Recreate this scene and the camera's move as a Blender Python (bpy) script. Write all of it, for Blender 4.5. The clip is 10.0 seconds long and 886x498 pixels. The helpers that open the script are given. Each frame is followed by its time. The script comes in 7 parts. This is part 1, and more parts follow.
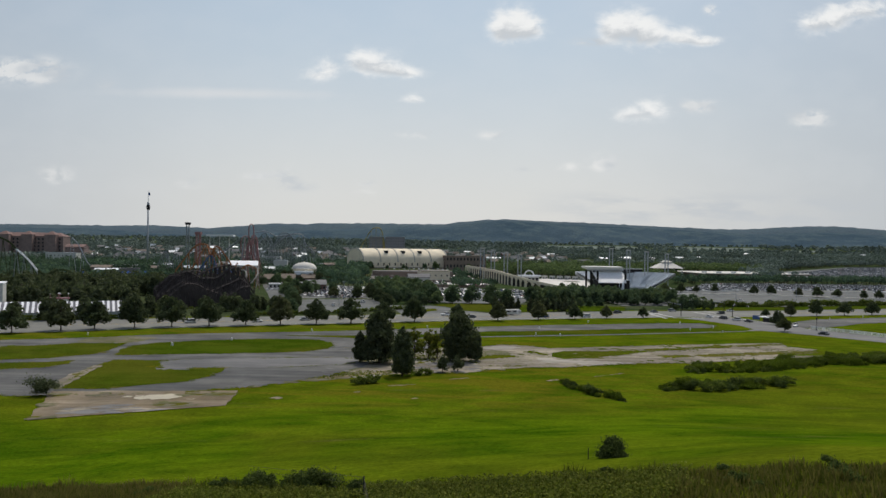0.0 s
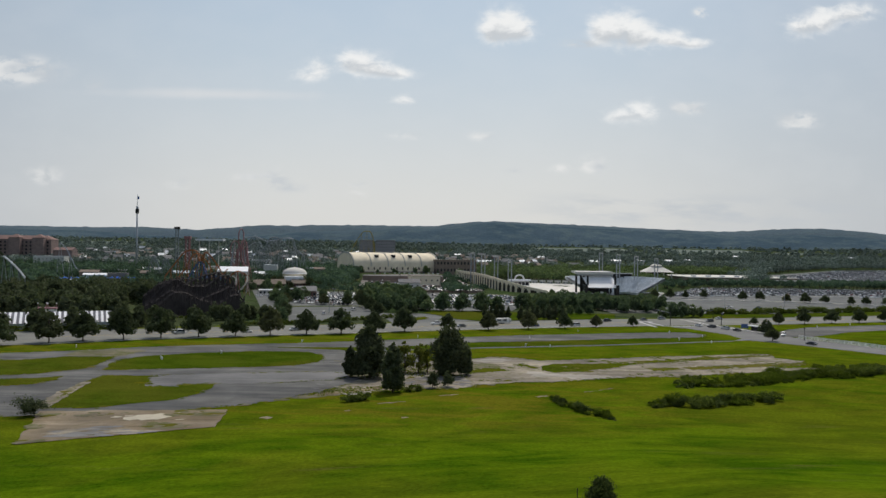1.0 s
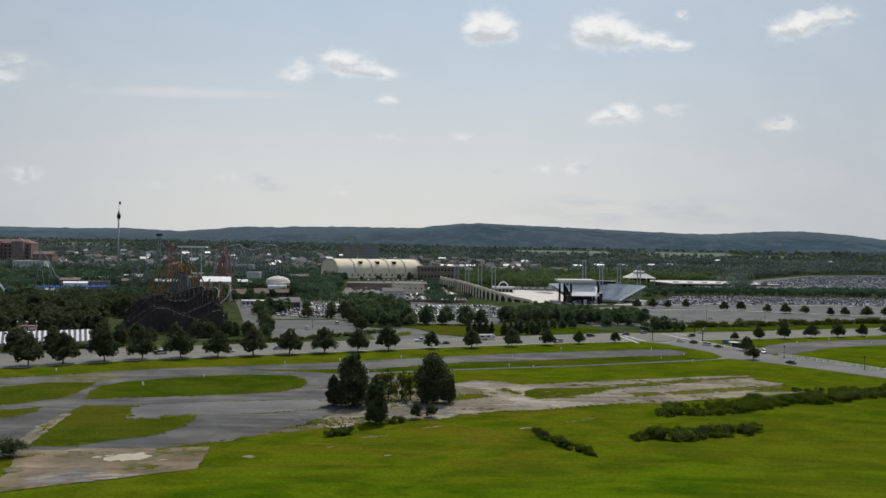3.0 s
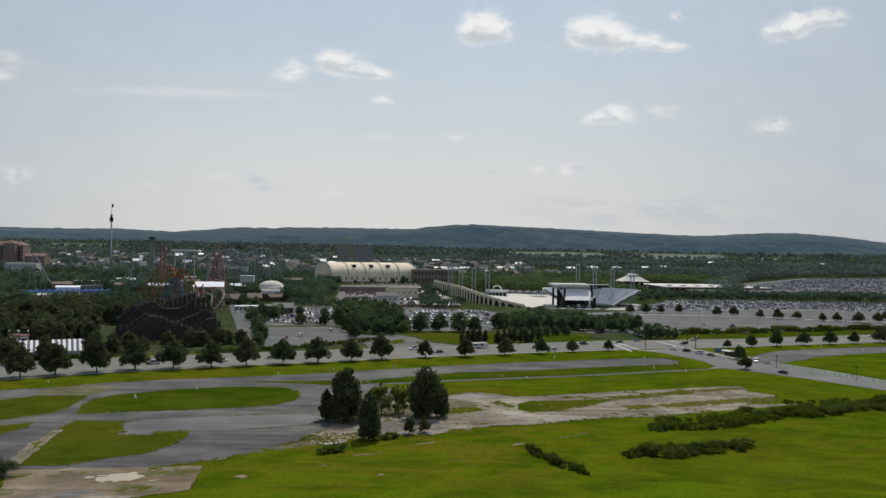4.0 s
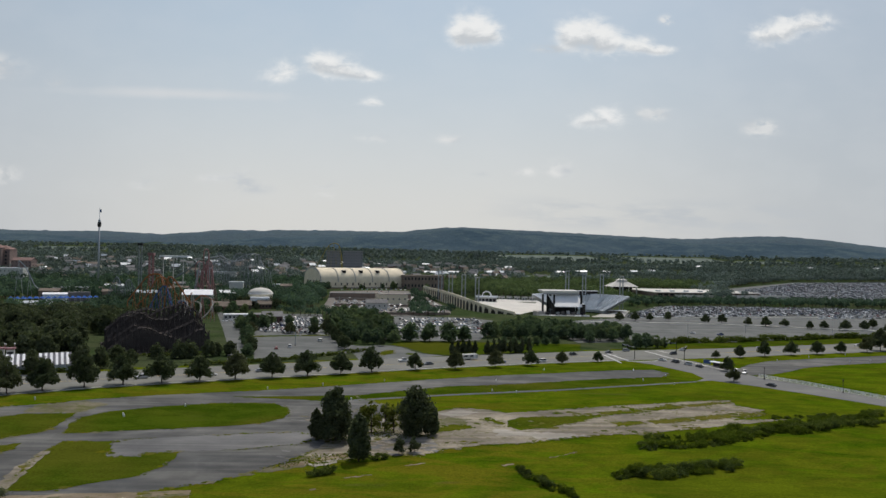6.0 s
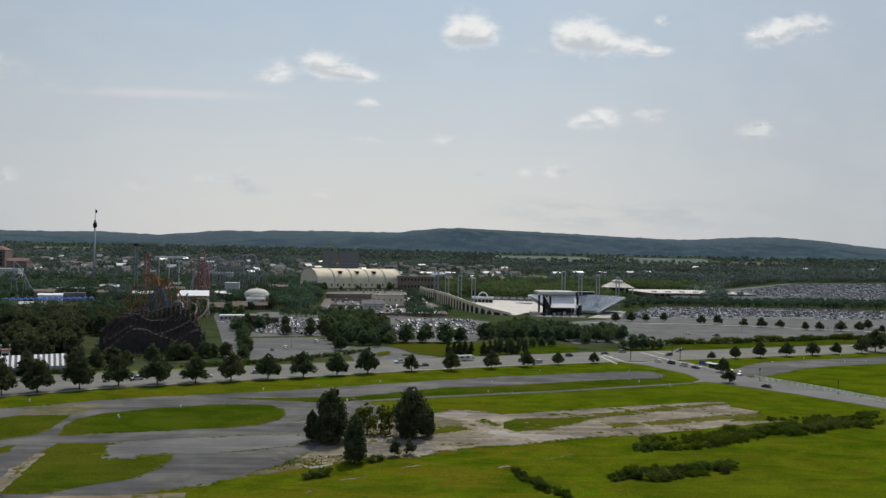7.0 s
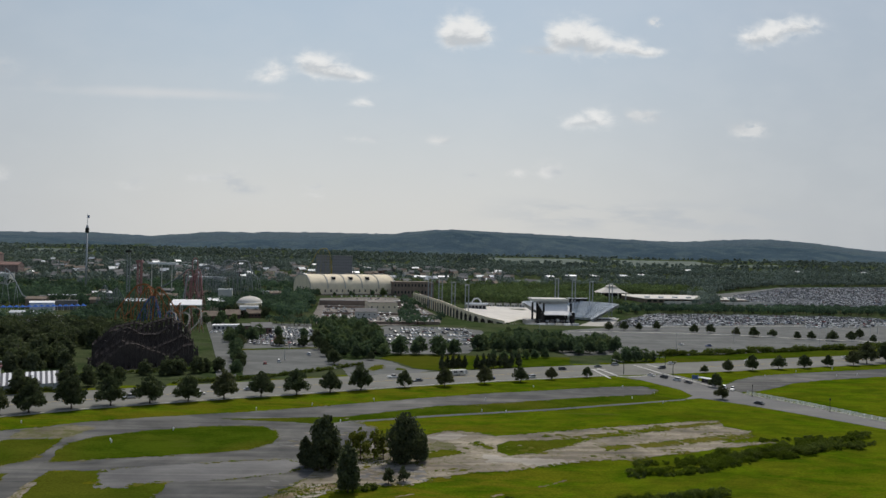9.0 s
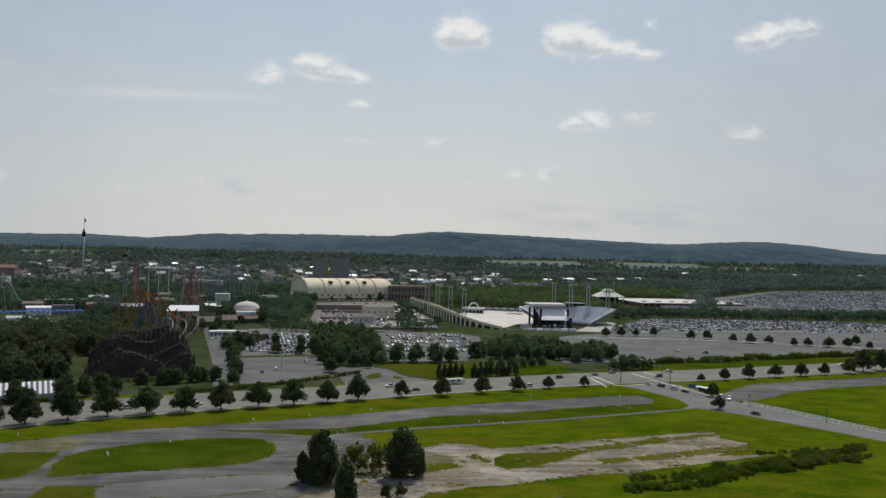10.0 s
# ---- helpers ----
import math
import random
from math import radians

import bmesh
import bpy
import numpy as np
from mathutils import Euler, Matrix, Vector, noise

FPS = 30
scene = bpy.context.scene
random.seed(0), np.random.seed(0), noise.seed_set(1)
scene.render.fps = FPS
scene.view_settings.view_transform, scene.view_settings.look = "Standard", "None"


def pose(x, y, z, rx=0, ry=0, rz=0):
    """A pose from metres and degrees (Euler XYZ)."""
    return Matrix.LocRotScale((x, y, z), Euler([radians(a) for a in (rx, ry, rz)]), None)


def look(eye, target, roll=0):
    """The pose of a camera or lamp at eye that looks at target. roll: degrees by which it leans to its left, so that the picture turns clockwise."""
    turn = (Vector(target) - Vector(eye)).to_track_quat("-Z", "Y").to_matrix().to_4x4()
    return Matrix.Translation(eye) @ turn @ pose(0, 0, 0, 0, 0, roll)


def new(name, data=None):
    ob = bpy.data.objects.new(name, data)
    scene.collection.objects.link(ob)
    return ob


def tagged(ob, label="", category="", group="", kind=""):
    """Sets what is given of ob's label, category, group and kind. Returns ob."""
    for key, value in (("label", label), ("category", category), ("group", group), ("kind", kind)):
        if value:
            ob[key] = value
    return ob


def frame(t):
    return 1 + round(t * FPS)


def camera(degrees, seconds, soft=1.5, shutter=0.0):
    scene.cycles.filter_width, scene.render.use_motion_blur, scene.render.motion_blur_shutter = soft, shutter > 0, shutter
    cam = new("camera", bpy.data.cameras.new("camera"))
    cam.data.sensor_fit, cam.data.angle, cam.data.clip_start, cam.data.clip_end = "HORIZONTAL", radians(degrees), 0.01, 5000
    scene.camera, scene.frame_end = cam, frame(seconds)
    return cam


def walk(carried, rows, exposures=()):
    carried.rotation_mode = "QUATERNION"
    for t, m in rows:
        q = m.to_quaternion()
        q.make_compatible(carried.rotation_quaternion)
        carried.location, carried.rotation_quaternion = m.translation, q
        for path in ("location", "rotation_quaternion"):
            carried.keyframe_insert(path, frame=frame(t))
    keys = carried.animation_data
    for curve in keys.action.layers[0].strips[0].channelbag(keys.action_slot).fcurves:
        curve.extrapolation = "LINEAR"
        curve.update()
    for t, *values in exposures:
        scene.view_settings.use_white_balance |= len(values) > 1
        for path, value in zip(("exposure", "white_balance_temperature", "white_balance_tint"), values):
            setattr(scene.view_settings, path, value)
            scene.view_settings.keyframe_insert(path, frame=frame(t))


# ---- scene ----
cam = camera(60.71, 10.0)
# t, x, y, z, pitch, lean, yaw
EXPOSURES = [(0.0, 0.0), (4.5, -0.03), (10.0, -0.12)]
FLIGHT = [
    (0.0, 0.00, 0.00, 32.00, 0.113, 0.811, -0.002),
    (0.5, 0.03, -0.20, 33.93, 0.176, 0.821, -0.371),
    (1.0, -0.01, -0.26, 35.84, 0.215, 0.848, -0.723),
    (1.5, 0.04, -0.32, 37.79, 0.233, 0.866, -1.034),
    (2.0, 0.11, -0.44, 39.85, 0.236, 0.897, -1.336),
    (2.5, 0.03, -0.62, 41.85, 0.250, 0.929, -1.647),
    (4.0, 0.09, -0.80, 47.86, 0.303, 1.053, -2.378),
    (4.5, 0.06, -0.89, 49.81, 0.335, 1.092, -2.598),
    (5.0, -0.10, -0.92, 51.51, 0.387, 1.106, -2.805),
    (5.5, -0.21, -0.91, 52.40, 0.446, 1.104, -3.000),
    (5.8, -0.17, -0.92, 52.55, 0.462, 1.112, -3.095),
    (6.6, -0.06, -0.94, 52.75, 0.503, 1.133, -3.325),
    (7.0, -0.00, -0.95, 52.95, 0.518, 1.143, -3.423),
    (7.5, 0.10, -1.01, 54.18, 0.526, 1.153, -3.527),
    (8.0, -0.11, -0.94, 56.18, 0.519, 1.166, -3.682),
    (8.5, -0.17, -0.92, 58.15, 0.526, 1.197, -3.796),
    (9.0, -0.25, -0.95, 60.14, 0.555, 1.237, -3.915),
    (9.5, -0.37, -1.10, 62.09, 0.605, 1.294, -4.011),
    (10.0, -0.47, -1.07, 63.87, 0.667, 1.321, -4.127),
]
PATH = [(t, pose(x, y, z, 90 + p, 0, w) @ pose(0, 0, 0, 0, 0, r)) for t, x, y, z, p, r, w in FLIGHT]
walk(cam, PATH, EXPOSURES)

# ---- light: hazy summer noon, the sun high ahead ----
SUN_EL, SUN_AZ = 60.0, 22.0      # degrees above the horizon, degrees to the right of straight ahead


def node(nt, kind, at=(0, 0), **values):
    n = nt.nodes.new(kind)
    n.location = at
    for key, value in values.items():
        if key in n.inputs:
            n.inputs[key].default_value = value
    return n


def calc(nt, op, a, b=None, c=None, clamp=False):
    n = nt.nodes.new("ShaderNodeMath")
    n.operation, n.use_clamp = op, clamp
    for k, v in enumerate((a, b, c)):
        if v is None:
            continue
        if isinstance(v, (int, float)):
            n.inputs[k].default_value = v
        else:
            nt.links.new(v, n.inputs[k])
    return n.outputs[0]


def blend(nt, fac, a, b, mode="MIX"):
    n = nt.nodes.new("ShaderNodeMix")
    n.data_type, n.blend_type = "RGBA", mode
    for k, v in ((0, fac), (6, a), (7, b)):
        if isinstance(v, (int, float)):
            n.inputs[k].default_value = v
        elif isinstance(v, tuple):
            n.inputs[k].default_value = (*v[:3], 1)
        else:
            nt.links.new(v, n.inputs[k])
    return n.outputs[2]


def noise_tex(nt, vector, scale, detail=4, rough=0.55, distort=0.0):
    n = node(nt, "ShaderNodeTexNoise", Scale=scale, Detail=detail, Roughness=rough, Distortion=distort)
    if vector is not None:
        nt.links.new(vector, n.inputs["Vector"])
    return n.outputs["Fac"]


def remap(nt, value, lo, hi, to_lo=0.0, to_hi=1.0, smooth=True):
    n = nt.nodes.new("ShaderNodeMapRange")
    n.interpolation_type = "SMOOTHSTEP" if smooth else "LINEAR"
    nt.links.new(value, n.inputs[0])
    for k, v in ((1, lo), (2, hi), (3, to_lo), (4, to_hi)):
        n.inputs[k].default_value = v
    return n.outputs[0]


# heaped clouds, lobe by lobe, and thin ones: slope to the right, slope upwards, half width, half height, strength
PUFFS = [
    (0.0899, 0.3042, 0.0224, 0.0194, 1.00), (0.0735, 0.2931, 0.0164, 0.0149, 0.90), (0.1097, 0.2944, 0.0179, 0.0134, 0.90), (0.2174, 0.2995, 0.0164, 0.0164, 0.90),
    (0.2418, 0.2988, 0.0239, 0.0209, 1.00), (0.2695, 0.2937, 0.0209, 0.0179, 0.95), (0.3126, 0.2875, 0.0224, 0.0105, 0.90), (0.3451, 0.2809, 0.0209, 0.0060, 0.80),
    (0.4862, 0.3070, 0.0209, 0.0134, 0.95), (0.5143, 0.3156, 0.0179, 0.0149, 0.90), (0.5535, 0.3262, 0.0269, 0.0120, 1.00), (-0.1135, 0.2496, 0.0179, 0.0134, 1.00),
    (-0.0838, 0.2446, 0.0209, 0.0134, 1.00), (-0.0539, 0.2351, 0.0209, 0.0075, 0.90), (-0.1546, 0.2439, 0.0149, 0.0097, 0.62), (-0.1720, 0.2299, 0.0254, 0.0082, 0.62),
    (-0.0413, 0.1996, 0.0149, 0.0060, 0.75), (0.2714, 0.1890, 0.0224, 0.0127, 0.85), (0.2393, 0.1821, 0.0179, 0.0082, 0.68),
]
WISPS = [
    (-0.5608, 0.2296, 0.0420, 0.0110, 0.70),
    (0.3351, 0.1954, 0.0179, 0.0060, 0.55), (0.4828, 0.1812, 0.0164, 0.0075, 0.75), (0.3506, 0.3230, 0.0067, 0.0045, 0.70), (0.2100, 0.1178, 0.0134, 0.0082, 0.50),
    (0.1660, 0.1130, 0.0120, 0.0045, 0.30), (-0.2328, 0.0950, 0.0254, 0.0045, 0.30), (-0.2087, 0.0941, 0.0112, 0.0097, 0.40), (-0.1909, 0.0819, 0.0164, 0.0045, 0.30),
    (-0.3363, 0.0837, 0.0120, 0.0060, 0.25), (-0.1028, 0.0877, 0.0105, 0.0037, 0.22), (-0.1040, 0.0751, 0.0105, 0.0037, 0.28), (0.0604, 0.1538, 0.0134, 0.0045, 0.35),
    (-0.0352, 0.1520, 0.0224, 0.0037, 0.20), (0.1956, 0.2791, 0.0209, 0.0037, 0.50), (-0.5110, 0.0911, 0.0179, 0.0090, 0.35), (-0.5282, 0.2292, 0.0120, 0.0112, 0.60),
    (0.1071, 0.1100, 0.0105, 0.0030, 0.20), (-0.4468, 0.2127, 0.0105, 0.0060, 0.20),
]


def stretched(nt, vector, sx, sy, sz, turn=0.0):
    n = nt.nodes.new("ShaderNodeMapping")
    nt.links.new(vector, n.inputs[0])
    n.inputs["Rotation"].default_value = (0, 0, radians(turn))
    n.inputs["Scale"].default_value = (sx, sy, sz)
    return n.outputs[0]


def make_world():
    world = bpy.data.worlds.new("summer_sky")
    scene.world = world
    world.use_nodes = True
    nt = world.node_tree
    nt.nodes.clear()
    sky = nt.nodes.new("ShaderNodeTexSky")
    sky.sky_type, sky.sun_disc = "NISHITA", False
    sky.sun_elevation, sky.sun_rotation = radians(SUN_EL), radians(SUN_AZ)
    sky.air_density, sky.dust_density, sky.ozone_density, sky.altitude = 1.2, 3.0, 1.0, 100
    co = nt.nodes.new("ShaderNodeTexCoord")
    sep = nt.nodes.new("ShaderNodeSeparateXYZ")
    nt.links.new(co.outputs["Generated"], sep.inputs[0])
    x, y, z = sep.outputs
    ahead = calc(nt, "MAXIMUM", y, 0.05)
    u, v = calc(nt, "DIVIDE", x, ahead), calc(nt, "DIVIDE", z, ahead)
    flat = nt.nodes.new("ShaderNodeCombineXYZ")
    nt.links.new(u, flat.inputs[0])
    nt.links.new(calc(nt, "MULTIPLY", v, 1.7), flat.inputs[1])
    lumps = noise_tex(nt, flat.outputs[0], 34, 6, 0.62, 0.3)
    puffs = noise_tex(nt, flat.outputs[0], 13, 3, 0.5)
    # summer haze over the clear sky, thickest at the horizon and ahead, under the sun
    dim = blend(nt, 1.0, sky.outputs[0], (0.10, 0.10, 0.10), "MULTIPLY")
    haze_amount = calc(nt, "MULTIPLY", remap(nt, z, 0.05, 0.85, 0.93, 0.05), remap(nt, y, -0.9, 0.5, 0.45, 1.0))
    low = remap(nt, z, 0.0, 0.36)
    haze_colour = blend(nt, low, (0.710, 0.708, 0.688), (0.49, 0.60, 0.70))
    side = remap(nt, calc(nt, "ABSOLUTE", calc(nt, "SUBTRACT", u, -0.02)), 0.12, 0.7)
    haze_colour = blend(nt, calc(nt, "MULTIPLY", side, 0.6), haze_colour, (0.39, 0.445, 0.515))
    haze_colour = blend(nt, calc(nt, "MULTIPLY", remap(nt, puffs, 0.35, 0.7), 0.10), haze_colour, (0.72, 0.74, 0.76))
    air = blend(nt, haze_amount, dim, haze_colour)
    # a low grey bank over the hills
    bank = noise_tex(nt, stretched(nt, flat.outputs[0], 1.0, 2.6, 1.0), 9, 4, 0.55)
    bank = calc(nt, "MULTIPLY", remap(nt, bank, 0.40, 0.60), calc(nt, "MULTIPLY", remap(nt, calc(nt, "ABSOLUTE", calc(nt, "SUBTRACT", v, 0.0591)), 0.030, 0.004), remap(nt, calc(nt, "ABSOLUTE", calc(nt, "SUBTRACT", u, 0.3567)), 0.30, 0.08)))
    air = blend(nt, calc(nt, "MULTIPLY", bank, 0.75), air, (0.52, 0.555, 0.59))
    # a thin high streak
    du = calc(nt, "DIVIDE", calc(nt, "ADD", u, 0.29), 0.20)
    dv = calc(nt, "DIVIDE", calc(nt, "SUBTRACT", v, 0.2035), 0.011)
    streak = calc(nt, "SUBTRACT", 1.0, calc(nt, "SQRT", calc(nt, "ADD", calc(nt, "MULTIPLY", du, du), calc(nt, "MULTIPLY", dv, dv))))
    streak = remap(nt, calc(nt, "ADD", streak, calc(nt, "MULTIPLY", calc(nt, "SUBTRACT", puffs, 0.5), 0.9)), 0.0, 1.0)
    air = blend(nt, calc(nt, "MULTIPLY", streak, 0.5), air, (0.74, 0.74, 0.745))
    # fair-weather clouds: lobes that melt into one another, with crumbling edges and greyer undersides
    def heap(lobes):
        total, lean = None, None
        for cu, cv, a, b, k in lobes:
            a, b = a * 1.14, b * 1.16
            du = calc(nt, "MULTIPLY_ADD", u, 1 / a, -cu / a)
            dv = calc(nt, "MULTIPLY_ADD", v, 1 / b, -cv / b)
            r2 = calc(nt, "MULTIPLY_ADD", du, du, calc(nt, "MULTIPLY", dv, dv))
            g = calc(nt, "MULTIPLY", calc(nt, "POWER", 0.3679, r2), k)
            total = g if total is None else calc(nt, "ADD", total, g)
            lean = calc(nt, "MULTIPLY", g, dv) if lean is None else calc(nt, "MULTIPLY_ADD", g, dv, lean)
        return total, calc(nt, "DIVIDE", lean, calc(nt, "MAXIMUM", total, 0.02))

    crumb = calc(nt, "SUBTRACT", lumps, 0.5)
    ahead_only = calc(nt, "GREATER_THAN", y, 0.06)
    thin, _ = heap(WISPS)
    thin = calc(nt, "MULTIPLY", calc(nt, "MULTIPLY", thin, remap(nt, lumps, 0.34, 0.62)), ahead_only)
    air = blend(nt, calc(nt, "MINIMUM", calc(nt, "MULTIPLY", thin, 2.6), 0.7), air, blend(nt, remap(nt, puffs, 0.40, 0.60), (0.81, 0.81, 0.80), (0.55, 0.585, 0.62)))
    thick, lean = heap(PUFFS)
    edge_ = calc(nt, "MULTIPLY_ADD", crumb, 2.3, calc(nt, "MULTIPLY_ADD", remap(nt, lean, -0.35, -1.0), -0.16, thick))
    body = calc(nt, "MULTIPLY", calc(nt, "MULTIPLY", remap(nt, edge_, -0.08, 1.25), calc(nt, "MINIMUM", calc(nt, "MULTIPLY", thick, 2.0), 1.0)), ahead_only)
    under = calc(nt, "MULTIPLY", remap(nt, calc(nt, "MULTIPLY_ADD", crumb, 2.2, lean), 0.32, -0.55), remap(nt, thick, 0.35, 1.0))
    cloud = blend(nt, calc(nt, "MULTIPLY", under, 0.8), (0.87, 0.875, 0.87), (0.50, 0.535, 0.57))
    air = blend(nt, calc(nt, "MULTIPLY", body, 0.97), air, cloud)
    bg = node(nt, "ShaderNodeBackground", Strength=1.0)
    nt.links.new(air, bg.inputs[0])
    out = nt.nodes.new("ShaderNodeOutputWorld")
    nt.links.new(bg.outputs[0], out.inputs[0])


make_world()
sun = new("sun", bpy.data.lights.new("sun", "SUN"))
sun.data.energy, sun.data.angle, sun.data.color = 2.4, radians(0.8), (1.0, 0.955, 0.88)
_az, _el = radians(SUN_AZ), radians(SUN_EL)
sun.matrix_world = look((0, 0, 300), (-math.sin(_az) * math.cos(_el), -math.cos(_az) * math.cos(_el), 300 - math.sin(_el)))

# ---- materials ----
def start(name, rough=0.9, metal=0.0, spec=0.3):
    m = bpy.data.materials.new(name)
    m.use_nodes = True
    nt = m.node_tree
    b = nt.nodes["Principled BSDF"]
    b.inputs["Roughness"].default_value, b.inputs["Metallic"].default_value = rough, metal
    b.inputs["Specular IOR Level"].default_value = spec
    return m, nt, b


def place(nt):
    return nt.nodes.new("ShaderNodeNewGeometry").outputs["Position"]


def bump(nt, b, height, strength, distance):
    n = node(nt, "ShaderNodeBump", Strength=strength, Distance=distance)
    nt.links.new(height, n.inputs["Height"])
    nt.links.new(n.outputs[0], b.inputs["Normal"])


def plain(name, colour, rough=0.8, metal=0.0, vary=0.18, scale=0.6, grain=6.0, relief=0.0):
    """A painted, cast or rolled surface with stains at one scale and grain at another."""
    m, nt, b = start(name, rough, metal)
    p = place(nt)
    stain = remap(nt, noise_tex(nt, p, scale, 4), 0.3, 0.7, 1 - vary, 1 + vary * 0.6, smooth=False)
    fine = remap(nt, noise_tex(nt, p, grain, 3), 0.25, 0.75, 1 - vary * 0.5, 1 + vary * 0.5, smooth=False)
    col = blend(nt, 1.0, colour, calc(nt, "MULTIPLY", stain, fine), "MULTIPLY")
    nt.links.new(col, b.inputs["Base Color"])
    if relief:
        bump(nt, b, noise_tex(nt, p, grain, 4), 0.6, relief)
    return m


def grass(name, a, b_col, dry, dry_amount, bare=(0.10, 0.075, 0.03), lush_to=None):
    m, nt, b = start(name, 1.0, spec=0.0)
    p = place(nt)
    broad = noise_tex(nt, p, 0.018, 4, 0.55, 0.4)
    mid = noise_tex(nt, stretched(nt, p, 0.055, 0.085, 0.1), 1.0, 6, 0.68, 0.5)
    fine = noise_tex(nt, p, 1.6, 4, 0.7)
    mow = noise_tex(nt, stretched(nt, p, 0.02, 0.5, 0.1, 6), 1.0, 3)
    col = blend(nt, remap(nt, mid, 0.36, 0.64), a, b_col)
    furrow = noise_tex(nt, stretched(nt, p, 0.05, 0.8, 0.1, 9), 1.0, 4, 0.65, 0.3)
    parched = remap(nt, broad, 0.41, 0.62, 0.0, 0.45 if lush_to else 1.0)
    if lush_to:
        # the slope stays lush, the level ground beyond has dried out
        sep = nt.nodes.new("ShaderNodeSeparateXYZ")
        nt.links.new(p, sep.inputs[0])
        level = calc(nt, "MULTIPLY", remap(nt, sep.outputs[1], lush_to[0], lush_to[1], 0.0, 0.9), remap(nt, sep.outputs[1], 200, 235, 1.0, 0.85))
        level = calc(nt, "MULTIPLY", level, remap(nt, sep.outputs[0], 20, 60, 1.0, 0.6))
        blotch = noise_tex(nt, stretched(nt, p, 0.045, 0.11, 0.1, 12), 1.0, 6, 0.7, 0.8)
        parched = calc(nt, "MAXIMUM", parched, calc(nt, "MULTIPLY", level, remap(nt, blotch, 0.40, 0.60, 0.15, 1.2)), clamp=True)
    col = blend(nt, calc(nt, "MULTIPLY", parched, dry_amount), col, dry)
    col = blend(nt, calc(nt, "MULTIPLY", remap(nt, noise_tex(nt, stretched(nt, p, 0.03, 0.09, 0.1), 1.0, 6, 0.65, 0.6), 0.60, 0.75), 0.6 * dry_amount), col, bare)
    col = blend(nt, 1.0, col, calc(nt, "MULTIPLY", remap(nt, fine, 0.25, 0.75, 0.60, 1.32, False), remap(nt, mow, 0.3, 0.7, 0.94, 1.06, False)), "MULTIPLY")
    col = blend(nt, remap(nt, furrow, 0.68, 0.74, 0.0, 0.6), col, (0.022, 0.036, 0.003))
    nt.links.new(col, b.inputs["Base Color"])
    bump(nt, b, fine, 0.8, 0.25)
    return m


def paving(name, colour, light, vary, crack=0.0, weeds=0.0, turn=-25, weed_colour=(0.07, 0.085, 0.02)):
    """Worn paving: long streaks along the traffic, pale patches, weeds coming through."""
    m, nt, b = start(name, 0.9, spec=0.25)
    p = place(nt)
    streak = noise_tex(nt, stretched(nt, p, 0.012, 0.13, 0.1, turn), 1.0, 5, 0.62, 0.8)
    blot = noise_tex(nt, p, 0.07, 5, 0.6, 0.5)
    fine = noise_tex(nt, p, 2.2, 4, 0.7)
    col = blend(nt, remap(nt, calc(nt, "ADD", calc(nt, "MULTIPLY", streak, 0.6), calc(nt, "MULTIPLY", noise_tex(nt, p, 0.025, 4, 0.6, 0.6), 0.4)), 0.38, 0.66), colour, light)
    col = blend(nt, 1.0, col, remap(nt, blot, 0.3, 0.7, 1 - vary, 1 + vary, False), "MULTIPLY")
    col = blend(nt, 1.0, col, remap(nt, fine, 0.25, 0.75, 0.85, 1.13, False), "MULTIPLY")
    if crack:
        v = node(nt, "ShaderNodeTexVoronoi", Scale=0.12)
        v.feature = "DISTANCE_TO_EDGE"
        nt.links.new(blend(nt, 0.12, p, noise_tex(nt, p, 0.2, 3)), v.inputs["Vector"])
        col = blend(nt, calc(nt, "MULTIPLY", remap(nt, v.outputs["Distance"], 0.03, 0.0), crack), col, (0.05, 0.05, 0.04))
    if weeds:
        w = noise_tex(nt, p, 0.24, 7, 0.75, 1.2)
        col = blend(nt, remap(nt, w, 0.70 - 0.30 * weeds, 0.86 - 0.27 * weeds, 0.0, 0.9), col, weed_colour)
    nt.links.new(col, b.inputs["Base Color"])
    bump(nt, b, fine, 0.5, 0.04)
    return m


def foliage(name, dark, light, warm=None, glow=0.22, grove=0.035, swing=0.26):
    """Leaves: each spray and each tree has its own green; some light comes through."""
    m, nt, b = start(name, 1.0, spec=0.04)
    geo = nt.nodes.new("ShaderNodeNewGeometry")
    info = nt.nodes.new("ShaderNodeObjectInfo")
    each = geo.outputs["Random Per Island"]
    col = blend(nt, each, dark, light)
    if warm:
        col = blend(nt, remap(nt, info.outputs["Random"], 0.55, 1.0, 0.0, 0.85), col, warm)
    wide = noise_tex(nt, geo.outputs["Position"], grove, 4, 0.6)
    col = blend(nt, 1.0, col, remap(nt, wide, 0.32, 0.68, 1 - swing, 1 + swing, False), "MULTIPLY")
    nt.links.new(col, b.inputs["Base Color"])
    tr = nt.nodes.new("ShaderNodeBsdfTranslucent")
    nt.links.new(blend(nt, 1.0, col, (1.02, 1.15, 0.78), "MULTIPLY"), tr.inputs[0])
    mix = node(nt, "ShaderNodeMixShader", Fac=glow)
    nt.links.new(b.outputs[0], mix.inputs[1])
    nt.links.new(tr.outputs[0], mix.inputs[2])
    nt.links.new(mix.outputs[0], nt.nodes["Material Output"].inputs["Surface"])
    return m


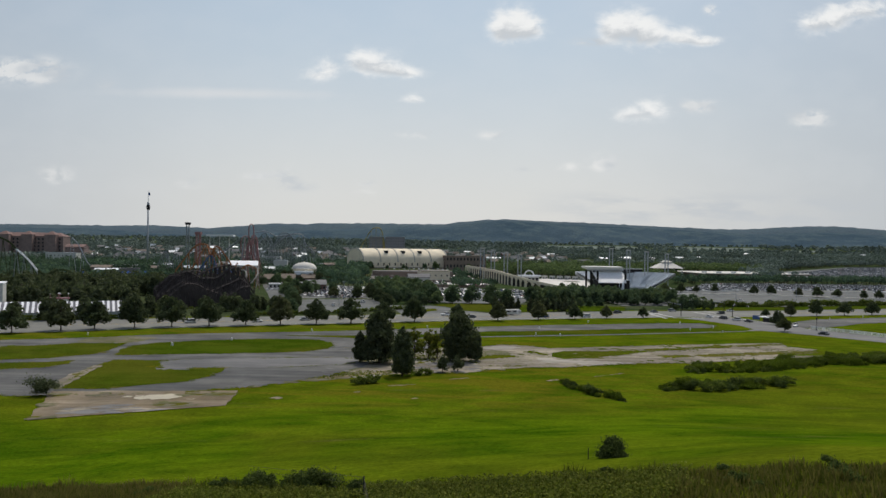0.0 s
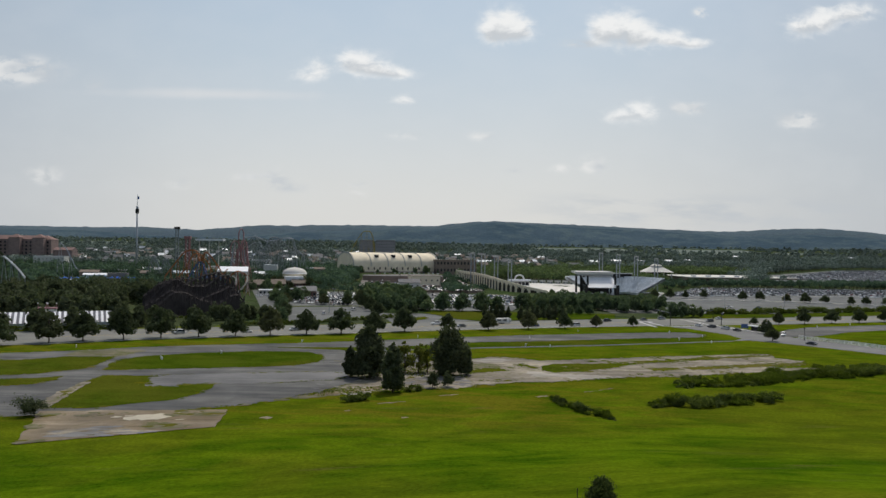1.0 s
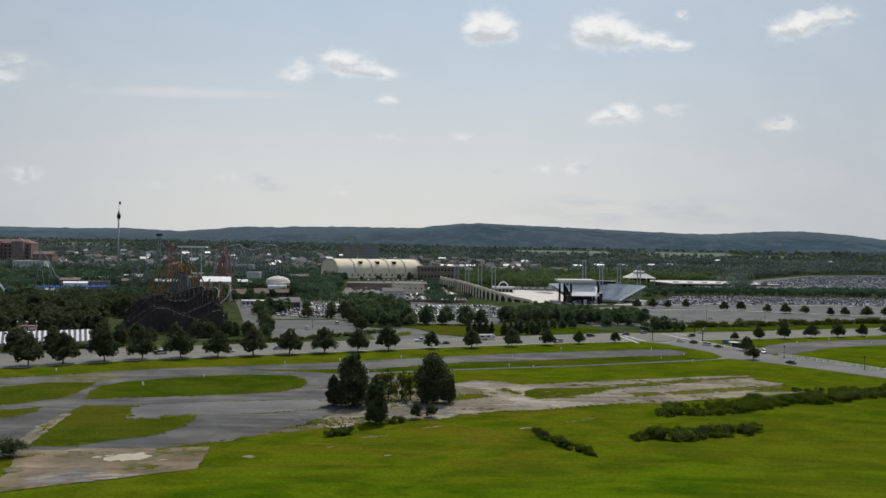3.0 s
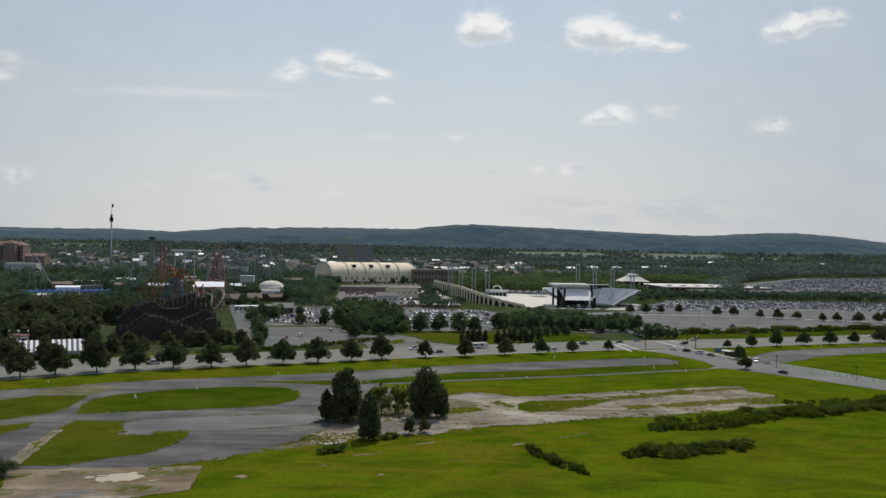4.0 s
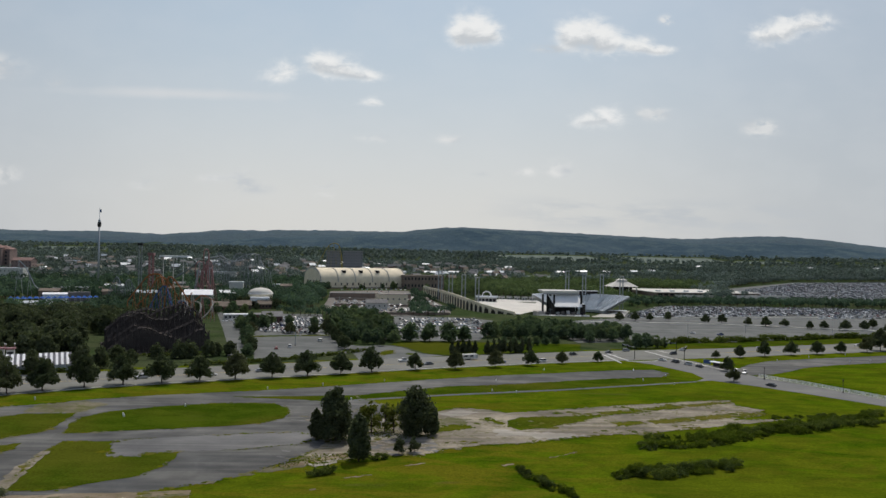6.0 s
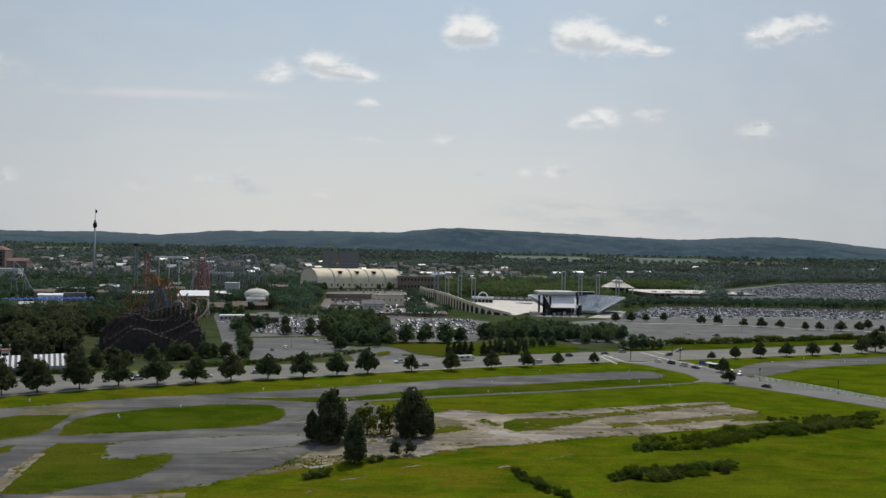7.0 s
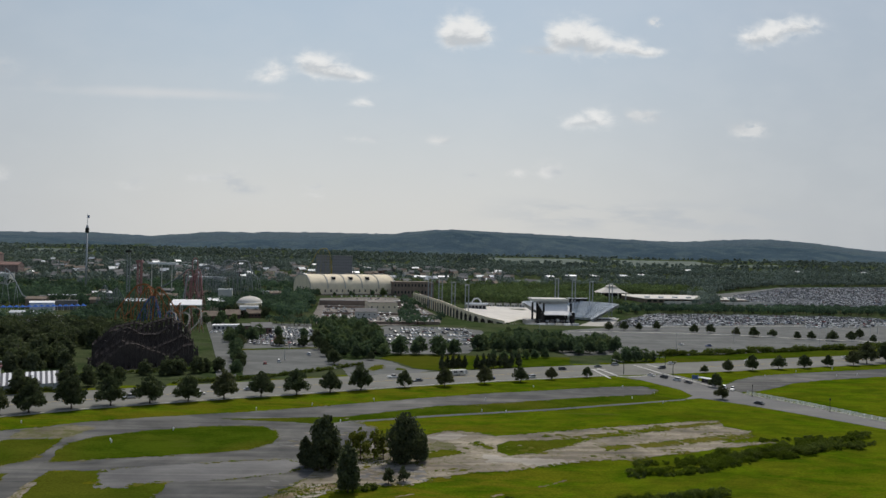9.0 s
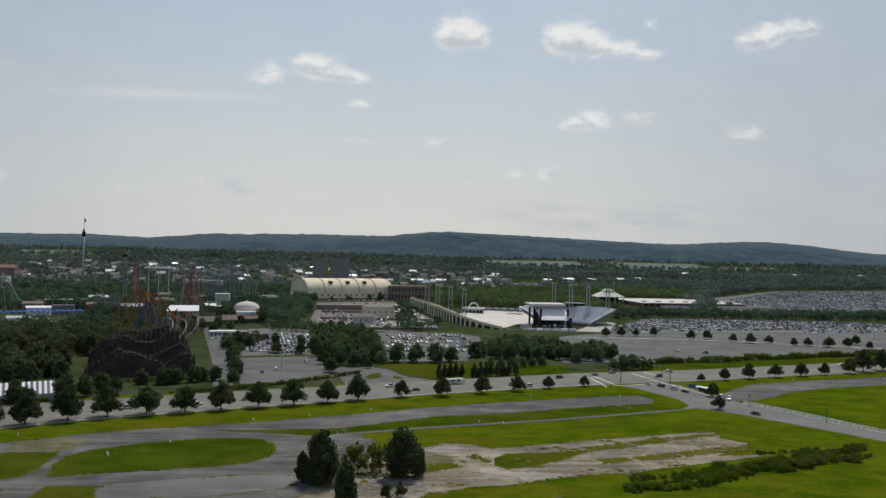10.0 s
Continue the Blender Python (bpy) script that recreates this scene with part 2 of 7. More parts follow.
def ramp(nt, fac, stops, hold=True):
    r = nt.nodes.new("ShaderNodeValToRGB")
    r.color_ramp.interpolation = "CONSTANT" if hold else "LINEAR"
    els = r.color_ramp.elements
    while len(els) < len(stops):
        els.new(0.5)
    for e, (at_, c) in zip(els, stops):
        e.position, e.color = at_, (*c, 1)
    nt.links.new(fac, r.inputs[0])
    return r.outputs[0]


CAR_COLOURS = [(0.0, (0.62, 0.63, 0.64)), (0.26, (0.025, 0.027, 0.03)), (0.40, (0.36, 0.37, 0.38)), (0.52, (0.80, 0.80, 0.79)),
               (0.76, (0.09, 0.10, 0.11)), (0.83, (0.04, 0.07, 0.20)), (0.88, (0.25, 0.03, 0.03)), (0.94, (0.30, 0.26, 0.20))]


# far cars: paint colours with extra white in place of sun glints
FAR_GLINT_COLOURS = [(0.0, (0.82, 0.83, 0.83)), (0.36, (0.02, 0.022, 0.025)), (0.50, (0.55, 0.57, 0.58)), (0.66, (0.86, 0.86, 0.85)), (0.80, (0.05, 0.055, 0.06)), (0.88, (0.05, 0.08, 0.20)), (0.92, (0.22, 0.03, 0.03)), (0.95, (0.32, 0.28, 0.22))]


def car_paint(name, island):
    m, nt, b = start(name, 0.4, 0.2, 0.5)
    if island:
        fac = nt.nodes.new("ShaderNodeNewGeometry").outputs["Random Per Island"]
    else:
        fac = nt.nodes.new("ShaderNodeObjectInfo").outputs["Random"]
    col = ramp(nt, fac, FAR_GLINT_COLOURS if island else CAR_COLOURS)
    dust = remap(nt, noise_tex(nt, place(nt), 1.5, 3), 0.3, 0.7, 0.85, 1.1, False)
    nt.links.new(blend(nt, 1.0, col, dust, "MULTIPLY"), b.inputs["Base Color"])
    b.inputs["Coat Weight"].default_value = 0.5
    return m


def woodland(name, a, b_col, c_col, clear):
    """Distant wooded slopes: crowns too far off to tell apart, with paler clearings; haze is painted into the colours.
    """
    m, nt, b = start(name, 1.0, spec=0.0)
    p = place(nt)
    crowns = node(nt, "ShaderNodeTexVoronoi", Scale=0.09, Randomness=1.0)
    nt.links.new(p, crowns.inputs["Vector"])
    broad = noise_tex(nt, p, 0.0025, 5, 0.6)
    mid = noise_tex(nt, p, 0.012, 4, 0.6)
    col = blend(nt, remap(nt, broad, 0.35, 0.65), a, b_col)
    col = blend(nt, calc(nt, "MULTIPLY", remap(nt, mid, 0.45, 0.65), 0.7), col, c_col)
    # shade between crowns is painted: each cell darkens towards its rim
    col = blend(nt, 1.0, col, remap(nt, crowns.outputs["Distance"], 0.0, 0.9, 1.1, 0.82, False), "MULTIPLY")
    if clear:
        fields = noise_tex(nt, stretched(nt, p, 0.0016, 0.006, 0.02), 1.0, 4, 0.5, 0.5)
        sep = nt.nodes.new("ShaderNodeSeparateXYZ")
        nt.links.new(p, sep.inputs[0])
        low_part = remap(nt, sep.outputs[2], 75, 35)
        col = blend(nt, calc(nt, "MULTIPLY", calc(nt, "MULTIPLY", remap(nt, fields, 0.56, 0.62), low_part), 0.6), col, clear)
    nt.links.new(col, b.inputs["Base Color"])
    bump(nt, b, noise_tex(nt, p, 0.03, 6, 0.7), 0.7, 10.0)
    return m


M = {}
M["field"] = grass("field_grass", (0.030, 0.070, 0.002), (0.080, 0.128, 0.004), (0.120, 0.104, 0.010), 0.75, lush_to=(110, 180))
M["lawn"] = grass("lawn_grass", (0.030, 0.056, 0.003), (0.056, 0.082, 0.006), (0.090, 0.086, 0.012), 0.55)
M["parkland"] = grass("parkland_floor", (0.026, 0.044, 0.017), (0.052, 0.074, 0.028), (0.075, 0.082, 0.045), 0.6)
M["lot"] = paving("old_asphalt", (0.056, 0.057, 0.056), (0.142, 0.137, 0.124), 0.34, 0.0, 0.30)
M["strip"] = paving("weathered_asphalt", (0.085, 0.087, 0.093), (0.125, 0.125, 0.125), 0.16, 0.0, 0.1)
M["road"] = paving("road_asphalt", (0.150, 0.149, 0.132), (0.195, 0.193, 0.168), 0.12)
M["side_road"] = paving("lane_asphalt", (0.140, 0.140, 0.135), (0.182, 0.178, 0.166), 0.10, turn=55)
M["gravel"] = paving("gravel", (0.120, 0.102, 0.078), (0.34, 0.295, 0.225), 0.38, 0.0, 0.72, weed_colour=(0.090, 0.086, 0.018))
M["pale_gravel"] = paving("pale_limestone_grit", (0.20, 0.178, 0.145), (0.40, 0.37, 0.315), 0.25, 0.0, 0.25, weed_colour=(0.12, 0.105, 0.05))
M["dirt"] = paving("bare_dirt", (0.118, 0.086, 0.046), (0.235, 0.19, 0.132), 0.4, 0.0, 0.62, turn=-8, weed_colour=(0.098, 0.084, 0.024))
M["slab"] = paving("pale_old_concrete", (0.105, 0.104, 0.104), (0.185, 0.18, 0.17), 0.22, 0.0, 0.2)
M["weedy"] = paving("dry_weeds", (0.105, 0.092, 0.05), (0.16, 0.14, 0.095), 0.3, 0.0, 0.9, weed_colour=(0.075, 0.082, 0.014))
M["bed"] = grass("dry_grass", (0.060, 0.076, 0.006), (0.090, 0.098, 0.011), (0.13, 0.115, 0.03), 0.8)
M["soil"] = paving("dark_trestle_ground", (0.035, 0.030, 0.026), (0.065, 0.056, 0.046), 0.2)
M["sand"] = paving("pale_sand", (0.40, 0.36, 0.27), (0.52, 0.47, 0.37), 0.12)
M["carpark"] = paving("car_park_asphalt", (0.090, 0.094, 0.089), (0.144, 0.148, 0.138), 0.22)
M["terrace"] = paving("terrace_paving", (0.125, 0.112, 0.098), (0.205, 0.185, 0.16), 0.22, turn=8)
M["concrete"] = plain("concrete", (0.42, 0.40, 0.36), 0.9, vary=0.2, scale=0.15)
M["pale_concrete"] = plain("pale_concrete", (0.62, 0.59, 0.53), 0.9, vary=0.12, scale=0.08)
M["cream"] = plain("cream_render", (0.76, 0.665, 0.49), 0.85, vary=0.12, scale=0.12)
M["white"] = plain("white_paint", (0.80, 0.79, 0.77), 0.6, vary=0.08, scale=0.5)
M["tent"] = plain("white_tent_fabric", (0.80, 0.80, 0.80), 0.7, vary=0.06, scale=0.3)
M["tent_grey"] = plain("grey_tent_fabric", (0.14, 0.14, 0.155), 0.8, vary=0.1, scale=0.3)
M["tent_side"] = plain("off_white_canvas_wall", (0.52, 0.53, 0.55), 0.8, vary=0.1, scale=0.3)
M["blue"] = plain("blue_canvas", (0.02, 0.11, 0.42), 0.7, vary=0.15)
M["steel_grey"] = plain("galvanised_steel", (0.36, 0.38, 0.40), 0.5, 0.5, vary=0.12, scale=0.8)
M["roof_metal"] = plain("pale_metal_roof", (0.50, 0.52, 0.54), 0.5, 0.3, vary=0.12, scale=0.1)
M["roof_grey"] = plain("grey_shingle", (0.19, 0.185, 0.18), 0.95, vary=0.2, scale=0.3, relief=0.02)
M["roof_brown"] = plain("brown_shingle", (0.205, 0.165, 0.13), 0.95, vary=0.22, scale=0.3, relief=0.02)
M["roof_gravel"] = plain("gravel_roof", (0.20, 0.182, 0.16), 0.95, vary=0.22, scale=0.06)
# brick red is dulled with haze in the base colour
M["brick"] = plain("hazed_red_brick", (0.165, 0.098, 0.082), 0.9, vary=0.2, scale=0.3)
M["brown_brick"] = plain("brown_brick", (0.25, 0.19, 0.15), 0.9, vary=0.18, scale=0.2)
M["siding"] = plain("pale_siding", (0.55, 0.54, 0.50), 0.8, vary=0.1)
M["glass"] = plain("dark_glass", (0.03, 0.035, 0.04), 0.12, 0.0, vary=0.1)
M["glass_far"] = plain("dusty_windscreen", (0.05, 0.055, 0.06), 0.36, 0.0, vary=0.1)
M["glass_far"].node_tree.nodes["Principled BSDF"].inputs["Specular IOR Level"].default_value = 0.5
# for dark posts and fittings, and flat panels of shade in openings
M["dark"] = plain("dark_parts_and_shade", (0.025, 0.024, 0.023), 0.8, vary=0.2)
M["tyre"] = plain("tyre_rubber", (0.02, 0.02, 0.02), 0.85, vary=0.1)
M["timber"] = plain("dark_stained_timber", (0.066, 0.054, 0.050), 0.9, vary=0.3, scale=0.2)
# ride steel is greyed to imitate distance haze over the park
M["orange"] = plain("orange_steel", (0.30, 0.11, 0.035), 0.45, 0.1, vary=0.1)
M["ride_red"] = plain("red_steel", (0.30, 0.145, 0.14), 0.45, 0.1, vary=0.12)
M["pink"] = plain("hazed_pink_steel", (0.34, 0.20, 0.19), 0.5, 0.1, vary=0.12)
M["ride_blue"] = plain("blue_steel", (0.06, 0.11, 0.26), 0.45, 0.1, vary=0.12)
M["teal"] = plain("teal_steel", (0.20, 0.225, 0.235), 0.45, 0.2, vary=0.12)
M["yellow"] = plain("yellow_steel", (0.38, 0.30, 0.08), 0.45, 0.1, vary=0.12)
M["trunk"] = plain("bark", (0.075, 0.058, 0.042), 0.95, vary=0.3, scale=1.5, relief=0.03)
M["leaf"] = foliage("street_tree_leaves", (0.054, 0.070, 0.040), (0.106, 0.124, 0.064), (0.108, 0.11, 0.058), 0.34)
# park leaves carry painted haze: lifted and shifted towards blue
M["leaf_park"] = foliage("hazed_park_leaves", (0.066, 0.096, 0.064), (0.142, 0.184, 0.106), (0.14, 0.17, 0.085), 0.46)
M["leaf_dark"] = foliage("dark_leaves", (0.058, 0.070, 0.044), (0.108, 0.122, 0.062), None, 0.34)
M["leaf_light"] = foliage("light_leaves", (0.075, 0.095, 0.018), (0.185, 0.19, 0.04), None, 0.38)
M["bush"] = foliage("bush_leaves", (0.050, 0.072, 0.016), (0.155, 0.180, 0.042), None, 0.38)
M["scrub"] = foliage("dark_scrub_leaves", (0.040, 0.058, 0.018), (0.110, 0.134, 0.040), None, 0.36)
M["weed_leaf"] = foliage("weed_leaves", (0.060, 0.086, 0.010), (0.115, 0.145, 0.018), None, 0.35)
M["reeds"] = foliage("tall_grass", (0.040, 0.058, 0.008), (0.135, 0.125, 0.030), None, 0.38)
M["seed_heads"] = foliage("dry_seed_heads", (0.085, 0.075, 0.022), (0.175, 0.140, 0.050), None, 0.38)
# far leaves are paler and bluer: distance haze put into the colour
M["leaf_valley_haze"] = foliage("hazed_valley_leaves", (0.095, 0.122, 0.118), (0.190, 0.225, 0.190), None, 0.16, 0.006, 0.42)
# less red in these leaves imitates haze over the woods
M["leaf_woods"] = foliage("hazed_woodland_leaves", (0.046, 0.074, 0.060), (0.112, 0.160, 0.104), None, 0.38, 0.014, 0.45)
M["leaf_bright"] = foliage("bright_woodland_leaves", (0.062, 0.090, 0.050), (0.165, 0.205, 0.088), None, 0.40, 0.016, 0.45)
M["grey_brick"] = plain("grey_brick", (0.20, 0.185, 0.18), 0.9, vary=0.15, scale=0.1)
M["apartment"] = plain("weathered_grey_brick", (0.30, 0.285, 0.29), 0.9, vary=0.15, scale=0.1)
M["hotel_brick"] = plain("pale_pink_brick", (0.26, 0.19, 0.17), 0.9, vary=0.2, scale=0.2)
M["hotel_tile"] = plain("dull_clay_tile", (0.22, 0.140, 0.120), 0.9, vary=0.2, scale=0.3)
M["hay"] = plain("pale_hay_field", (0.105, 0.132, 0.105), 1.0, vary=0.25, scale=0.01, grain=0.1)
M["wire"] = plain("rusty_wire", (0.06, 0.05, 0.04), 0.8, 0.3)
M["bleacher"] = plain("pale_blue_grey_seating", (0.60, 0.63, 0.65), 0.6, vary=0.15, scale=0.1)
M["car_paint"] = car_paint("car_paint", False)
M["car_far"] = car_paint("car_paint_with_glints", True)
# the blue-grey of both ridges is distance haze in the base colour
M["hills"] = woodland("hazed_wooded_hills", (0.050, 0.080, 0.104), (0.076, 0.110, 0.132), (0.094, 0.130, 0.138), (0.16, 0.19, 0.19))
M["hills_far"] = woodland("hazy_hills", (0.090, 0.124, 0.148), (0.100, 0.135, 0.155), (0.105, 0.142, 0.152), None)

# ---- the land ----
def height(x, y):
    """Ground level: a grassy slope falls from the camera's hill to a nearly flat valley floor."""
    x, y = np.asarray(x, float), np.asarray(y, float)
    f = np.clip(0.85 + 0.0075 * x, 0.15, 1.1)
    q = np.maximum(0.0, 175 - y)
    h = 13.9 * (np.minimum(q, 115) / 107) ** 1.6 + np.where(q > 115, (1 - np.exp(-np.maximum(q - 115, 0) / 25)) * 4.5, 0)
    z = f * h - 0.008 * np.clip(x, -200, 200)
    z = z - 10 * np.exp(-((x - 175) / 95) ** 4 - ((y - 830) / 105) ** 4)
    z = z + 8 * np.exp(-((x + 55) / 105) ** 4 - ((y - 1010) / 130) ** 4)
    z = z + 72 * np.clip((y - 1100) / 2400, 0, 1.2) ** 1.25
    return z


def ground_at(x, y):
    return float(height(x, y))


def mesh_of(name, verts, faces, mats, index=None, smooth=False):
    me = bpy.data.meshes.new(name)
    me.from_pydata([tuple(v) for v in verts], [], [tuple(f) for f in faces])
    for m in mats:
        me.materials.append(m)
    if index is not None:
        me.polygons.foreach_set("material_index", np.asarray(index, dtype=np.int32))
    if smooth:
        me.polygons.foreach_set("use_smooth", np.ones(len(me.polygons), dtype=bool))
    me.update()
    return me


def grid_object(name, xs, ys, zf, mats, index_f=None):
    X, Y = np.meshgrid(xs, ys)
    Z = zf(X, Y)
    V = np.stack([X.ravel(), Y.ravel(), Z.ravel()], 1)
    nx, ny = len(xs), len(ys)
    i = (np.arange(ny - 1)[:, None] * nx + np.arange(nx - 1)[None, :]).ravel()
    F = np.stack([i, i + 1, i + nx + 1, i + nx], 1)
    idx = index_f(V[F].mean(1)) if index_f else None
    return new(name, mesh_of(name, V.tolist(), F.tolist(), mats, idx, True))


def graded(edges):
    out = []
    for a, b, step in edges:
        out.extend(np.arange(a, b - 1e-6, step).tolist())
    out.append(edges[-1][1])
    return np.array(out)


xs = graded([(-6000, -1200, 240), (-1200, -260, 40), (-260, 400, 6), (400, 1400, 40), (1400, 6000, 230)])
ys = graded([(-6000, -300, 300), (-300, -60, 30), (-60, 30, 6), (30, 210, 3), (210, 640, 8), (640, 1300, 20), (1300, 4500, 100)])
def cover(c):
    """0: the near field; 1: park and woodland floor behind the road."""
    return (c[:, 1] > 384 + 0.43 * c[:, 0]).astype(int)


ground = tagged(grid_object("ground", xs, ys, height, [M["field"], M["parkland"]], cover), "green grassy slope running down to a wide valley floor", "grass field", kind="structure")


def rough_outline(points, step, wobble, seed):
    """The outline, cut into short pieces whose corners stray a little."""
    rng = np.random.RandomState(seed)
    out = []
    n = len(points)
    for k in range(n):
        a, b = np.array(points[k], float), np.array(points[(k + 1) % n], float)
        m = max(1, int(np.hypot(*(b - a)) / step))
        d = (b - a) / max(1e-6, np.hypot(*(b - a)))
        for j in range(m):
            p = a + (b - a) * j / m
            if j:
                p = p + np.array([-d[1], d[0]]) * rng.normal(0, wobble)
            out.append(p)
    return out


OUTLINES = []


def patch(name, points, lift, material, label, category, step=1.8, wobble=0.32, seed=1, kind="structure", parent=None, cell=0):
    """A flat piece of ground cover draped over the land."""
    OUTLINES.append((name, points))
    lift *= 0.45 if max(p[1] for p in points) < 480 else 1.0
    bm = bmesh.new()
    vs = [bm.verts.new((p[0], p[1], 0)) for p in rough_outline(points, step, wobble, seed)]
    es = [bm.edges.new((vs[k], vs[(k + 1) % len(vs)])) for k in range(len(vs))]
    bmesh.ops.triangle_fill(bm, use_beauty=True, edges=es)
    for cut in (-200, 200):
        bmesh.ops.bisect_plane(bm, geom=bm.verts[:] + bm.edges[:] + bm.faces[:], plane_co=(cut, 0, 0), plane_no=(1, 0, 0))
    for cut in range(135, 180, 6):
        bmesh.ops.bisect_plane(bm, geom=bm.verts[:] + bm.edges[:] + bm.faces[:], plane_co=(0, cut, 0), plane_no=(0, 1, 0))
    if cell:
        for axis in (0, 1):
            lo, hi = min(p[axis] for p in points), max(p[axis] for p in points)
            no = (1, 0, 0) if axis == 0 else (0, 1, 0)
            for cut in np.arange(lo + cell, hi, cell):
                bmesh.ops.bisect_plane(bm, geom=bm.verts[:] + bm.edges[:] + bm.faces[:], plane_co=(cut * no[0], cut * no[1], 0), plane_no=no)
    bmesh.ops.recalc_face_normals(bm, faces=bm.faces[:])
    for f in bm.faces:
        f.normal_update()
        if f.normal.z < 0:
            f.normal_flip()
    for v in bm.verts:
        v.co.z = ground_at(v.co.x, v.co.y) + lift
    me = bpy.data.meshes.new(name)
    bm.to_mesh(me)
    bm.free()
    me.materials.append(material)
    ob = new(name, me)
    if parent:
        ob.parent = parent
    return tagged(ob, label, category, kind=kind)


A25 = radians(25.2)


def band(a, b, w0, w1=None):
    """Corners of a straight strip from a to b, w0 wide at a and w1 at b."""
    a, b = np.array(a, float), np.array(b, float)
    d = (b - a) / np.hypot(*(b - a))
    n = np.array([-d[1], d[0]])
    w1 = w0 if w1 is None else w1
    return [tuple(a - n * w0 / 2), tuple(b - n * w1 / 2), tuple(b + n * w1 / 2), tuple(a + n * w0 / 2)]


# old car park with its drives
patch("car_park_old", [(-140, 150), (-81.6, 156.4), (-71.5, 158.6), (-61.3, 161.9), (-51, 166.7), (-40.5, 173.7), (-35.3, 179.2), (-29.7, 185.5), (-24.2, 191),
                       (-10, 199), (-2, 232), (-4, 262), (-16.3, 278.9), (18.4, 301.7), (42.1, 308.7), (67.7, 319.2), (95.3, 330.4), (119, 337), (127.7, 349.9), (123.1, 360.2),
                       (102.4, 355.4), (72.9, 344.2), (45.4, 333.7), (19.6, 322.3), (-4.3, 310.2), (-26.4, 299.1), (-46.8, 288.9), (-66.3, 281.7), (-84.7, 274.9),
                       (-103.2, 266.2), (-115.5, 257), (-130, 249.2), (-190, 224), (-200, 180)],
      0.05, M["lot"], "weathered grey asphalt of a disused car park", "car park", seed=2)
patch("grass_island", [(-92.9, 216), (-97, 228), (-96.4, 238), (-92, 246), (-78.6, 255.2), (-61.6, 261.9), (-50, 264), (-43, 263), (-37.8, 257.1), (-35.2, 248.6), (-36, 239.5), (-41, 233.2), (-45.6, 230.4),
                       (-53.3, 227.4), (-68.6, 223), (-83.1, 218.9)], 0.16, M["lawn"], "oval grass island in the old car park", "grass", wobble=0.25, seed=3)
patch("grass_verge", [(-122.3, 233.7), (-115.5, 241.2), (-101, 242.5), (-99.5, 230), (-99.4, 217.8), (-108.5, 207.3), (-150, 190), (-190, 205)], 0.16, M["lawn"], "mown grass between two asphalt drives", "grass", seed=4)
patch("grass_verge", [(-105.2, 201.2), (-99, 205), (-98.8, 197), (-101, 192.4), (-150, 165), (-170, 176)], 0.16, M["lawn"], "mown grass between two asphalt drives", "grass", seed=5)
patch("grass_verge", [(-84, 164.5), (-87, 180), (-90, 197.4), (-89.7, 207.5), (-77.3, 208.6), (-72.6, 193), (-64.2, 193.2), (-65.2, 196.1), (-56.6, 198.4), (-55.6, 192.7), (-57.4, 182.9), (-59.4, 177),
                      (-63.4, 173.9), (-69.9, 168.6), (-74.1, 165.4)], 0.16, M["lawn"], "patch of mown grass beside the old asphalt", "grass", seed=6)
patch("concrete_slab", [(-77, 209.3), (-72.6, 193), (-64.5, 193.1), (-65.3, 196.3), (-56.4, 198.6), (-40, 202), (-27, 208), (-22, 216), (-28, 222), (-45, 219), (-62, 214)], 0.1, M["slab"], "pale worn concrete slab in the old car park", "paving", seed=80)
patch("weed_patch", [(-117, 243), (-101, 244), (-98, 250), (-97, 258), (-106, 262), (-118, 254)], 0.14, M["weedy"], "dry weeds grown over the asphalt", "weeds", seed=81, wobble=0.6)
patch("weed_patch", [(-36, 180), (-29, 187), (-23, 193), (-19, 197), (-16, 194), (-22, 188), (-30, 181)], 0.14, M["weedy"], "dry weeds at the asphalt edge", "weeds", seed=82, wobble=0.6)
patch("weed_patch", [(-24, 215), (-20, 224), (-12, 232), (-6, 230), (-14, 221), (-20, 211)], 0.24, M["weedy"], "dry weeds under the trees", "weeds", seed=83, wobble=0.6)
patch("weed_patch", [(9, 236), (16, 245), (24, 243), (21, 236), (14, 232)], 0.24, M["weedy"], "dry weeds on the gravel", "weeds", seed=84, wobble=0.8)
patch("gravel_edge", [(-90.5, 197), (-88.5, 197.5), (-86, 182), (-83.2, 166), (-86.3, 164.2), (-89.4, 181)], 0.2, M["gravel"], "strip of pale gravel along the drive", "gravel", seed=7)
patch("dirt_patch", [(-83, 161.2), (-62, 163.6), (-44.6, 166.4), (-42.9, 155), (-41.8, 147.2), (-56, 139), (-71.2, 130.4), (-77, 145)], 0.24, M["dirt"], "rectangle of bare brown dirt in the grass", "bare dirt", wobble=0.2, seed=8, cell=3)
patch("sand_patch", [(-63, 155), (-61, 158.5), (-57, 160.5), (-54.5, 159), (-54.3, 155.5), (-57.5, 153.3), (-61.5, 153)], 0.36, M["sand"], "pale sand spilled on the bare dirt", "sand", step=0.8, wobble=0.55, seed=9)
patch("dirt_spot", [(-35.8, 157.4), (-34.5, 159.4), (-33.0, 158.4), (-33.8, 156.2)], 0.12, M["dirt"], "small bare spot in the grass", "bare dirt", step=1, wobble=0.25, seed=10)
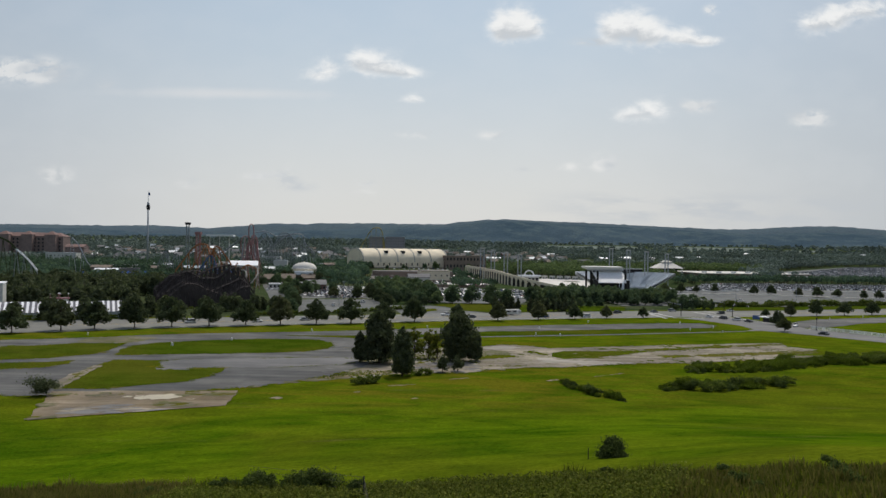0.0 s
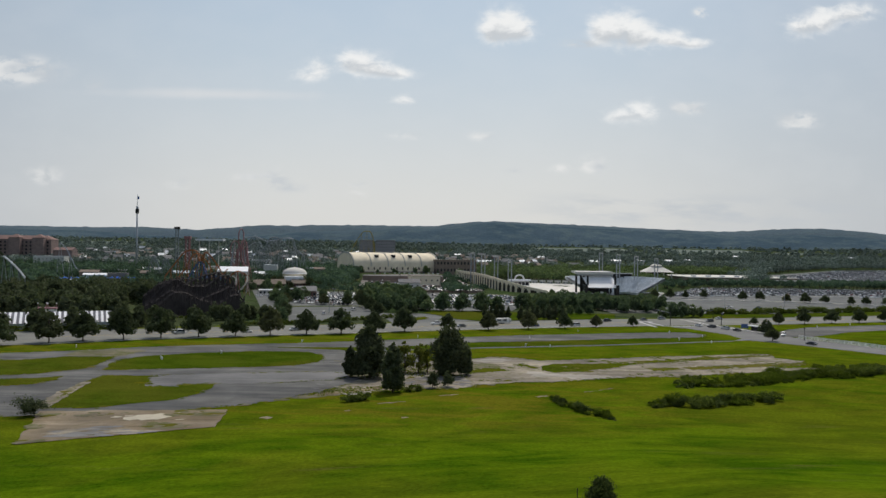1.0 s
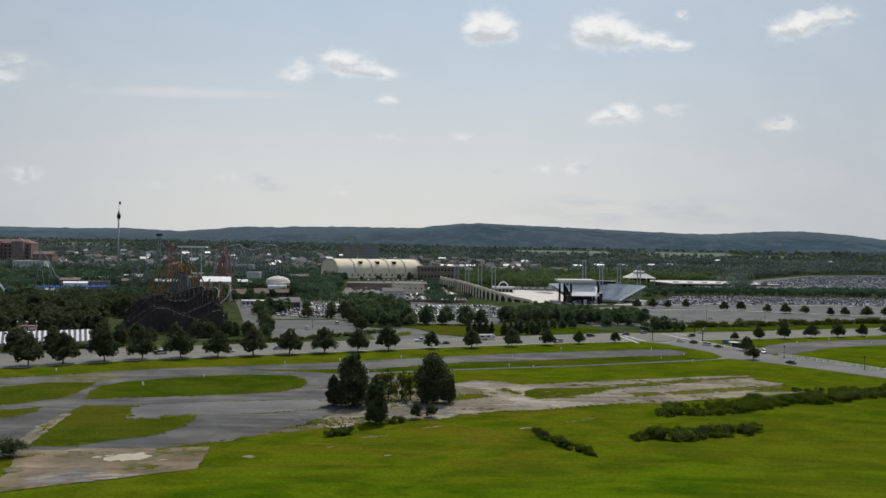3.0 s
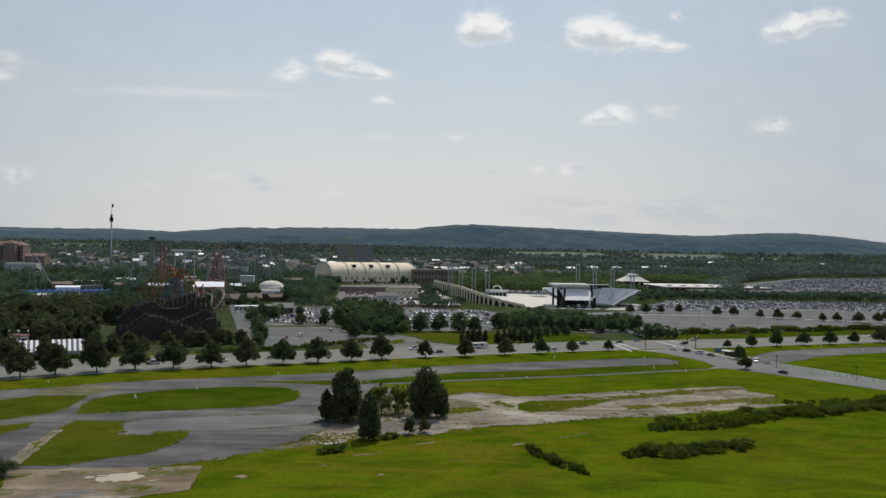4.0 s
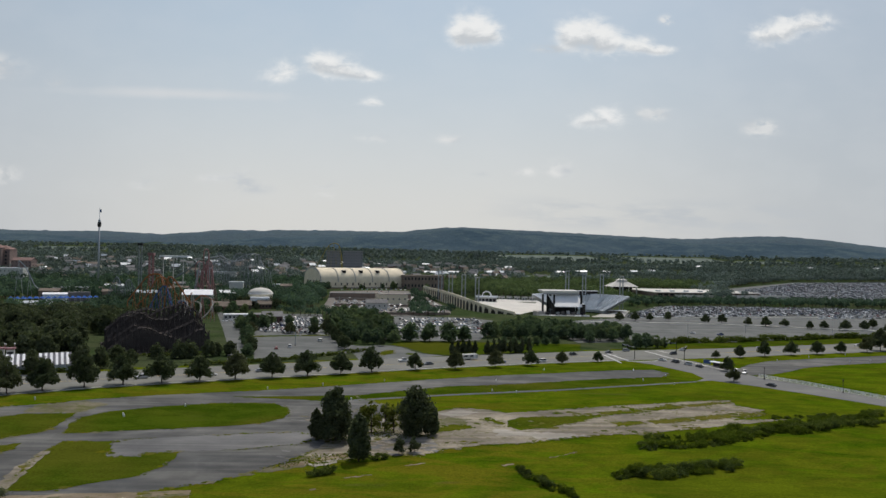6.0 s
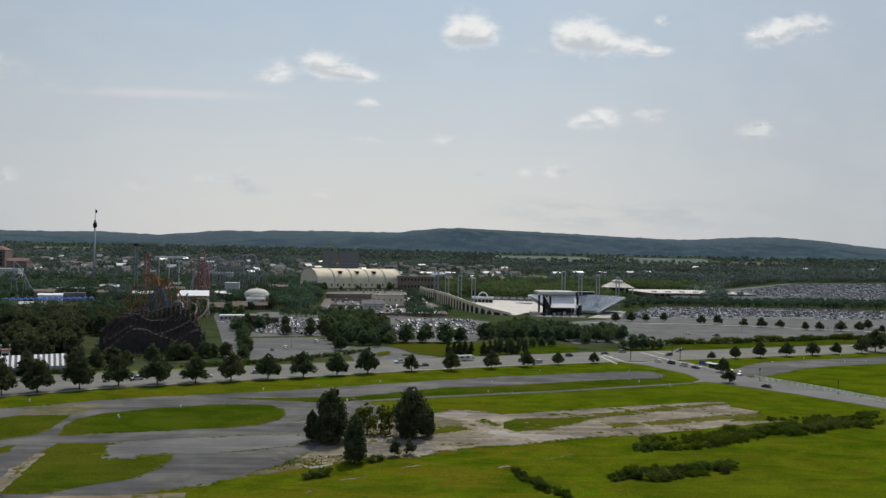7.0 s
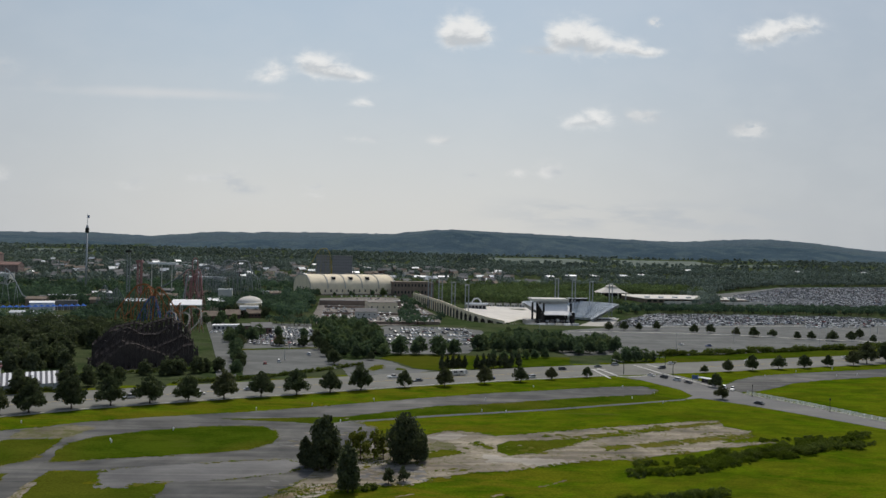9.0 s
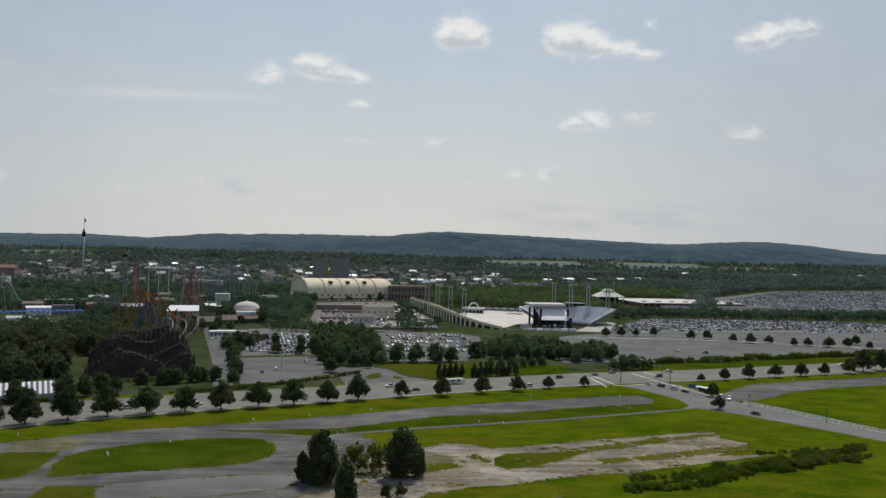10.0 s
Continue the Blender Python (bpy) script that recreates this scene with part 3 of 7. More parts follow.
# gravel and broken paving round the clump of trees
patch("gravel_yard", [(-26, 192), (-19, 189), (-9.4, 194), (-2.4, 197.1), (6.5, 197.6), (12.9, 205), (24.3, 209.7), (35.9, 212.6), (46.7, 217.5), (61.7, 223.8), (75, 226),
                      (109.7, 240.7), (131, 248.6), (131, 250.4), (113, 248), (125, 258.4), (132, 266), (124.6, 273), (127, 284), (108, 279), (90.4, 273), (62.5, 263.3), (36.5, 253.3), (28.6, 260.3), (20.8, 260.6), (12.6, 253.2),
                      (2, 250), (-8, 240), (-14, 226), (-21, 205)], 0.12, M["gravel"], "pale gravel and broken paving with weeds", "gravel", seed=11)
patch("grass_bed", [(34.8, 240.8), (40.3, 247.3), (50.9, 248.4), (69.1, 252.3), (57.7, 240.9), (47.6, 232.1), (37.4, 229), (34.1, 232.6)], 0.2, M["lawn"], "grass bed inside the gravel", "grass", seed=12)
for k, (a, b, w) in enumerate([((69.3, 254.8), (85.5, 260.8), 4.6), ((87.5, 262.4), (103.5, 269.8), 4.4), ((105, 270.5), (122, 278), 3.6), ((68.8, 238.2), (80, 242), 5.0), ((82, 241.8), (98, 248.2), 5.6), ((100, 248.6), (116, 255.4), 5.4), ((117, 254.4), (129, 259.4), 4.2), ((10, 226), (22, 233), 6.5), ((28, 244), (33, 236), 3.0)]):
    patch("grass_bed", band(a, b, w, w * 0.8), 0.2, M["bed"], "narrow dry grass bed inside the gravel", "grass", step=2.0, wobble=0.5, seed=20 + k)
for k, pts in enumerate(([(-9.4, 218), (-2.1, 222), (8.5, 216.2), (10.8, 207.6), (1.2, 201.2), (-7.9, 203.7)], [(-24, 188.2), (-21.9, 193.7), (-16.5, 197.9), (-13.9, 191.5), (-20.2, 186)], [(28.5, 229.9), (33, 229), (38, 226), (46.5, 225.6), (58, 222.6), (45, 217), (37.6, 220.5), (28.9, 220)], [(-10.4, 238.9), (-2.4, 242.1), (-1.9, 232.3), (-9.6, 231)], [(13, 250), (21, 257.5), (27, 255), (24, 250), (17, 246)])):
    patch("pale_gravel", pts, 0.16, M["pale_gravel"], "pale limestone grit on the broken paving", "gravel", step=1.2, wobble=0.7, seed=150 + k)
for k, (a, b, w) in enumerate((((-12.5, 177), (-6, 180), 0.5), ((2, 188), (7, 190.5), 0.45), ((40, 197), (49, 203.5), 0.6), ((-19.2, 167.4), (-18, 168.4), 0.9), ((-6.2, 160.2), (-5, 161), 0.9), ((26.5, 189), (29.5, 191), 1.2))):
    patch("dirt_spot", band(a, b, w), 0.12, M["dirt"], "small bare scrape in the grass", "bare dirt", step=0.9, wobble=0.3, seed=160 + k)
patch("scrub_patch", [(-30, 186.5), (-22, 193), (-14, 199), (-12, 196), (-20, 190), (-27, 185)], 0.2, M["dirt"], "dry weeds on broken paving", "weeds", seed=31)
# the grass between path and strip stays field; the paved path
patch("footpath", [(-15.8, 269.8), (17.4, 282.7), (39.7, 290.1), (63.5, 297.9), (102.8, 313.6), (131, 325.5), (131, 327.5), (102.8, 316.2), (63.5, 300.7), (39.7, 292.9), (17.4, 285.5), (-15.8, 272.6)],
      0.12, M["strip"], "narrow asphalt footpath through the grass", "path", wobble=0.12, seed=13)
patch("verge", [(-60, 274), (-16.3, 280.5), (18.4, 303), (42.1, 310), (67.7, 320.5), (95.3, 331.5), (119, 338), (128, 329), (102.8, 317.5), (63.5, 302), (39.7, 294.2), (17.4, 286.8), (-13, 274.5), (-22, 268)],
      0.11, M["lawn"], "strip of grass between path and asphalt", "grass", seed=14)

# the main road and its side road
RN = [(-420, 135), (-140.2, 267.7), (-110.1, 288), (-82.5, 302), (-62.3, 312.2), (-40.4, 322.2), (-17.2, 334.2), (21.5, 353), (64.4, 371.2), (111.3, 389), (182, 411.9), (222, 427.1), (262.8, 439.3), (330, 461), (520, 530)]
RF = [(560, 596), (326.9, 500.8), (291.3, 488.3), (247, 474), (181.9, 450.4), (107.8, 428), (88.9, 420), (55.2, 406.7), (23.8, 393.5), (-5.6, 380), (-69.9, 350.9), (-111.1, 331), (-150, 313), (-440, 178)]
patch("road", RN + RF, 0.05, M["road"], "wide grey asphalt main road", "road", step=6, wobble=0.06, seed=15)
patch("side_road", [(122, 385), (128.7, 379), (139, 352), (138.5, 336), (131, 327), (139.6, 330.5), (153.8, 317.2), (168.1, 299), (182.8, 278.6), (215, 232), (232, 236), (192.5, 292.6), (180, 320.2), (167, 342), (163.6, 367), (156, 394), (150, 402)],
      0.14, M["side_road"], "grey asphalt side road down from the crossing", "road", step=5, wobble=0.08, seed=16)
patch("old_strip", [(164, 366), (166, 348), (178, 352), (191, 362), (207, 376), (230, 388), (277, 404), (400, 440), (400, 462), (299, 434), (236, 414), (200, 400), (181, 384), (172, 372)],
      0.12, M["lot"], "disused asphalt strip beside the main road", "asphalt", seed=17)


def along(points, s):
    """Point and direction at s metres along a line of points."""
    p = [np.array(q, float) for q in points]
    for a, b in zip(p, p[1:]):
        L = np.hypot(*(b - a))
        if s <= L:
            return a + (b - a) * s / L, (b - a) / L
        s -= L
    return p[-1], (p[-1] - p[-2]) / np.hypot(*(p[-1] - p[-2]))


def ribbon(name, line, width, lift, material, label, category, kind="structure", z_top=0.0):
    """A narrow strip along a line, raised by z_top as a solid kerb when given."""
    V, F = [], []
    n = len(line)
    for k, p in enumerate(line):
        a, b = np.array(line[max(0, k - 1)], float), np.array(line[min(n - 1, k + 1)], float)
        d = (b - a) / np.hypot(*(b - a))
        nn = np.array([-d[1], d[0]]) * width / 2
        p = np.array(p, float)
        for q in (p - nn, p + nn):
            z = ground_at(*q) + lift * (0.45 if q[1] < 480 else 1.0)
            V += [(q[0], q[1], z + z_top), (q[0], q[1], z - 0.2)]
    for k in range(n - 1):
        i = 4 * k
        F += [(i, i + 4, i + 6, i + 2), (i, i + 1, i + 5, i + 4), (i + 2, i + 6, i + 7, i + 3)]
    return tagged(new(name, mesh_of(name, V, F, [material])), label, category, kind=kind)


ROAD_MID = [((a[0] + b[0]) / 2, (a[1] + b[1]) / 2) for a, b in ((RN[1], RF[-2]), (RN[3], RF[-3]), (RN[6], RF[-4]), (RN[7], RF[8]), (RN[8], RF[7]), (RN[9], RF[5]))]
ROAD_MID_R = [((a[0] + b[0]) / 2, (a[1] + b[1]) / 2) for a, b in ((RN[10], RF[4]), (RN[11], RF[3]), (RN[12], RF[2]), (RN[13], RF[1]))]
M["line_white"] = plain("road_marking_white", (0.62, 0.61, 0.58), 0.8, vary=0.25, scale=0.8)
M["line_yellow"] = plain("road_marking_yellow", (0.55, 0.38, 0.08), 0.8, vary=0.25, scale=0.8)
ribbon("road_marking", ROAD_MID, 0.28, 0.15, M["line_yellow"], "faded yellow centre line on the road", "road marking")
ribbon("road_marking", ROAD_MID_R, 0.28, 0.15, M["line_yellow"], "faded yellow centre line on the road", "road marking")
ribbon("road_marking", [(a + 0.6, b + 1.6) for a, b in RN[1:10]], 0.35, 0.15, M["line_white"], "white edge line along the road", "road marking")
ribbon("kerb", [(a - 0.1, b - 0.4) for a, b in RN[1:9]], 0.35, 0.12, M["concrete"], "low concrete kerb along the road", "kerb", z_top=0.12)
for a, b in (((116.6, 419.3), (120.3, 392.2)), ((112.9, 411.5), (113.9, 382.8)), ((143.0, 433.9), (148.5, 403.1)), ((151.8, 438.0), (155.4, 425.7)), ((123.6, 388.4), (140.1, 395.1)), ((119.0, 389.8), (123.6, 388.4)), ((107.0, 412.9), (120.2, 412.6))):
    ribbon("crosswalk", [a, b], 1.0, 0.2, M["line_white"], "white painted stop and crossing line", "road marking")

# open fields between the distant woods
FIELDS = [[(430, 2640), (760, 2660), (800, 3220), (380, 3180)], [(860, 2600), (1240, 2640), (1330, 3240), (900, 3220)], [(-1300, 2700), (-1060, 2760), (-1180, 3120), (-1420, 3060)], [(1240, 2680), (1460, 2760), (1580, 3000), (1330, 2950)], [(560, 2260), (900, 2320), (930, 2420), (580, 2360)], [(-230, 2280), (60, 2300), (80, 2380), (-220, 2370)],
          [(150, 1600), (330, 1620), (340, 1690), (160, 1670)], [(1000, 2250), (1300, 2330), (1320, 2420), (1010, 2340)], [(-700, 2500), (-420, 2520), (-400, 2620), (-720, 2600)], [(300, 2700), (700, 2760), (720, 2900), (320, 2840)], [(1700, 2500), (2000, 2560), (2060, 2700), (1740, 2640)]]
# car parks
patch("car_park_front", [(-70.5, 371), (-52, 379.5), (-36.4, 396), (-27, 397), (-33, 438), (-43, 480), (-50, 500), (-66, 645), (-112, 640), (-100, 520), (-88, 463), (-76, 400)],
      0.1, M["carpark"], "grey asphalt car park behind the road", "car park", seed=41)
patch("access_drive", [(-81, 361), (-72.5, 365), (-78, 396), (-93, 463), (-113, 545), (-138, 641), (-152, 638), (-117.2, 508), (-94.5, 422)], 0.14, M["carpark"], "long straight asphalt drive beside the car park", "drive", seed=141, step=5, wobble=0.1)
patch("entry_drive", [(-20, 374), (13, 388), (23, 396), (12.4, 402.4), (7, 412), (2, 427), (-4, 434), (-11, 437), (-20, 430), (-32, 436), (-30, 414), (-24, 398)], 0.14, M["carpark"], "curved asphalt entry drive", "drive", seed=42)
patch("grass_bed", [(-9, 391), (-3.5, 400), (-3, 414), (-6, 416), (-11, 402)], 0.22, M["lawn"], "grass island in the entry drive", "grass", seed=142)
patch("grass_bed", [(3, 398), (8, 396), (9, 400), (4, 405)], 0.22, M["lawn"], "grass island in the entry drive", "grass", seed=143)
patch("car_park_middle", [(-14, 470), (5, 463), (34, 466), (50, 472), (72, 560), (76, 620), (60, 640), (0, 650), (-20, 600)], 0.1, M["carpark"], "grey asphalt car park full of parked cars", "car park", seed=43, cell=30)
patch("car_park_east", [(112, 470), (150, 480), (196, 484), (240, 500), (330, 536), (420, 560), (640, 640), (640, 790), (540, 856), (400, 862), (300, 858), (246, 818), (226, 760), (226, 700), (150, 640), (110, 560)],
      0.1, M["carpark"], "huge pale asphalt car park", "car park", seed=44, wobble=0.1, step=8, cell=14)
patch("car_park_far", [(470, 1010), (720, 1010), (1100, 1100), (1400, 1640), (1150, 1680), (840, 1580), (560, 1300)], 0.3, M["carpark"], "distant car park packed with cars", "car park", seed=45, step=20, wobble=0.5, cell=40)
patch("verge", [(150, 455), (181.9, 452.5), (247, 476.5), (291.3, 490.5), (420, 542), (400, 548), (330, 533), (250, 502), (196, 482), (160, 478)], 0.15, M["lawn"], "grass bank between road and car park", "grass", seed=46)
patch("verge", [(-6, 440), (4, 428), (14, 404), (26, 398), (56, 409), (89, 422.5), (104, 429), (112, 462), (70, 462), (30, 460), (0, 456)], 0.2, M["lawn"], "mown lawn behind the road", "grass", seed=47)
# darker floor material on this lawn strip imitates shadow
patch("verge", [(-140, 352), (-118, 358), (-100, 354), (-84, 364), (-96, 420), (-119, 508), (-138, 575), (-146, 560), (-126, 480), (-104, 400), (-134, 372)], 0.15, M["parkland"], "strip of grass beside the car park drive, coloured dark as if shaded", "grass", seed=48)

patch("car_park_upper", [(-62, 650), (-12, 642), (20, 655), (46, 685), (50, 742), (42, 830), (31, 900), (8, 950), (-84, 916), (-76, 760)], 0.2, M["terrace"], "brown-grey paved terrace below the hall", "paving", seed=49, cell=14)
patch("verge", [(-77, 372), (-72, 374), (-78, 404), (-90, 463), (-101, 520), (-109, 545), (-107, 528), (-94, 466), (-80, 400)], 0.2, M["parkland"], "planted strip inside the car park", "planting", seed=50)
patch("verge", [(-90, 463), (-44, 480), (-46, 485), (-90, 470)], 0.2, M["lawn"], "narrow grass strip across the car park", "grass", seed=51)

for k, pts in enumerate(FIELDS):
    patch("hay_field", pts, 0.6, M["hay"], "pale open field among distant woods", "field", seed=300 + k, step=40, wobble=3, cell=60)
ribbon("kerb", [(150, 628), (200, 631), (246, 630), (300, 616), (345, 594), (420, 574)], 2.2, 0.12, M["pale_concrete"], "pale kerb between two car parks", "kerb", z_top=0.5)
ribbon("kerb", [(236, 690), (330, 706), (430, 722)], 2.5, 0.12, M["pale_concrete"], "pale kerb along the parked cars", "kerb", z_top=0.6)

# added dark sheet: gives the trestle gaps their shade by colour
patch("trestle_underlay", [(-140, 376), (-97, 382), (-112, 474), (-158, 452)], 0.18, M["soil"], "dark ground added under the timber coaster to shade its gaps", "bare soil", seed=90)

# hills on the skyline
def ridge(name, xs_, zs_, y0, depth, seed, material, label):
    grid_x = np.arange(-4200, 4201, 28.0)
    prof = np.interp(grid_x, xs_, zs_)
    V, F, rows = [], [], 15
    for j in range(rows):
        s = j / (rows - 1)
        for i, gx in enumerate(grid_x):
            lump = noise.fractal(Vector((gx / 420, s * 3, seed)), 0.8, 2.0, 4) * 0.10 * (1 - s) * s * 4
            rise = (3 * s * s - 2 * s ** 3) + lump
            top = 5.0 * noise.noise(Vector((gx / 33, s * 6, seed + 3))) + 3.5 * noise.noise(Vector((gx / 90, s * 6, seed + 9))) if s > 0.3 else 0
            V.append((gx, y0 + depth * s + 60 * noise.noise(Vector((gx / 300, s * 2, seed + 5))) * (1 - s), max(-2, prof[i] * rise + top * s) - (3 if j == 0 else 0)))
    n = len(grid_x)
    for j in range(rows - 1):
        for i in range(n - 1):
            a = j * n + i
            F.append((a, a + 1, a + n + 1, a + n))
    return tagged(new(name, mesh_of(name, V, F, [material], smooth=True)), label, "hills", kind="structure")


HX = [-4200, -2900, -2213, -1913, -1612, -1308, -942, -696, -386, -12, 176, 333, 555, 873, 1193, 1516, 1678, 1938, 2154, 2431, 2723, 3100, 4200]
HZ = [120, 135, 147, 144, 150, 138, 170, 169, 179, 177, 200, 212, 204, 195, 183, 173, 173, 191, 199, 182, 152, 130, 100]
HN = [v * 0.90 for v in HZ[:4]] + [110, 95, 120, 140, 160, 168, 193, 205, 196, 186, 172, 160, 150, 160, 165, 150, 120, 95, 70]
ridge("backdrop", HX, HZ, 3700, 520, 1.0, M["hills_far"], "long wooded ridge on the skyline, coloured blue-green with haze")
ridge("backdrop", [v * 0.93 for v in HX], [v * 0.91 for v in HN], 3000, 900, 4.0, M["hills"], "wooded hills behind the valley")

# ---- trees and bushes ----
def tube_arrays(points, radii, sides=6):
    V, F = [], []
    for k, (p, r) in enumerate(zip(points, radii)):
        a, b = np.array(points[max(0, k - 1)], float), np.array(points[min(len(points) - 1, k + 1)], float)
        d = (b - a) / max(1e-9, np.linalg.norm(b - a))
        s = np.cross(d, (0, 0, 1) if abs(d[2]) < 0.9 else (1, 0, 0))
        s /= np.linalg.norm(s)
        t = np.cross(d, s)
        for j in range(sides):
            w = 2 * math.pi * j / sides
            V.append(tuple(np.array(p) + r * (math.cos(w) * s + math.sin(w) * t)))
    for k in range(len(points) - 1):
        for j in range(sides):
            a, b = k * sides + j, k * sides + (j + 1) % sides
            F.append((a, b, b + sides, a + sides))
    F.append(tuple(range(sides))[::-1])
    F.append(tuple(range((len(points) - 1) * sides, len(points) * sides)))
    return V, F


def join(parts):
    V, F = [], []
    for v, f in parts:
        o = len(V)
        V += list(v)
        F += [tuple(i + o for i in q) for q in f]
    return V, F


def sprays(points, normals, size, rng, ragged=0.35, hug=0.6, stray=0.75):
    """Small bent leaf sprays, one at each point, facing roughly along its normal."""
    n = len(points)
    nv = normals * hug + rng.normal(0, stray, (n, 3))
    nv /= np.linalg.norm(nv, axis=1)[:, None]
    t = np.cross(nv, rng.normal(0, 1, (n, 3)))
    t /= np.linalg.norm(t, axis=1)[:, None]
    b = np.cross(nv, t)
    s = size * rng.uniform(1 - ragged, 1 + ragged, n)[:, None]
    q = [points + s * (-t * 0.6), points + s * (-b * 0.5 + nv * 0.12), points + s * (t * 0.65), points + s * (b * 0.5 - nv * 0.12)]
    V = np.stack(q, 1).reshape(-1, 3)
    F = np.arange(4 * n).reshape(n, 4)
    return V, F


def crown_points(rng, lobes, n, h0, h1, r, taper, lobe=(0.34, 0.55), reach=(0.35, 0.72)):
    """Points on many overlapping lobes that make up an uneven crown."""
    c = []
    for _ in range(lobes):
        s = rng.uniform(0, 1)
        z = h0 + (h1 - h0) * (0.08 + 0.84 * s)
        rr = r * (1 - taper * s) * math.sqrt(max(0.05, 1 - (2 * abs(s - 0.42)) ** 2.4 * 0.75))
        w = rng.uniform(0, 2 * math.pi)
        d = rr * rng.uniform(*reach)
        c.append((d * math.cos(w), d * math.sin(w), z, rr * rng.uniform(*lobe)))
    c = np.array(c)
    k = rng.choice(len(c), n, p=c[:, 3] ** 2 / (c[:, 3] ** 2).sum())
    d = rng.normal(0, 1, (n, 3))
    d /= np.linalg.norm(d, axis=1)[:, None]
    p = c[k, :3] + d * c[k, 3:4] * rng.uniform(0.5, 1.25, (n, 1))
    p[:, 2] = np.maximum(p[:, 2], h0 * 0.9)
    return p, d


def tree_meshes(name, seed, h, r, bole, lobes, n, size, taper, leaf, lobe=(0.34, 0.55), reach=(0.35, 0.72)):
    rng = np.random.RandomState(seed)
    p, d = crown_points(rng, lobes, n, bole, h, r, taper, lobe, reach)
    V, F = sprays(p, d, size, rng, hug=0.9, stray=0.6)
    crown = mesh_of("crown", V.tolist(), F.tolist(), [leaf])
    wood = [tube_arrays([(0, 0, -0.3), (0.05, 0, bole * 0.6), (0.1, 0.06, h * 0.55), (0.05, 0, h * 0.85)], [h * 0.026, h * 0.02, h * 0.012, 0.04])]
    for k in range(7):
        w, s = rng.uniform(0, 6.28), rng.uniform(0.75, 1.0)
        z0 = bole * 0.8 + (h * 0.45) * k / 7
        tip = (r * 0.75 * s * math.cos(w), r * 0.75 * s * math.sin(w), z0 + h * 0.2)
        wood.append(tube_arrays([(0.05, 0, z0), (tip[0] * 0.5, tip[1] * 0.5, z0 + h * 0.08), tip], [h * 0.009, h * 0.006, 0.03], 5))
    V, F = join(wood)
    trunk = mesh_of("trunk", V, F, [M["trunk"]], smooth=True)
    return trunk, crown


def tree_thing(name, meshes, label, category="tree", group=""):
    root = new(name)
    for n_, me in zip(("trunk", "crown"), meshes):
        new(n_, me).parent = root
    return tagged(root, label, category, group)


def stand(x, y, turn=0.0, s=1.0, sink=0.0, sz=None):
    return Matrix.LocRotScale((x, y, ground_at(x, y) - sink), Euler((0, 0, turn)), (s, s, sz or s))


def plant(kinds, spots, label, group, rng, lo=0.85, hi=1.15, name="tree", category="tree"):
    """One tree of a mixed set of shapes at each spot."""
    for k, (x, y, *size) in enumerate(spots):
        me = kinds[rng.randint(len(kinds))]
        t = tree_thing(name, me, label, category, group)
        s = size[0] if size else rng.uniform(lo, hi)
        m = stand(x, y, rng.uniform(0, 6.28), s, 0, s * rng.uniform(0.92, 1.08))
        t.matrix_basis = m


rng = np.random.RandomState(11)
ROW = [tree_meshes("row", 100 + k, 10.9, 5.7, 1.9, 70, 2800, 0.62, 0.70, M["leaf"], (0.16, 0.36), (0.3, 1.0)) for k in range(4)]
# same park tree in darker leaves, imitating cloud shade at the left
DARK = [tree_meshes("dark", 250 + k, 12.5, 6.0, 0.8, 60, 1300, 1.0, 0.5, M["leaf_dark"], (0.2, 0.4), (0.3, 0.95)) for k in range(3)]
PARK = [tree_meshes("park", 200 + k, 12.5, 6.0, 1.2, 60, 1300, 1.0, 0.5, M["leaf_park"], (0.2, 0.4), (0.3, 0.95)) for k in range(5)]
row_l = [(-137.5, 273, 1.1), (-128.3, 279.5, 1.15), (-116.5, 286.8, 1.15), (-105, 294, 1.12), (-92, 299, 1.15), (-79, 304.6, 1.1), (-66.4, 311, 1.12), (-52.6, 317, 1.1), (-38.8, 322.5, 1.12), (-25.2, 329.5, 1.0), (-12.2, 335.5, 1.12), (7.3, 344.5, 0.8), (25.9, 350.1, 0.9), (45.7, 358.6, 0.88), (64.2, 365.6, 0.78), (81.4, 374.9, 0.62), (102.1, 383.4, 0.6)]
row_l += [(-149, 262), (-160, 258), (-172, 252)]
plant(ROW, row_l, "round dark green street tree on the road verge", "street trees along the road", rng, 0.95, 1.1, "street_tree")
row_r = [(174, 407.5, 0.45), (190.5, 413.5, 0.68), (208, 420, 0.85), (227, 427, 0.85), (246, 433, 0.85), (264.5, 439.5, 0.7), (285, 446.5, 0.95), (299, 455, 1.3), (315, 460, 1.3), (336, 462, 1.2), (356, 470, 1.2)]
plant(ROW, row_r, "round dark green street tree on the road verge", "street trees along the road", rng, 0.95, 1.1, "street_tree")
plant(ROW, [(148.9, 328.8, 0.62), (160, 360.5, 0.72)], "small round tree at the side road", "", rng, name="street_tree")
plant(ROW, [(217, 306, 0.9)], "round tree on the lawn beyond the fence", "", rng, name="street_tree")
lot_trees = [(-76, 391, .8), (-84, 424, .7), (-30, 414, .85), (-32, 424, .7), (-36, 444, .8), (-39, 462, .75), (-44, 474, .8), (-10, 432, .55), (-93, 480, .85), (-55, 488, .8), (-48, 500), (-44, 520), (-70, 488, .8), (-98, 520, .8)]
plant(ROW, lot_trees, "round shade tree in the car park", "car park trees", rng, 0.8, 1.05, "shade_tree")
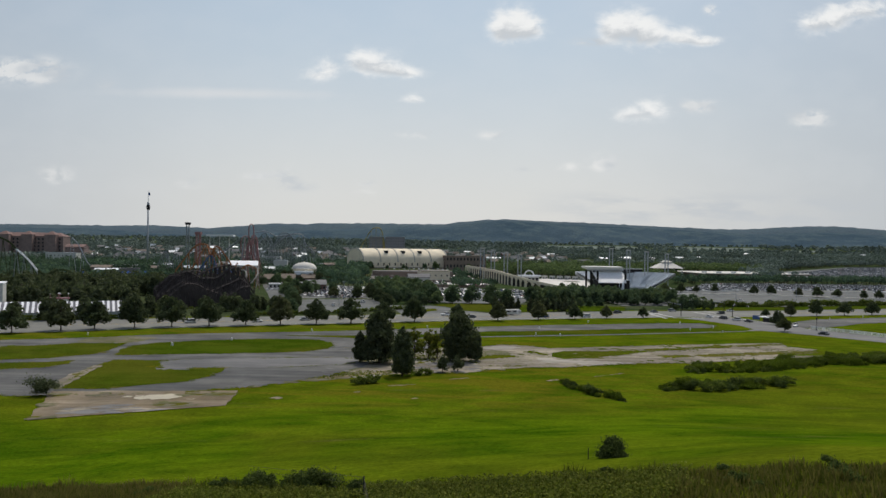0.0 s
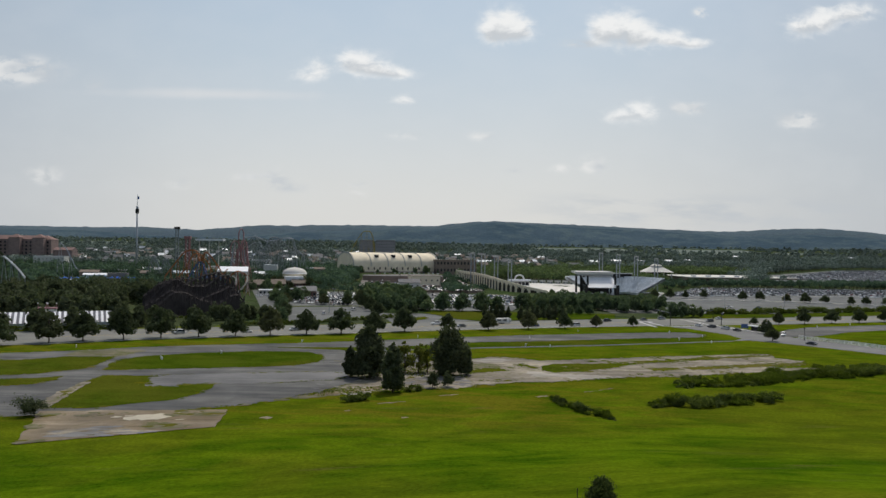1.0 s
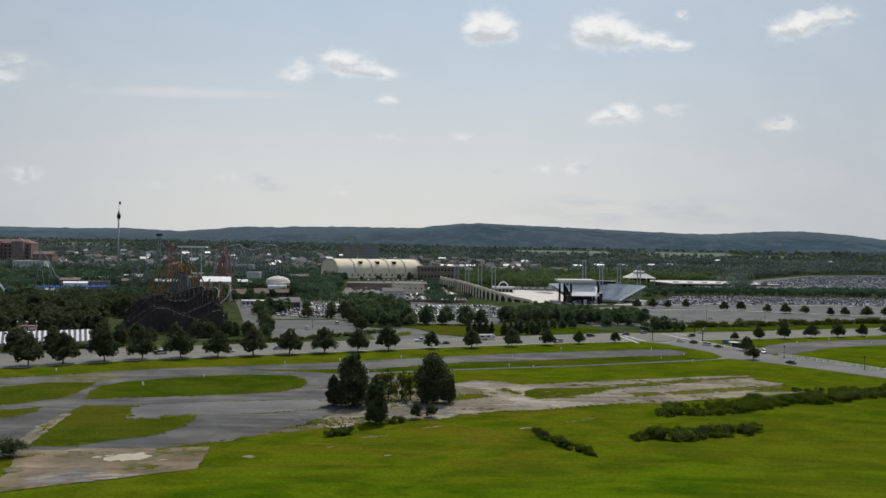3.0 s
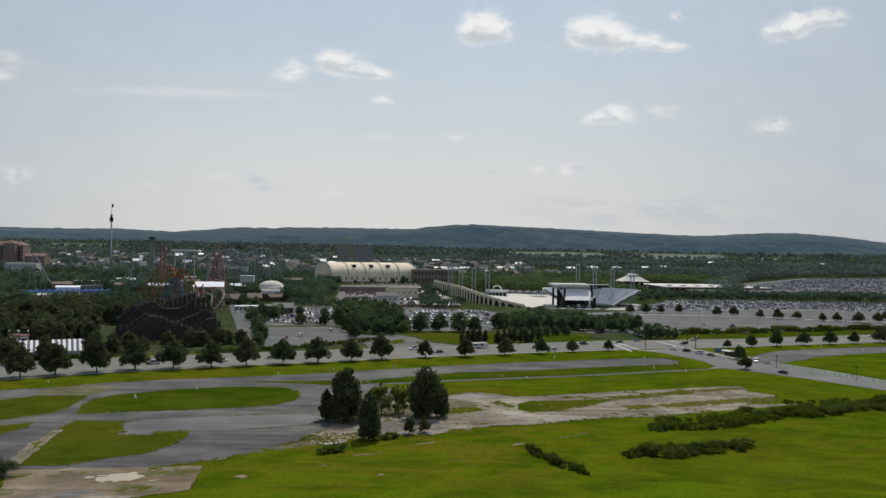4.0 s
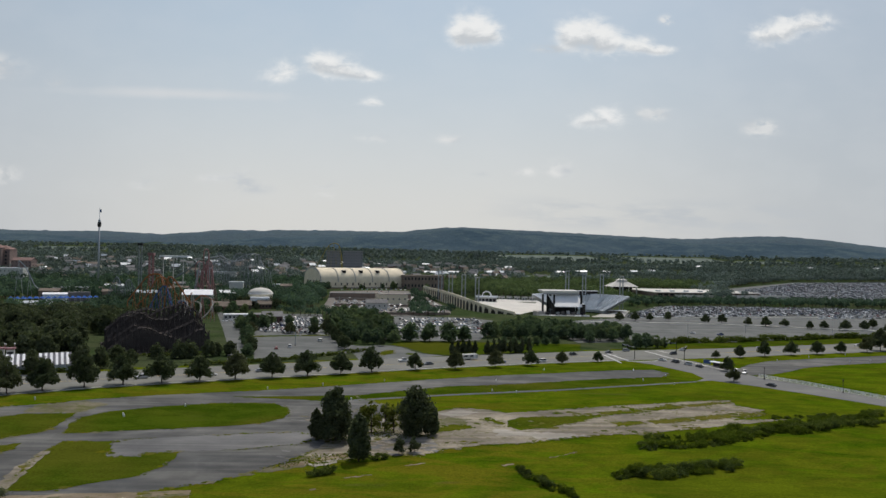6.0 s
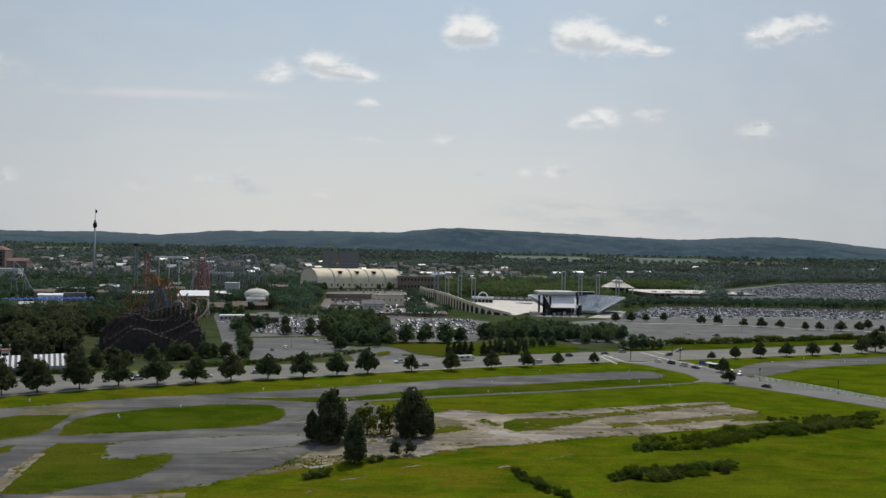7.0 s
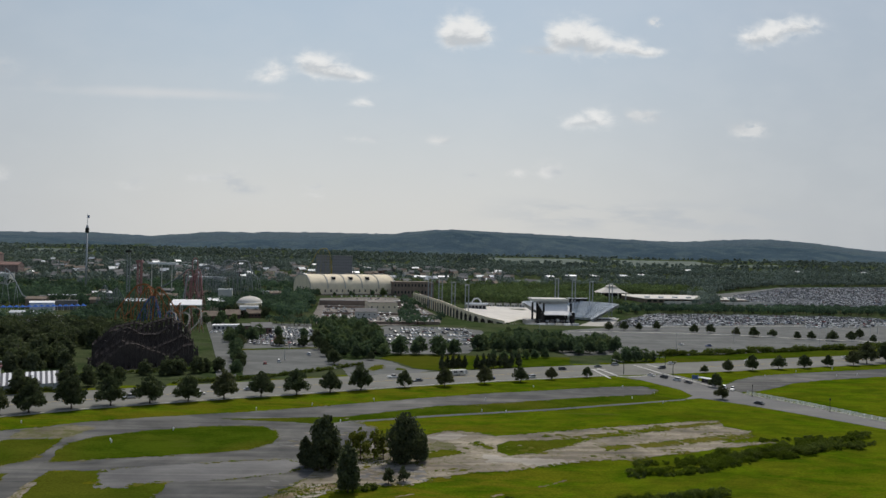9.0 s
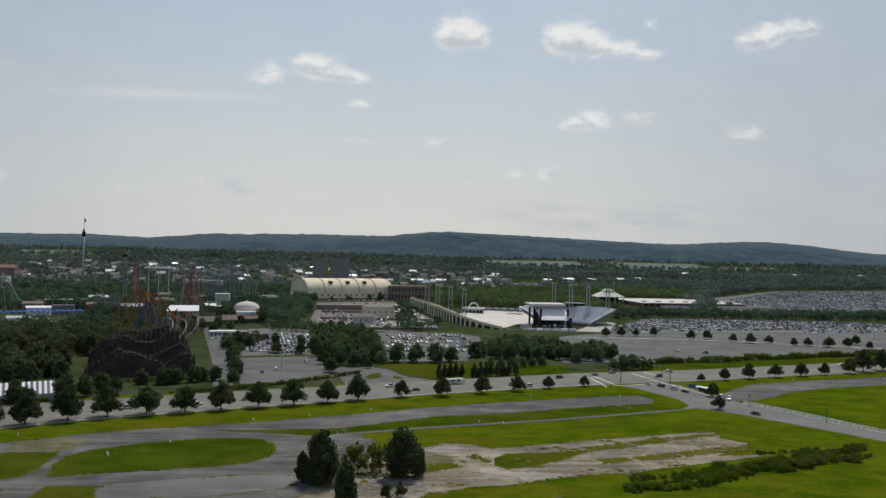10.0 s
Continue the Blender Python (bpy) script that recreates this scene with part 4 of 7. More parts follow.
east_trees = [(262, 636), (277, 638), (293, 622), (303, 611.5), (319, 611), (332, 596.5), (344, 596), (357, 588.5), (374.6, 590.5), (386, 579), (400, 575), (420, 584), (395, 612), (440, 596), (462, 610), (490, 622), (238, 660), (220, 655), (205, 650), (190, 646)]
plant(ROW, east_trees, "round tree in a planted strip of the car park", "car park trees", rng, 0.62, 0.92, "shade_tree")

# the clump in the middle of the field
CLUMP = [tree_meshes("clump", 300, 16.5, 5.7, 0.3, 120, 9500, 0.58, 0.38, M["leaf_dark"], (0.22, 0.40), (0.3, 0.82)), tree_meshes("clump", 301, 13.6, 3.4, 0.2, 90, 6500, 0.56, 0.40, M["leaf_dark"], (0.22, 0.40), (0.3, 0.82)),
         tree_meshes("clump", 302, 17.0, 7.2, 0.4, 120, 9500, 0.58, 0.42, M["leaf_dark"], (0.22, 0.40), (0.3, 0.82)), tree_meshes("light", 303, 7.5, 2.6, 0.8, 18, 700, 0.42, 0.3, M["leaf_light"], (0.2, 0.4), (0.3, 1.0)),
         tree_meshes("sapling", 304, 5.2, 1.9, 0.5, 12, 700, 0.42, 0.4, M["leaf_dark"])]
for k, x, y, s, t, label in ((0, -17.5, 212, 1.0, 0.4, "tall dense dark green tree in the gravel"), (1, -9.8, 191.5, 1.0, 1.0, "narrow dense dark green tree at the field edge"), (2, 5.2, 219, 0.94, 2.0, "tall domed dark green tree in the gravel"),
                             (1, -23.0, 214, 0.7, 0.3, "dense dark green tree in the gravel"), (3, -7.8, 222, 1.35, 0.5, "thin yellow-green young tree"), (3, -4.0, 224, 1.25, 1.5, "thin yellow-green young tree"), (3, -10.5, 226, 1.1, 2.5, "thin yellow-green young tree"),
                             (3, -1.2, 223, 1.2, 3.5, "thin yellow-green young tree"), (4, 0.3, 198.6, 0.95, 0.5, "small dark sapling on gravel"), (4, 4.4, 200.6, 0.95, 2.5, "small dark sapling on gravel"), (1, 10.2, 221, 0.72, 4.0, "dense dark green tree in the gravel")):
    t = tree_thing("sapling" if k == 4 else "tree", CLUMP[k], label, "tree", "clump of trees in the field")
    t.matrix_basis = stand(x, y, 1.3 * k + x, s)


# bushes
def bush_mesh(name, seed, lx, ly, h, n, size, leaf):
    r_ = np.random.RandomState(seed)
    V, F = [], []
    k = max(5, int(lx * 2.6))
    c = np.stack([r_.uniform(-lx / 2, lx / 2, k), r_.uniform(-ly / 2, ly / 2, k) * 0.6, r_.uniform(0.05, 0.72, k) * h], 1)
    rad = r_.uniform(0.20, 0.46, k) * h
    i = r_.randint(k, size=n)
    d = r_.normal(0, 1, (n, 3))
    d /= np.linalg.norm(d, axis=1)[:, None]
    d[:, 2] = np.abs(d[:, 2])
    reach = r_.uniform(0.45, 1.2, (n, 1)) + (r_.rand(n, 1) < 0.14) * r_.uniform(0.1, 0.75, (n, 1))
    p = c[i] + d * rad[i][:, None] * reach * np.array([1.3, 1.2, 1.0])
    v, f = sprays(p, d, size, r_, hug=0.9, stray=0.6)
    return mesh_of(name, v.tolist(), f.tolist(), [leaf])


def bush(name, x, y, lx, ly, h, turn, label, leaf, seed, n=None, size=0.38):
    ob = tagged(new(name, bush_mesh(name, seed, lx, ly, h, n or int(220 * max(1, lx)), size, leaf)), label, "bush")
    ob.matrix_basis = pose(x, y, ground_at(x, y) - 0.1, 0, 0, turn)
    return ob


bush("bush", 16.4, 71.5, 2.0, 2.0, 1.65, 0, "round dark green bush alone on the slope", M["scrub"], 401, 7000, 0.13)
bush("bush", -82, 155.5, 3.6, 3.0, 4.2, 10, "dark green bush at the edge of the dirt", M["leaf_dark"], 402, 3200, 0.24)
bush("bush", -17, 180, 8.5, 2.6, 2.0, 35, "low spreading weedy bush", M["bush"], 403, 1300, 0.36)
bush("bush", -5, 193.5, 5.5, 2.4, 1.7, 20, "low weedy growth on gravel", M["bush"], 404, 900, 0.34)


def scrub_row(line, count, size, tall, label, seed, side=1.0, leaves=("bush", "scrub", "weed_leaf", "bush", "weed_leaf")):
    """Ragged scrub along a line: clumps of many heights with gaps, each a bush of its own."""
    r_ = np.random.RandomState(seed)
    total = sum(math.dist(a, b) for a, b in zip(line, line[1:]))
    for k in range(count):
        p, d = along(line, total * (k + r_.uniform(0.1, 0.9)) / count)
        off = r_.normal(0, side)
        lift = 0.3 + 1.3 * abs(noise.noise(Vector((p[0] * 0.13, p[1] * 0.13, seed)))) + r_.uniform(0, 0.55)
        lx = r_.uniform(*size)
        h = min(tall * lift, lx * 0.8)
        bush("bush", p[0] - d[1] * off, p[1] + d[0] * off, lx, lx * 0.7, h, math.degrees(math.atan2(d[1], d[0])), label, M[leaves[r_.randint(len(leaves))]], seed * 50 + k, int(340 * lx), 0.22)


scrub_row([(29.4, 186.5), (32.1, 179.5), (34.6, 172), (37.2, 165.6), (39.6, 161.2)], 13, (1.8, 4.6), 1.9, "low dark scrub in a row across the grass", 41, 0.8)
scrub_row([(53.5, 180.6), (60, 181.6), (67.9, 184.6), (74.3, 186.6), (86, 190)], 26, (2.0, 6.4), 2.1, "dark scrub in a ragged thicket on the grass", 43, 1.7)
scrub_row([(66.6, 209.5), (86, 212), (103.3, 221), (125.2, 229.6), (143.2, 238.6), (165, 249)], 36, (3.4, 8.6), 2.2, "dark scrub along the edge of the field", 45, 1.6)
scrub_row([(76, 216), (103.3, 227), (125.2, 236), (143.2, 245), (170, 259)], 36, (5.0, 8.0), 1.9, "low weeds along the field edge", 47, 2.6, ("weed_leaf", "weed_leaf", "bush"))
scrub_row([(128, 250.5), (141.4, 253.6), (156, 259)], 9, (2.6, 4.2), 1.2, "low dark scrub on the grass", 49, 0.7)

# ---- small building kit ----
def box_arrays(x0, x1, y0, y1, z0, z1):
    V = [(x, y, z) for z in (z0, z1) for y in (y0, y1) for x in (x0, x1)]
    return V, [(0, 2, 3, 1), (4, 5, 7, 6), (0, 1, 5, 4), (1, 3, 7, 5), (3, 2, 6, 7), (2, 0, 4, 6)]


def beam_arrays(a, b, w, h=None):
    a, b = np.array(a, float), np.array(b, float)
    h = h or w
    d = (b - a) / max(1e-9, np.linalg.norm(b - a))
    s = np.cross(d, (0, 0, 1) if abs(d[2]) < 0.95 else (0, 1, 0))
    s /= np.linalg.norm(s)
    t = np.cross(s, d)
    V = [tuple(p + s * i * w / 2 + t * j * h / 2) for p in (a, b) for j in (-1, 1) for i in (-1, 1)]
    return V, [(0, 2, 3, 1), (4, 5, 7, 6), (0, 1, 5, 4), (1, 3, 7, 5), (3, 2, 6, 7), (2, 0, 4, 6)]


def gable_arrays(x0, x1, y0, y1, z, rise, over=0.6, thick=0.35):
    """A pitched roof with its ridge along x."""
    x0, x1, y0, y1 = x0 - over, x1 + over, y0 - over, y1 + over
    ym = (y0 + y1) / 2
    V = []
    for x in (x0, x1):
        V += [(x, y0, z), (x, ym, z + rise), (x, y1, z), (x, y1, z - thick), (x, ym, z + rise - thick * 1.3), (x, y0, z - thick)]
    F = [(0, 1, 7, 6), (1, 2, 8, 7), (2, 3, 9, 8), (3, 4, 10, 9), (4, 5, 11, 10), (5, 0, 6, 11), (0, 5, 4, 1), (1, 4, 3, 2), (6, 7, 10, 11), (7, 8, 9, 10)]
    return V, F


def hip_arrays(x0, x1, y0, y1, z, rise, inset, over=0.6):
    x0, x1, y0, y1 = x0 - over, x1 + over, y0 - over, y1 + over
    V = [(x0, y0, z), (x1, y0, z), (x1, y1, z), (x0, y1, z), (x0 + inset, y0 + inset, z + rise), (x1 - inset, y0 + inset, z + rise), (x1 - inset, y1 - inset, z + rise), (x0 + inset, y1 - inset, z + rise)]
    return V, [(0, 3, 2, 1), (4, 5, 6, 7), (0, 1, 5, 4), (1, 2, 6, 5), (2, 3, 7, 6), (3, 0, 4, 7)]


def part(name, arrays, material, parent, label="", smooth=False):
    ob = new(name, mesh_of(name, arrays[0], arrays[1], [material], smooth=smooth))
    ob.parent = parent
    if label:
        ob["label"] = label
    return ob


def thing(name, x, y, turn, label, category, group="", z=None):
    root = tagged(new(name), label, category, group)
    root.matrix_basis = pose(x, y, ground_at(x, y) if z is None else z, 0, 0, turn)
    return root


def inside(points, poly):
    """Which of the points lie inside the polygon."""
    x, y = points[:, 0], points[:, 1]
    hit = np.zeros(len(points), bool)
    n = len(poly)
    for k in range(n):
        (x0, y0), (x1, y1) = poly[k], poly[(k + 1) % n]
        cross = ((y0 > y) != (y1 > y)) & (x < (x1 - x0) * (y - y0) / ((y1 - y0) or 1e-9) + x0)
        hit ^= cross
    return hit


def scatter(poly, gap, seed, holes=(), wave=0.0, glade=0.0):
    """Spots inside a polygon, about gap metres apart."""
    r_ = np.random.RandomState(seed)
    p = np.array(poly, float)
    lo, hi = p.min(0), p.max(0)
    gx, gy = np.meshgrid(np.arange(lo[0], hi[0], gap), np.arange(lo[1], hi[1], gap))
    q = np.stack([gx.ravel(), gy.ravel()], 1)
    q = q + r_.uniform(-0.45, 0.45, q.shape) * gap
    keep = inside(q, poly)
    for h in holes:
        keep &= ~inside(q, h)
    q = q[keep]
    if wave:
        # glades and open ground between the belts of trees
        q = q[[noise.noise(Vector((x * wave * 0.8, y * wave * 2.2, 0.5 + seed))) < 0.5 - glade * 2 or k % 5 == 0 for k, (x, y) in enumerate(q)]]
    return q


def quad(x0, x1, y0, y1):
    return [(x0, y0), (x1, y0), (x1, y1), (x0, y1)]


# ---- vehicles ----
def wheel_arrays(x, y, r=0.34, w=0.22):
    V, F = [], []
    for k in range(10):
        a = 2 * math.pi * k / 10
        for s in (-1, 1):
            V.append((x + r * math.cos(a), y + s * w / 2, r + r * math.sin(a)))
    for k in range(10):
        i, j = 2 * k, 2 * ((k + 1) % 10)
        F.append((i, j, j + 1, i + 1))
    F += [tuple(range(0, 20, 2))[::-1], tuple(range(1, 20, 2))]
    return V, F


def loft(sections):
    """Skin over closed cross-sections of equal length, with end caps."""
    n = len(sections[0])
    V = [v for s in sections for v in s]
    F = []
    for k in range(len(sections) - 1):
        for j in range(n):
            a, b = k * n + j, k * n + (j + 1) % n
            F.append((a, b, b + n, a + n))
    F += [tuple(range(n))[::-1], tuple(range((len(sections) - 1) * n, len(sections) * n))]
    return V, F


def car_section(x, w, z0, z1):
    return [(x, -w * 0.92, z0), (x, w * 0.92, z0), (x, w, z0 + 0.2), (x, w * 0.97, z1 - 0.1), (x, w * 0.85, z1), (x, -w * 0.85, z1), (x, -w * 0.97, z1 - 0.1), (x, -w, z0 + 0.2)]


def car_meshes(kind):
    if kind == "sedan":
        L, H, cab = 4.7, 1.45, (-1.75, -1.0, 0.55, 1.25)
    elif kind == "suv":
        L, H, cab = 4.8, 1.75, (-2.25, -1.9, 0.6, 1.2)
    else:
        L, H, cab = 5.6, 1.85, (-0.6, -0.35, 1.0, 1.5)
    belt = 0.92 if kind == "sedan" else 1.05
    body = loft([car_section(-L / 2, 0.78, 0.42, belt - 0.12), car_section(-L / 2 + 0.25, 0.9, 0.28, belt), car_section(cab[0], 0.92, 0.22, belt), car_section(cab[3], 0.92, 0.22, belt - 0.02), car_section(L / 2 - 0.3, 0.9, 0.26, belt - 0.2), car_section(L / 2, 0.74, 0.4, belt - 0.34)])
    a, b, c, d = cab
    V = [(a, -0.84, belt), (a, 0.84, belt), (d, 0.84, belt - 0.02), (d, -0.84, belt - 0.02), (b, -0.66, H - 0.06), (b, 0.66, H - 0.06), (c, 0.66, H - 0.06), (c, -0.66, H - 0.06)]
    cabin = (V, [(0, 3, 2, 1), (4, 5, 6, 7), (0, 1, 5, 4), (1, 2, 6, 5), (2, 3, 7, 6), (3, 0, 4, 7)])
    roof = loft([[(b - 0.1, -0.66, H - 0.07), (b - 0.1, 0.66, H - 0.07), (b + 0.05, 0.6, H), (b + 0.05, -0.6, H)], [(c + 0.1, -0.66, H - 0.07), (c + 0.1, 0.66, H - 0.07), (c - 0.05, 0.6, H), (c - 0.05, -0.6, H)]])
    wheels = [wheel_arrays(x, y) for x in (-L / 2 + 0.85, L / 2 - 0.85) for y in (-0.8, 0.8)]
    out = [("body", mesh_of("body", *join([body, roof]), [M["car_paint"]])), ("window", mesh_of("window", *cabin, [M["glass"]]))]
    out += [("wheel", mesh_of("wheel", *w, [M["tyre"]])) for w in wheels]
    return out


CARS = {k: car_meshes(k) for k in ("sedan", "suv", "pickup")}


RIM = mesh_of("rim", *tube_arrays([(0, -0.125, 0.34), (0, 0.125, 0.34)], [0.2, 0.2], 10), [M["steel_grey"]])
LAMP = mesh_of("headlight", *box_arrays(-0.04, 0.05, -0.18, 0.18, -0.07, 0.07), [M["white"]])
HALF = {"sedan": 2.35, "suv": 2.4, "pickup": 2.8}


def car(x, y, heading, kind, label, group="", detail=False):
    root = tagged(new("car"), label, "car", group)
    for n_, me in CARS[kind]:
        ob = new(n_, me)
        ob.parent = root
        if detail and n_ == "wheel":
            rim = new("rim", RIM)
            c = np.mean([v.co for v in me.vertices], axis=0)
            rim.location = (c[0], c[1], 0)
            rim.parent = ob
        if detail and n_ == "body":
            for s in (-0.5, 0.5):
                lamp = new("headlight", LAMP)
                lamp.location = (HALF[kind] - 0.02, s, 0.55)
                lamp.parent = ob
    root.matrix_basis = pose(x, y, ground_at(x, y) + (0.07 if y < 480 else 0.15), 0, 0, heading)
    return root


def far_cars(name, spots, label, heading, seed):
    """Rows of parked cars too far off to tell apart, each a closed body with a cabin."""
    r_ = np.random.RandomState(seed)
    V, F, idx = [], [], []
    for x, y in spots:
        a = radians(heading) + (math.pi if r_.rand() < 0.5 else 0) + r_.normal(0, 0.03)
        ca, sa = math.cos(a), math.sin(a)
        z = ground_at(x, y) + 0.3
        L, W, H = r_.uniform(2.1, 2.5), 0.92, r_.uniform(1.4, 1.85)
        o = len(V)
        pts = [(-L, -W, 0.1), (L, -W, 0.1), (L, W, 0.1), (-L, W, 0.1), (-L, -W, 0.85), (L, -W, 0.72), (L, W, 0.72), (-L, W, 0.85), (-L * 0.85, -W * 0.85, 0.9), (L * 0.42, -W * 0.85, 0.85), (L * 0.42, W * 0.85, 0.85), (-L * 0.85, W * 0.85, 0.9),
               (-L * 0.6, -W * 0.7, H), (-L * 0.04, -W * 0.7, H), (-L * 0.04, W * 0.7, H), (-L * 0.6, W * 0.7, H)]
        V += [(x + p[0] * ca - p[1] * sa, y + p[0] * sa + p[1] * ca, z + p[2]) for p in pts]
        fs = [(0, 1, 5, 4), (1, 2, 6, 5), (2, 3, 7, 6), (3, 0, 4, 7), (4, 5, 9, 8), (5, 6, 10, 9), (6, 7, 11, 10), (7, 4, 8, 11), (12, 13, 14, 15), (8, 9, 13, 12), (9, 10, 14, 13), (10, 11, 15, 14), (11, 8, 12, 15)]
        F += [tuple(i + o for i in f) for f in fs]
        idx += [0] * 9 + [1] * 4
    return tagged(new(name, mesh_of(name, V, F, [M["car_far"], M["glass_far"]], idx)), label, "parked cars", kind="stuff")


def car_rows(poly, heading, row_gap, car_gap, fill, seed, holes=()):
    """Spots for parked cars in double rows inside a polygon."""
    r_ = np.random.RandomState(seed)
    p = np.array(poly, float)
    c = p.mean(0)
    a = radians(heading + 90)
    u, v = np.array([math.cos(a), math.sin(a)]), np.array([-math.sin(a), math.cos(a)])
    ext = np.abs((p - c) @ np.stack([u, v], 1)).max(0)
    out = []
    k = -ext[1]
    n = 0
    while k < ext[1]:
        for s in np.arange(-ext[0], ext[0], car_gap):
            if r_.rand() < fill:
                out.append(c + u * (s + r_.normal(0, 0.12)) + v * (k + r_.normal(0, 0.2)))
        k += 5.2 if n % 2 == 0 else row_gap
        n += 1
    out = np.array(out)
    keep = inside(out, poly)
    for h in holes:
        keep &= ~inside(out, h)
    return out[keep]

# ---- exhibition hall with a barrel roof ----
def arena():
    root = thing("arena_hall", -100, 953, 25, "large cream concrete hall with a ribbed barrel roof", "arena", z=8.6)
    L, W = 117.0, 65.0
    prof = []
    for k in range(25):
        a = math.pi * k / 24
        c, s = math.cos(a), math.sin(a)
        prof.append((W / 2 - W / 2 * math.copysign(abs(c) ** 0.8, c), 7.5 + 17.5 * abs(s) ** 0.85))
    segs = 5
    for k in range(segs):
        x0, x1 = L * k / segs + 0.5, L * (k + 1) / segs - 0.5
        V = [(x, y, z) for x in (x0, x1) for y, z in prof]
        n = len(prof)
        F = [(i, i + 1, n + i + 1, n + i) for i in range(n - 1)]
        part("roof_shell", (V, F), M["cream"], root, "smooth cream concrete roof shell", smooth=True)
    for k in range(segs + 1):
        x0, x1 = L * k / segs - 0.6, L * k / segs + 0.6
        n = len(prof)
        out = [(W / 2 + (y - W / 2) * 1.012, z + 0.6 * (z > 8)) for y, z in prof]
        V = [(x, y, z) for x in (x0, x1) for y, z in out] + [(x, y, z - 0.9) for x in (x0, x1) for y, z in prof]
        F = [(i, i + 1, n + i + 1, n + i) for i in range(n - 1)] + [(2 * n + i, 2 * n + i + 1, i + 1, i) for i in range(n - 1)] + [(n + i, n + i + 1, 3 * n + i + 1, 3 * n + i) for i in range(n - 1)]
        part("roof_rib", (V, F), M["concrete"], root, "weathered concrete roof rib")
    for y0, y1 in ((-0.4, 0.6), (W - 0.6, W + 0.4)):
        part("side_wall", box_arrays(-0.5, L + 0.5, y0, y1, -6, 7.6), M["cream"], root, "cream rendered side wall")
    for x in (0.0, L):
        n = len(prof)
        V = [(x + d, y, z) for d in (-0.35, 0.35) for y, z in [(0, -6)] + prof + [(W, -6)]]
        m = n + 2
        F = [tuple(range(m)), tuple(range(m, 2 * m))[::-1]]
        part("gable_wall", (V, F), M["cream"], root, "cream end wall under the barrel roof")
    for k in (1, 2, 3):
        xc = L * (k + 0.5) / segs - 2
        zc = float(np.interp(9.0, [p[0] for p in prof], [p[1] for p in prof]))
        part("roof_hatch", box_arrays(xc - 2.0, xc + 2.0, 5.2, 12.0, zc - 4.2, zc + 0.9), M["dark"], root, "dark louvred roof hatch")
        part("hatch_frame", box_arrays(xc - 2.4, xc + 2.4, 5.0, 12.4, zc + 0.9, zc + 1.3), M["concrete"], root)
    for k in range(15):
        xc = 4 + k * (L - 8) / 14
        part("window", box_arrays(xc - 0.8, xc + 0.8, -0.55, -0.35, 3.2, 6.4), M["glass"], root, "narrow dark wall window")
        if k % 2:
            part("buttress", box_arrays(xc + 2.4, xc + 3.2, -1.1, -0.4, -6, 6.0), M["cream"], root)
    part("annex", box_arrays(6, 108, -9, -0.5, -6, 0.6), M["brown_brick"], root, "low brown front annex")
    part("annex_roof", box_arrays(5.6, 108.4, -9.4, -0.5, 0.6, 1.1), M["roof_gravel"], root)
    for k in range(4):
        part("gable_window", box_arrays(-0.6, -0.36, 12 + 12 * k, 16 + 12 * k, 4, 9), M["glass"], root)
    return root


arena()


def block(name, x, y, turn, w, d, h, wall, roof, label, category="building", rows=0, cols=0, z=None, gable=0.0, win=(1.4, 1.6), parapet=0.5, side=True):
    """A building with walls, roof and rows of windows on the front and one side."""
    root = thing(name, x, y, turn, label, category, z=z)
    part("wall", box_arrays(0, w, 0, d, -3, h), wall, root)
    if gable:
        V = [(xx, yy, zz) for xx in (0.02, w - 0.02) for yy, zz in ((0, h - 0.1), (d / 2, h + gable * 0.96), (d, h - 0.1))]
        part("gable_end", (V, [(0, 1, 2), (5, 4, 3), (0, 3, 4, 1), (1, 4, 5, 2)]), wall, root)
        part("roof", gable_arrays(0, w, 0, d, h + 0.1, gable), roof, root)
    else:
        part("roof", box_arrays(-0.3, w + 0.3, -0.3, d + 0.3, h, h + parapet), roof, root)
    for r in range(rows):
        zc = h * (r + 0.55) / rows
        for c in range(cols):
            xc = w * (c + 0.5) / cols
            part("window", box_arrays(xc - win[0] / 2, xc + win[0] / 2, -0.12, 0.05, zc - win[1] / 2, zc + win[1] / 2), M["glass"], root)
        if side:
            for c in range(max(1, int(cols * d / w))):
                yc = d * (c + 0.5) / max(1, int(cols * d / w))
                for xs_ in (-0.12, w - 0.05):
                    part("window", box_arrays(xs_, xs_ + 0.17, yc - win[0] / 2, yc + win[0] / 2, zc - win[1] / 2, zc + win[1] / 2), M["glass"], root)
    return root


block("brick_hall", 4, 990, 17, 56, 22, 18, M["brown_brick"], M["roof_brown"], "brown brick hall with two rows of windows", rows=2, cols=12, z=7, win=(2.0, 3.4))
for x0, x1, cols in ((-147, -119, 6), (-115, -76, 8)):
    block("apartment_block", x0, 1500, 3, x1 - x0, 18, 56, M["apartment"], M["concrete"], "tall grey apartment slab behind the hall", rows=10, cols=cols, z=1, side=False, win=(1.7, 1.3))
block("service_building", -22, 790, 8, 30, 40, 10, M["cream"], M["roof_gravel"], "beige flat-roofed service building", rows=1, cols=5)
block("retaining_wall_building", -80, 862, 4, 92, 14, 5, M["brown_brick"], M["roof_grey"], "low dark brown building along the slope", rows=0)
block("gable_house", -32, 715, 8, 20, 12, 6.0, M["siding"], M["roof_grey"], "small pale house with a grey gabled roof", "house", rows=1, cols=4, gable=3.2, win=(1.2, 1.3))
block("cream_block", -190, 850, 8, 15, 14, 19, M["siding"], M["roof_metal"], "pale windowless ride building", rows=0, z=-1)
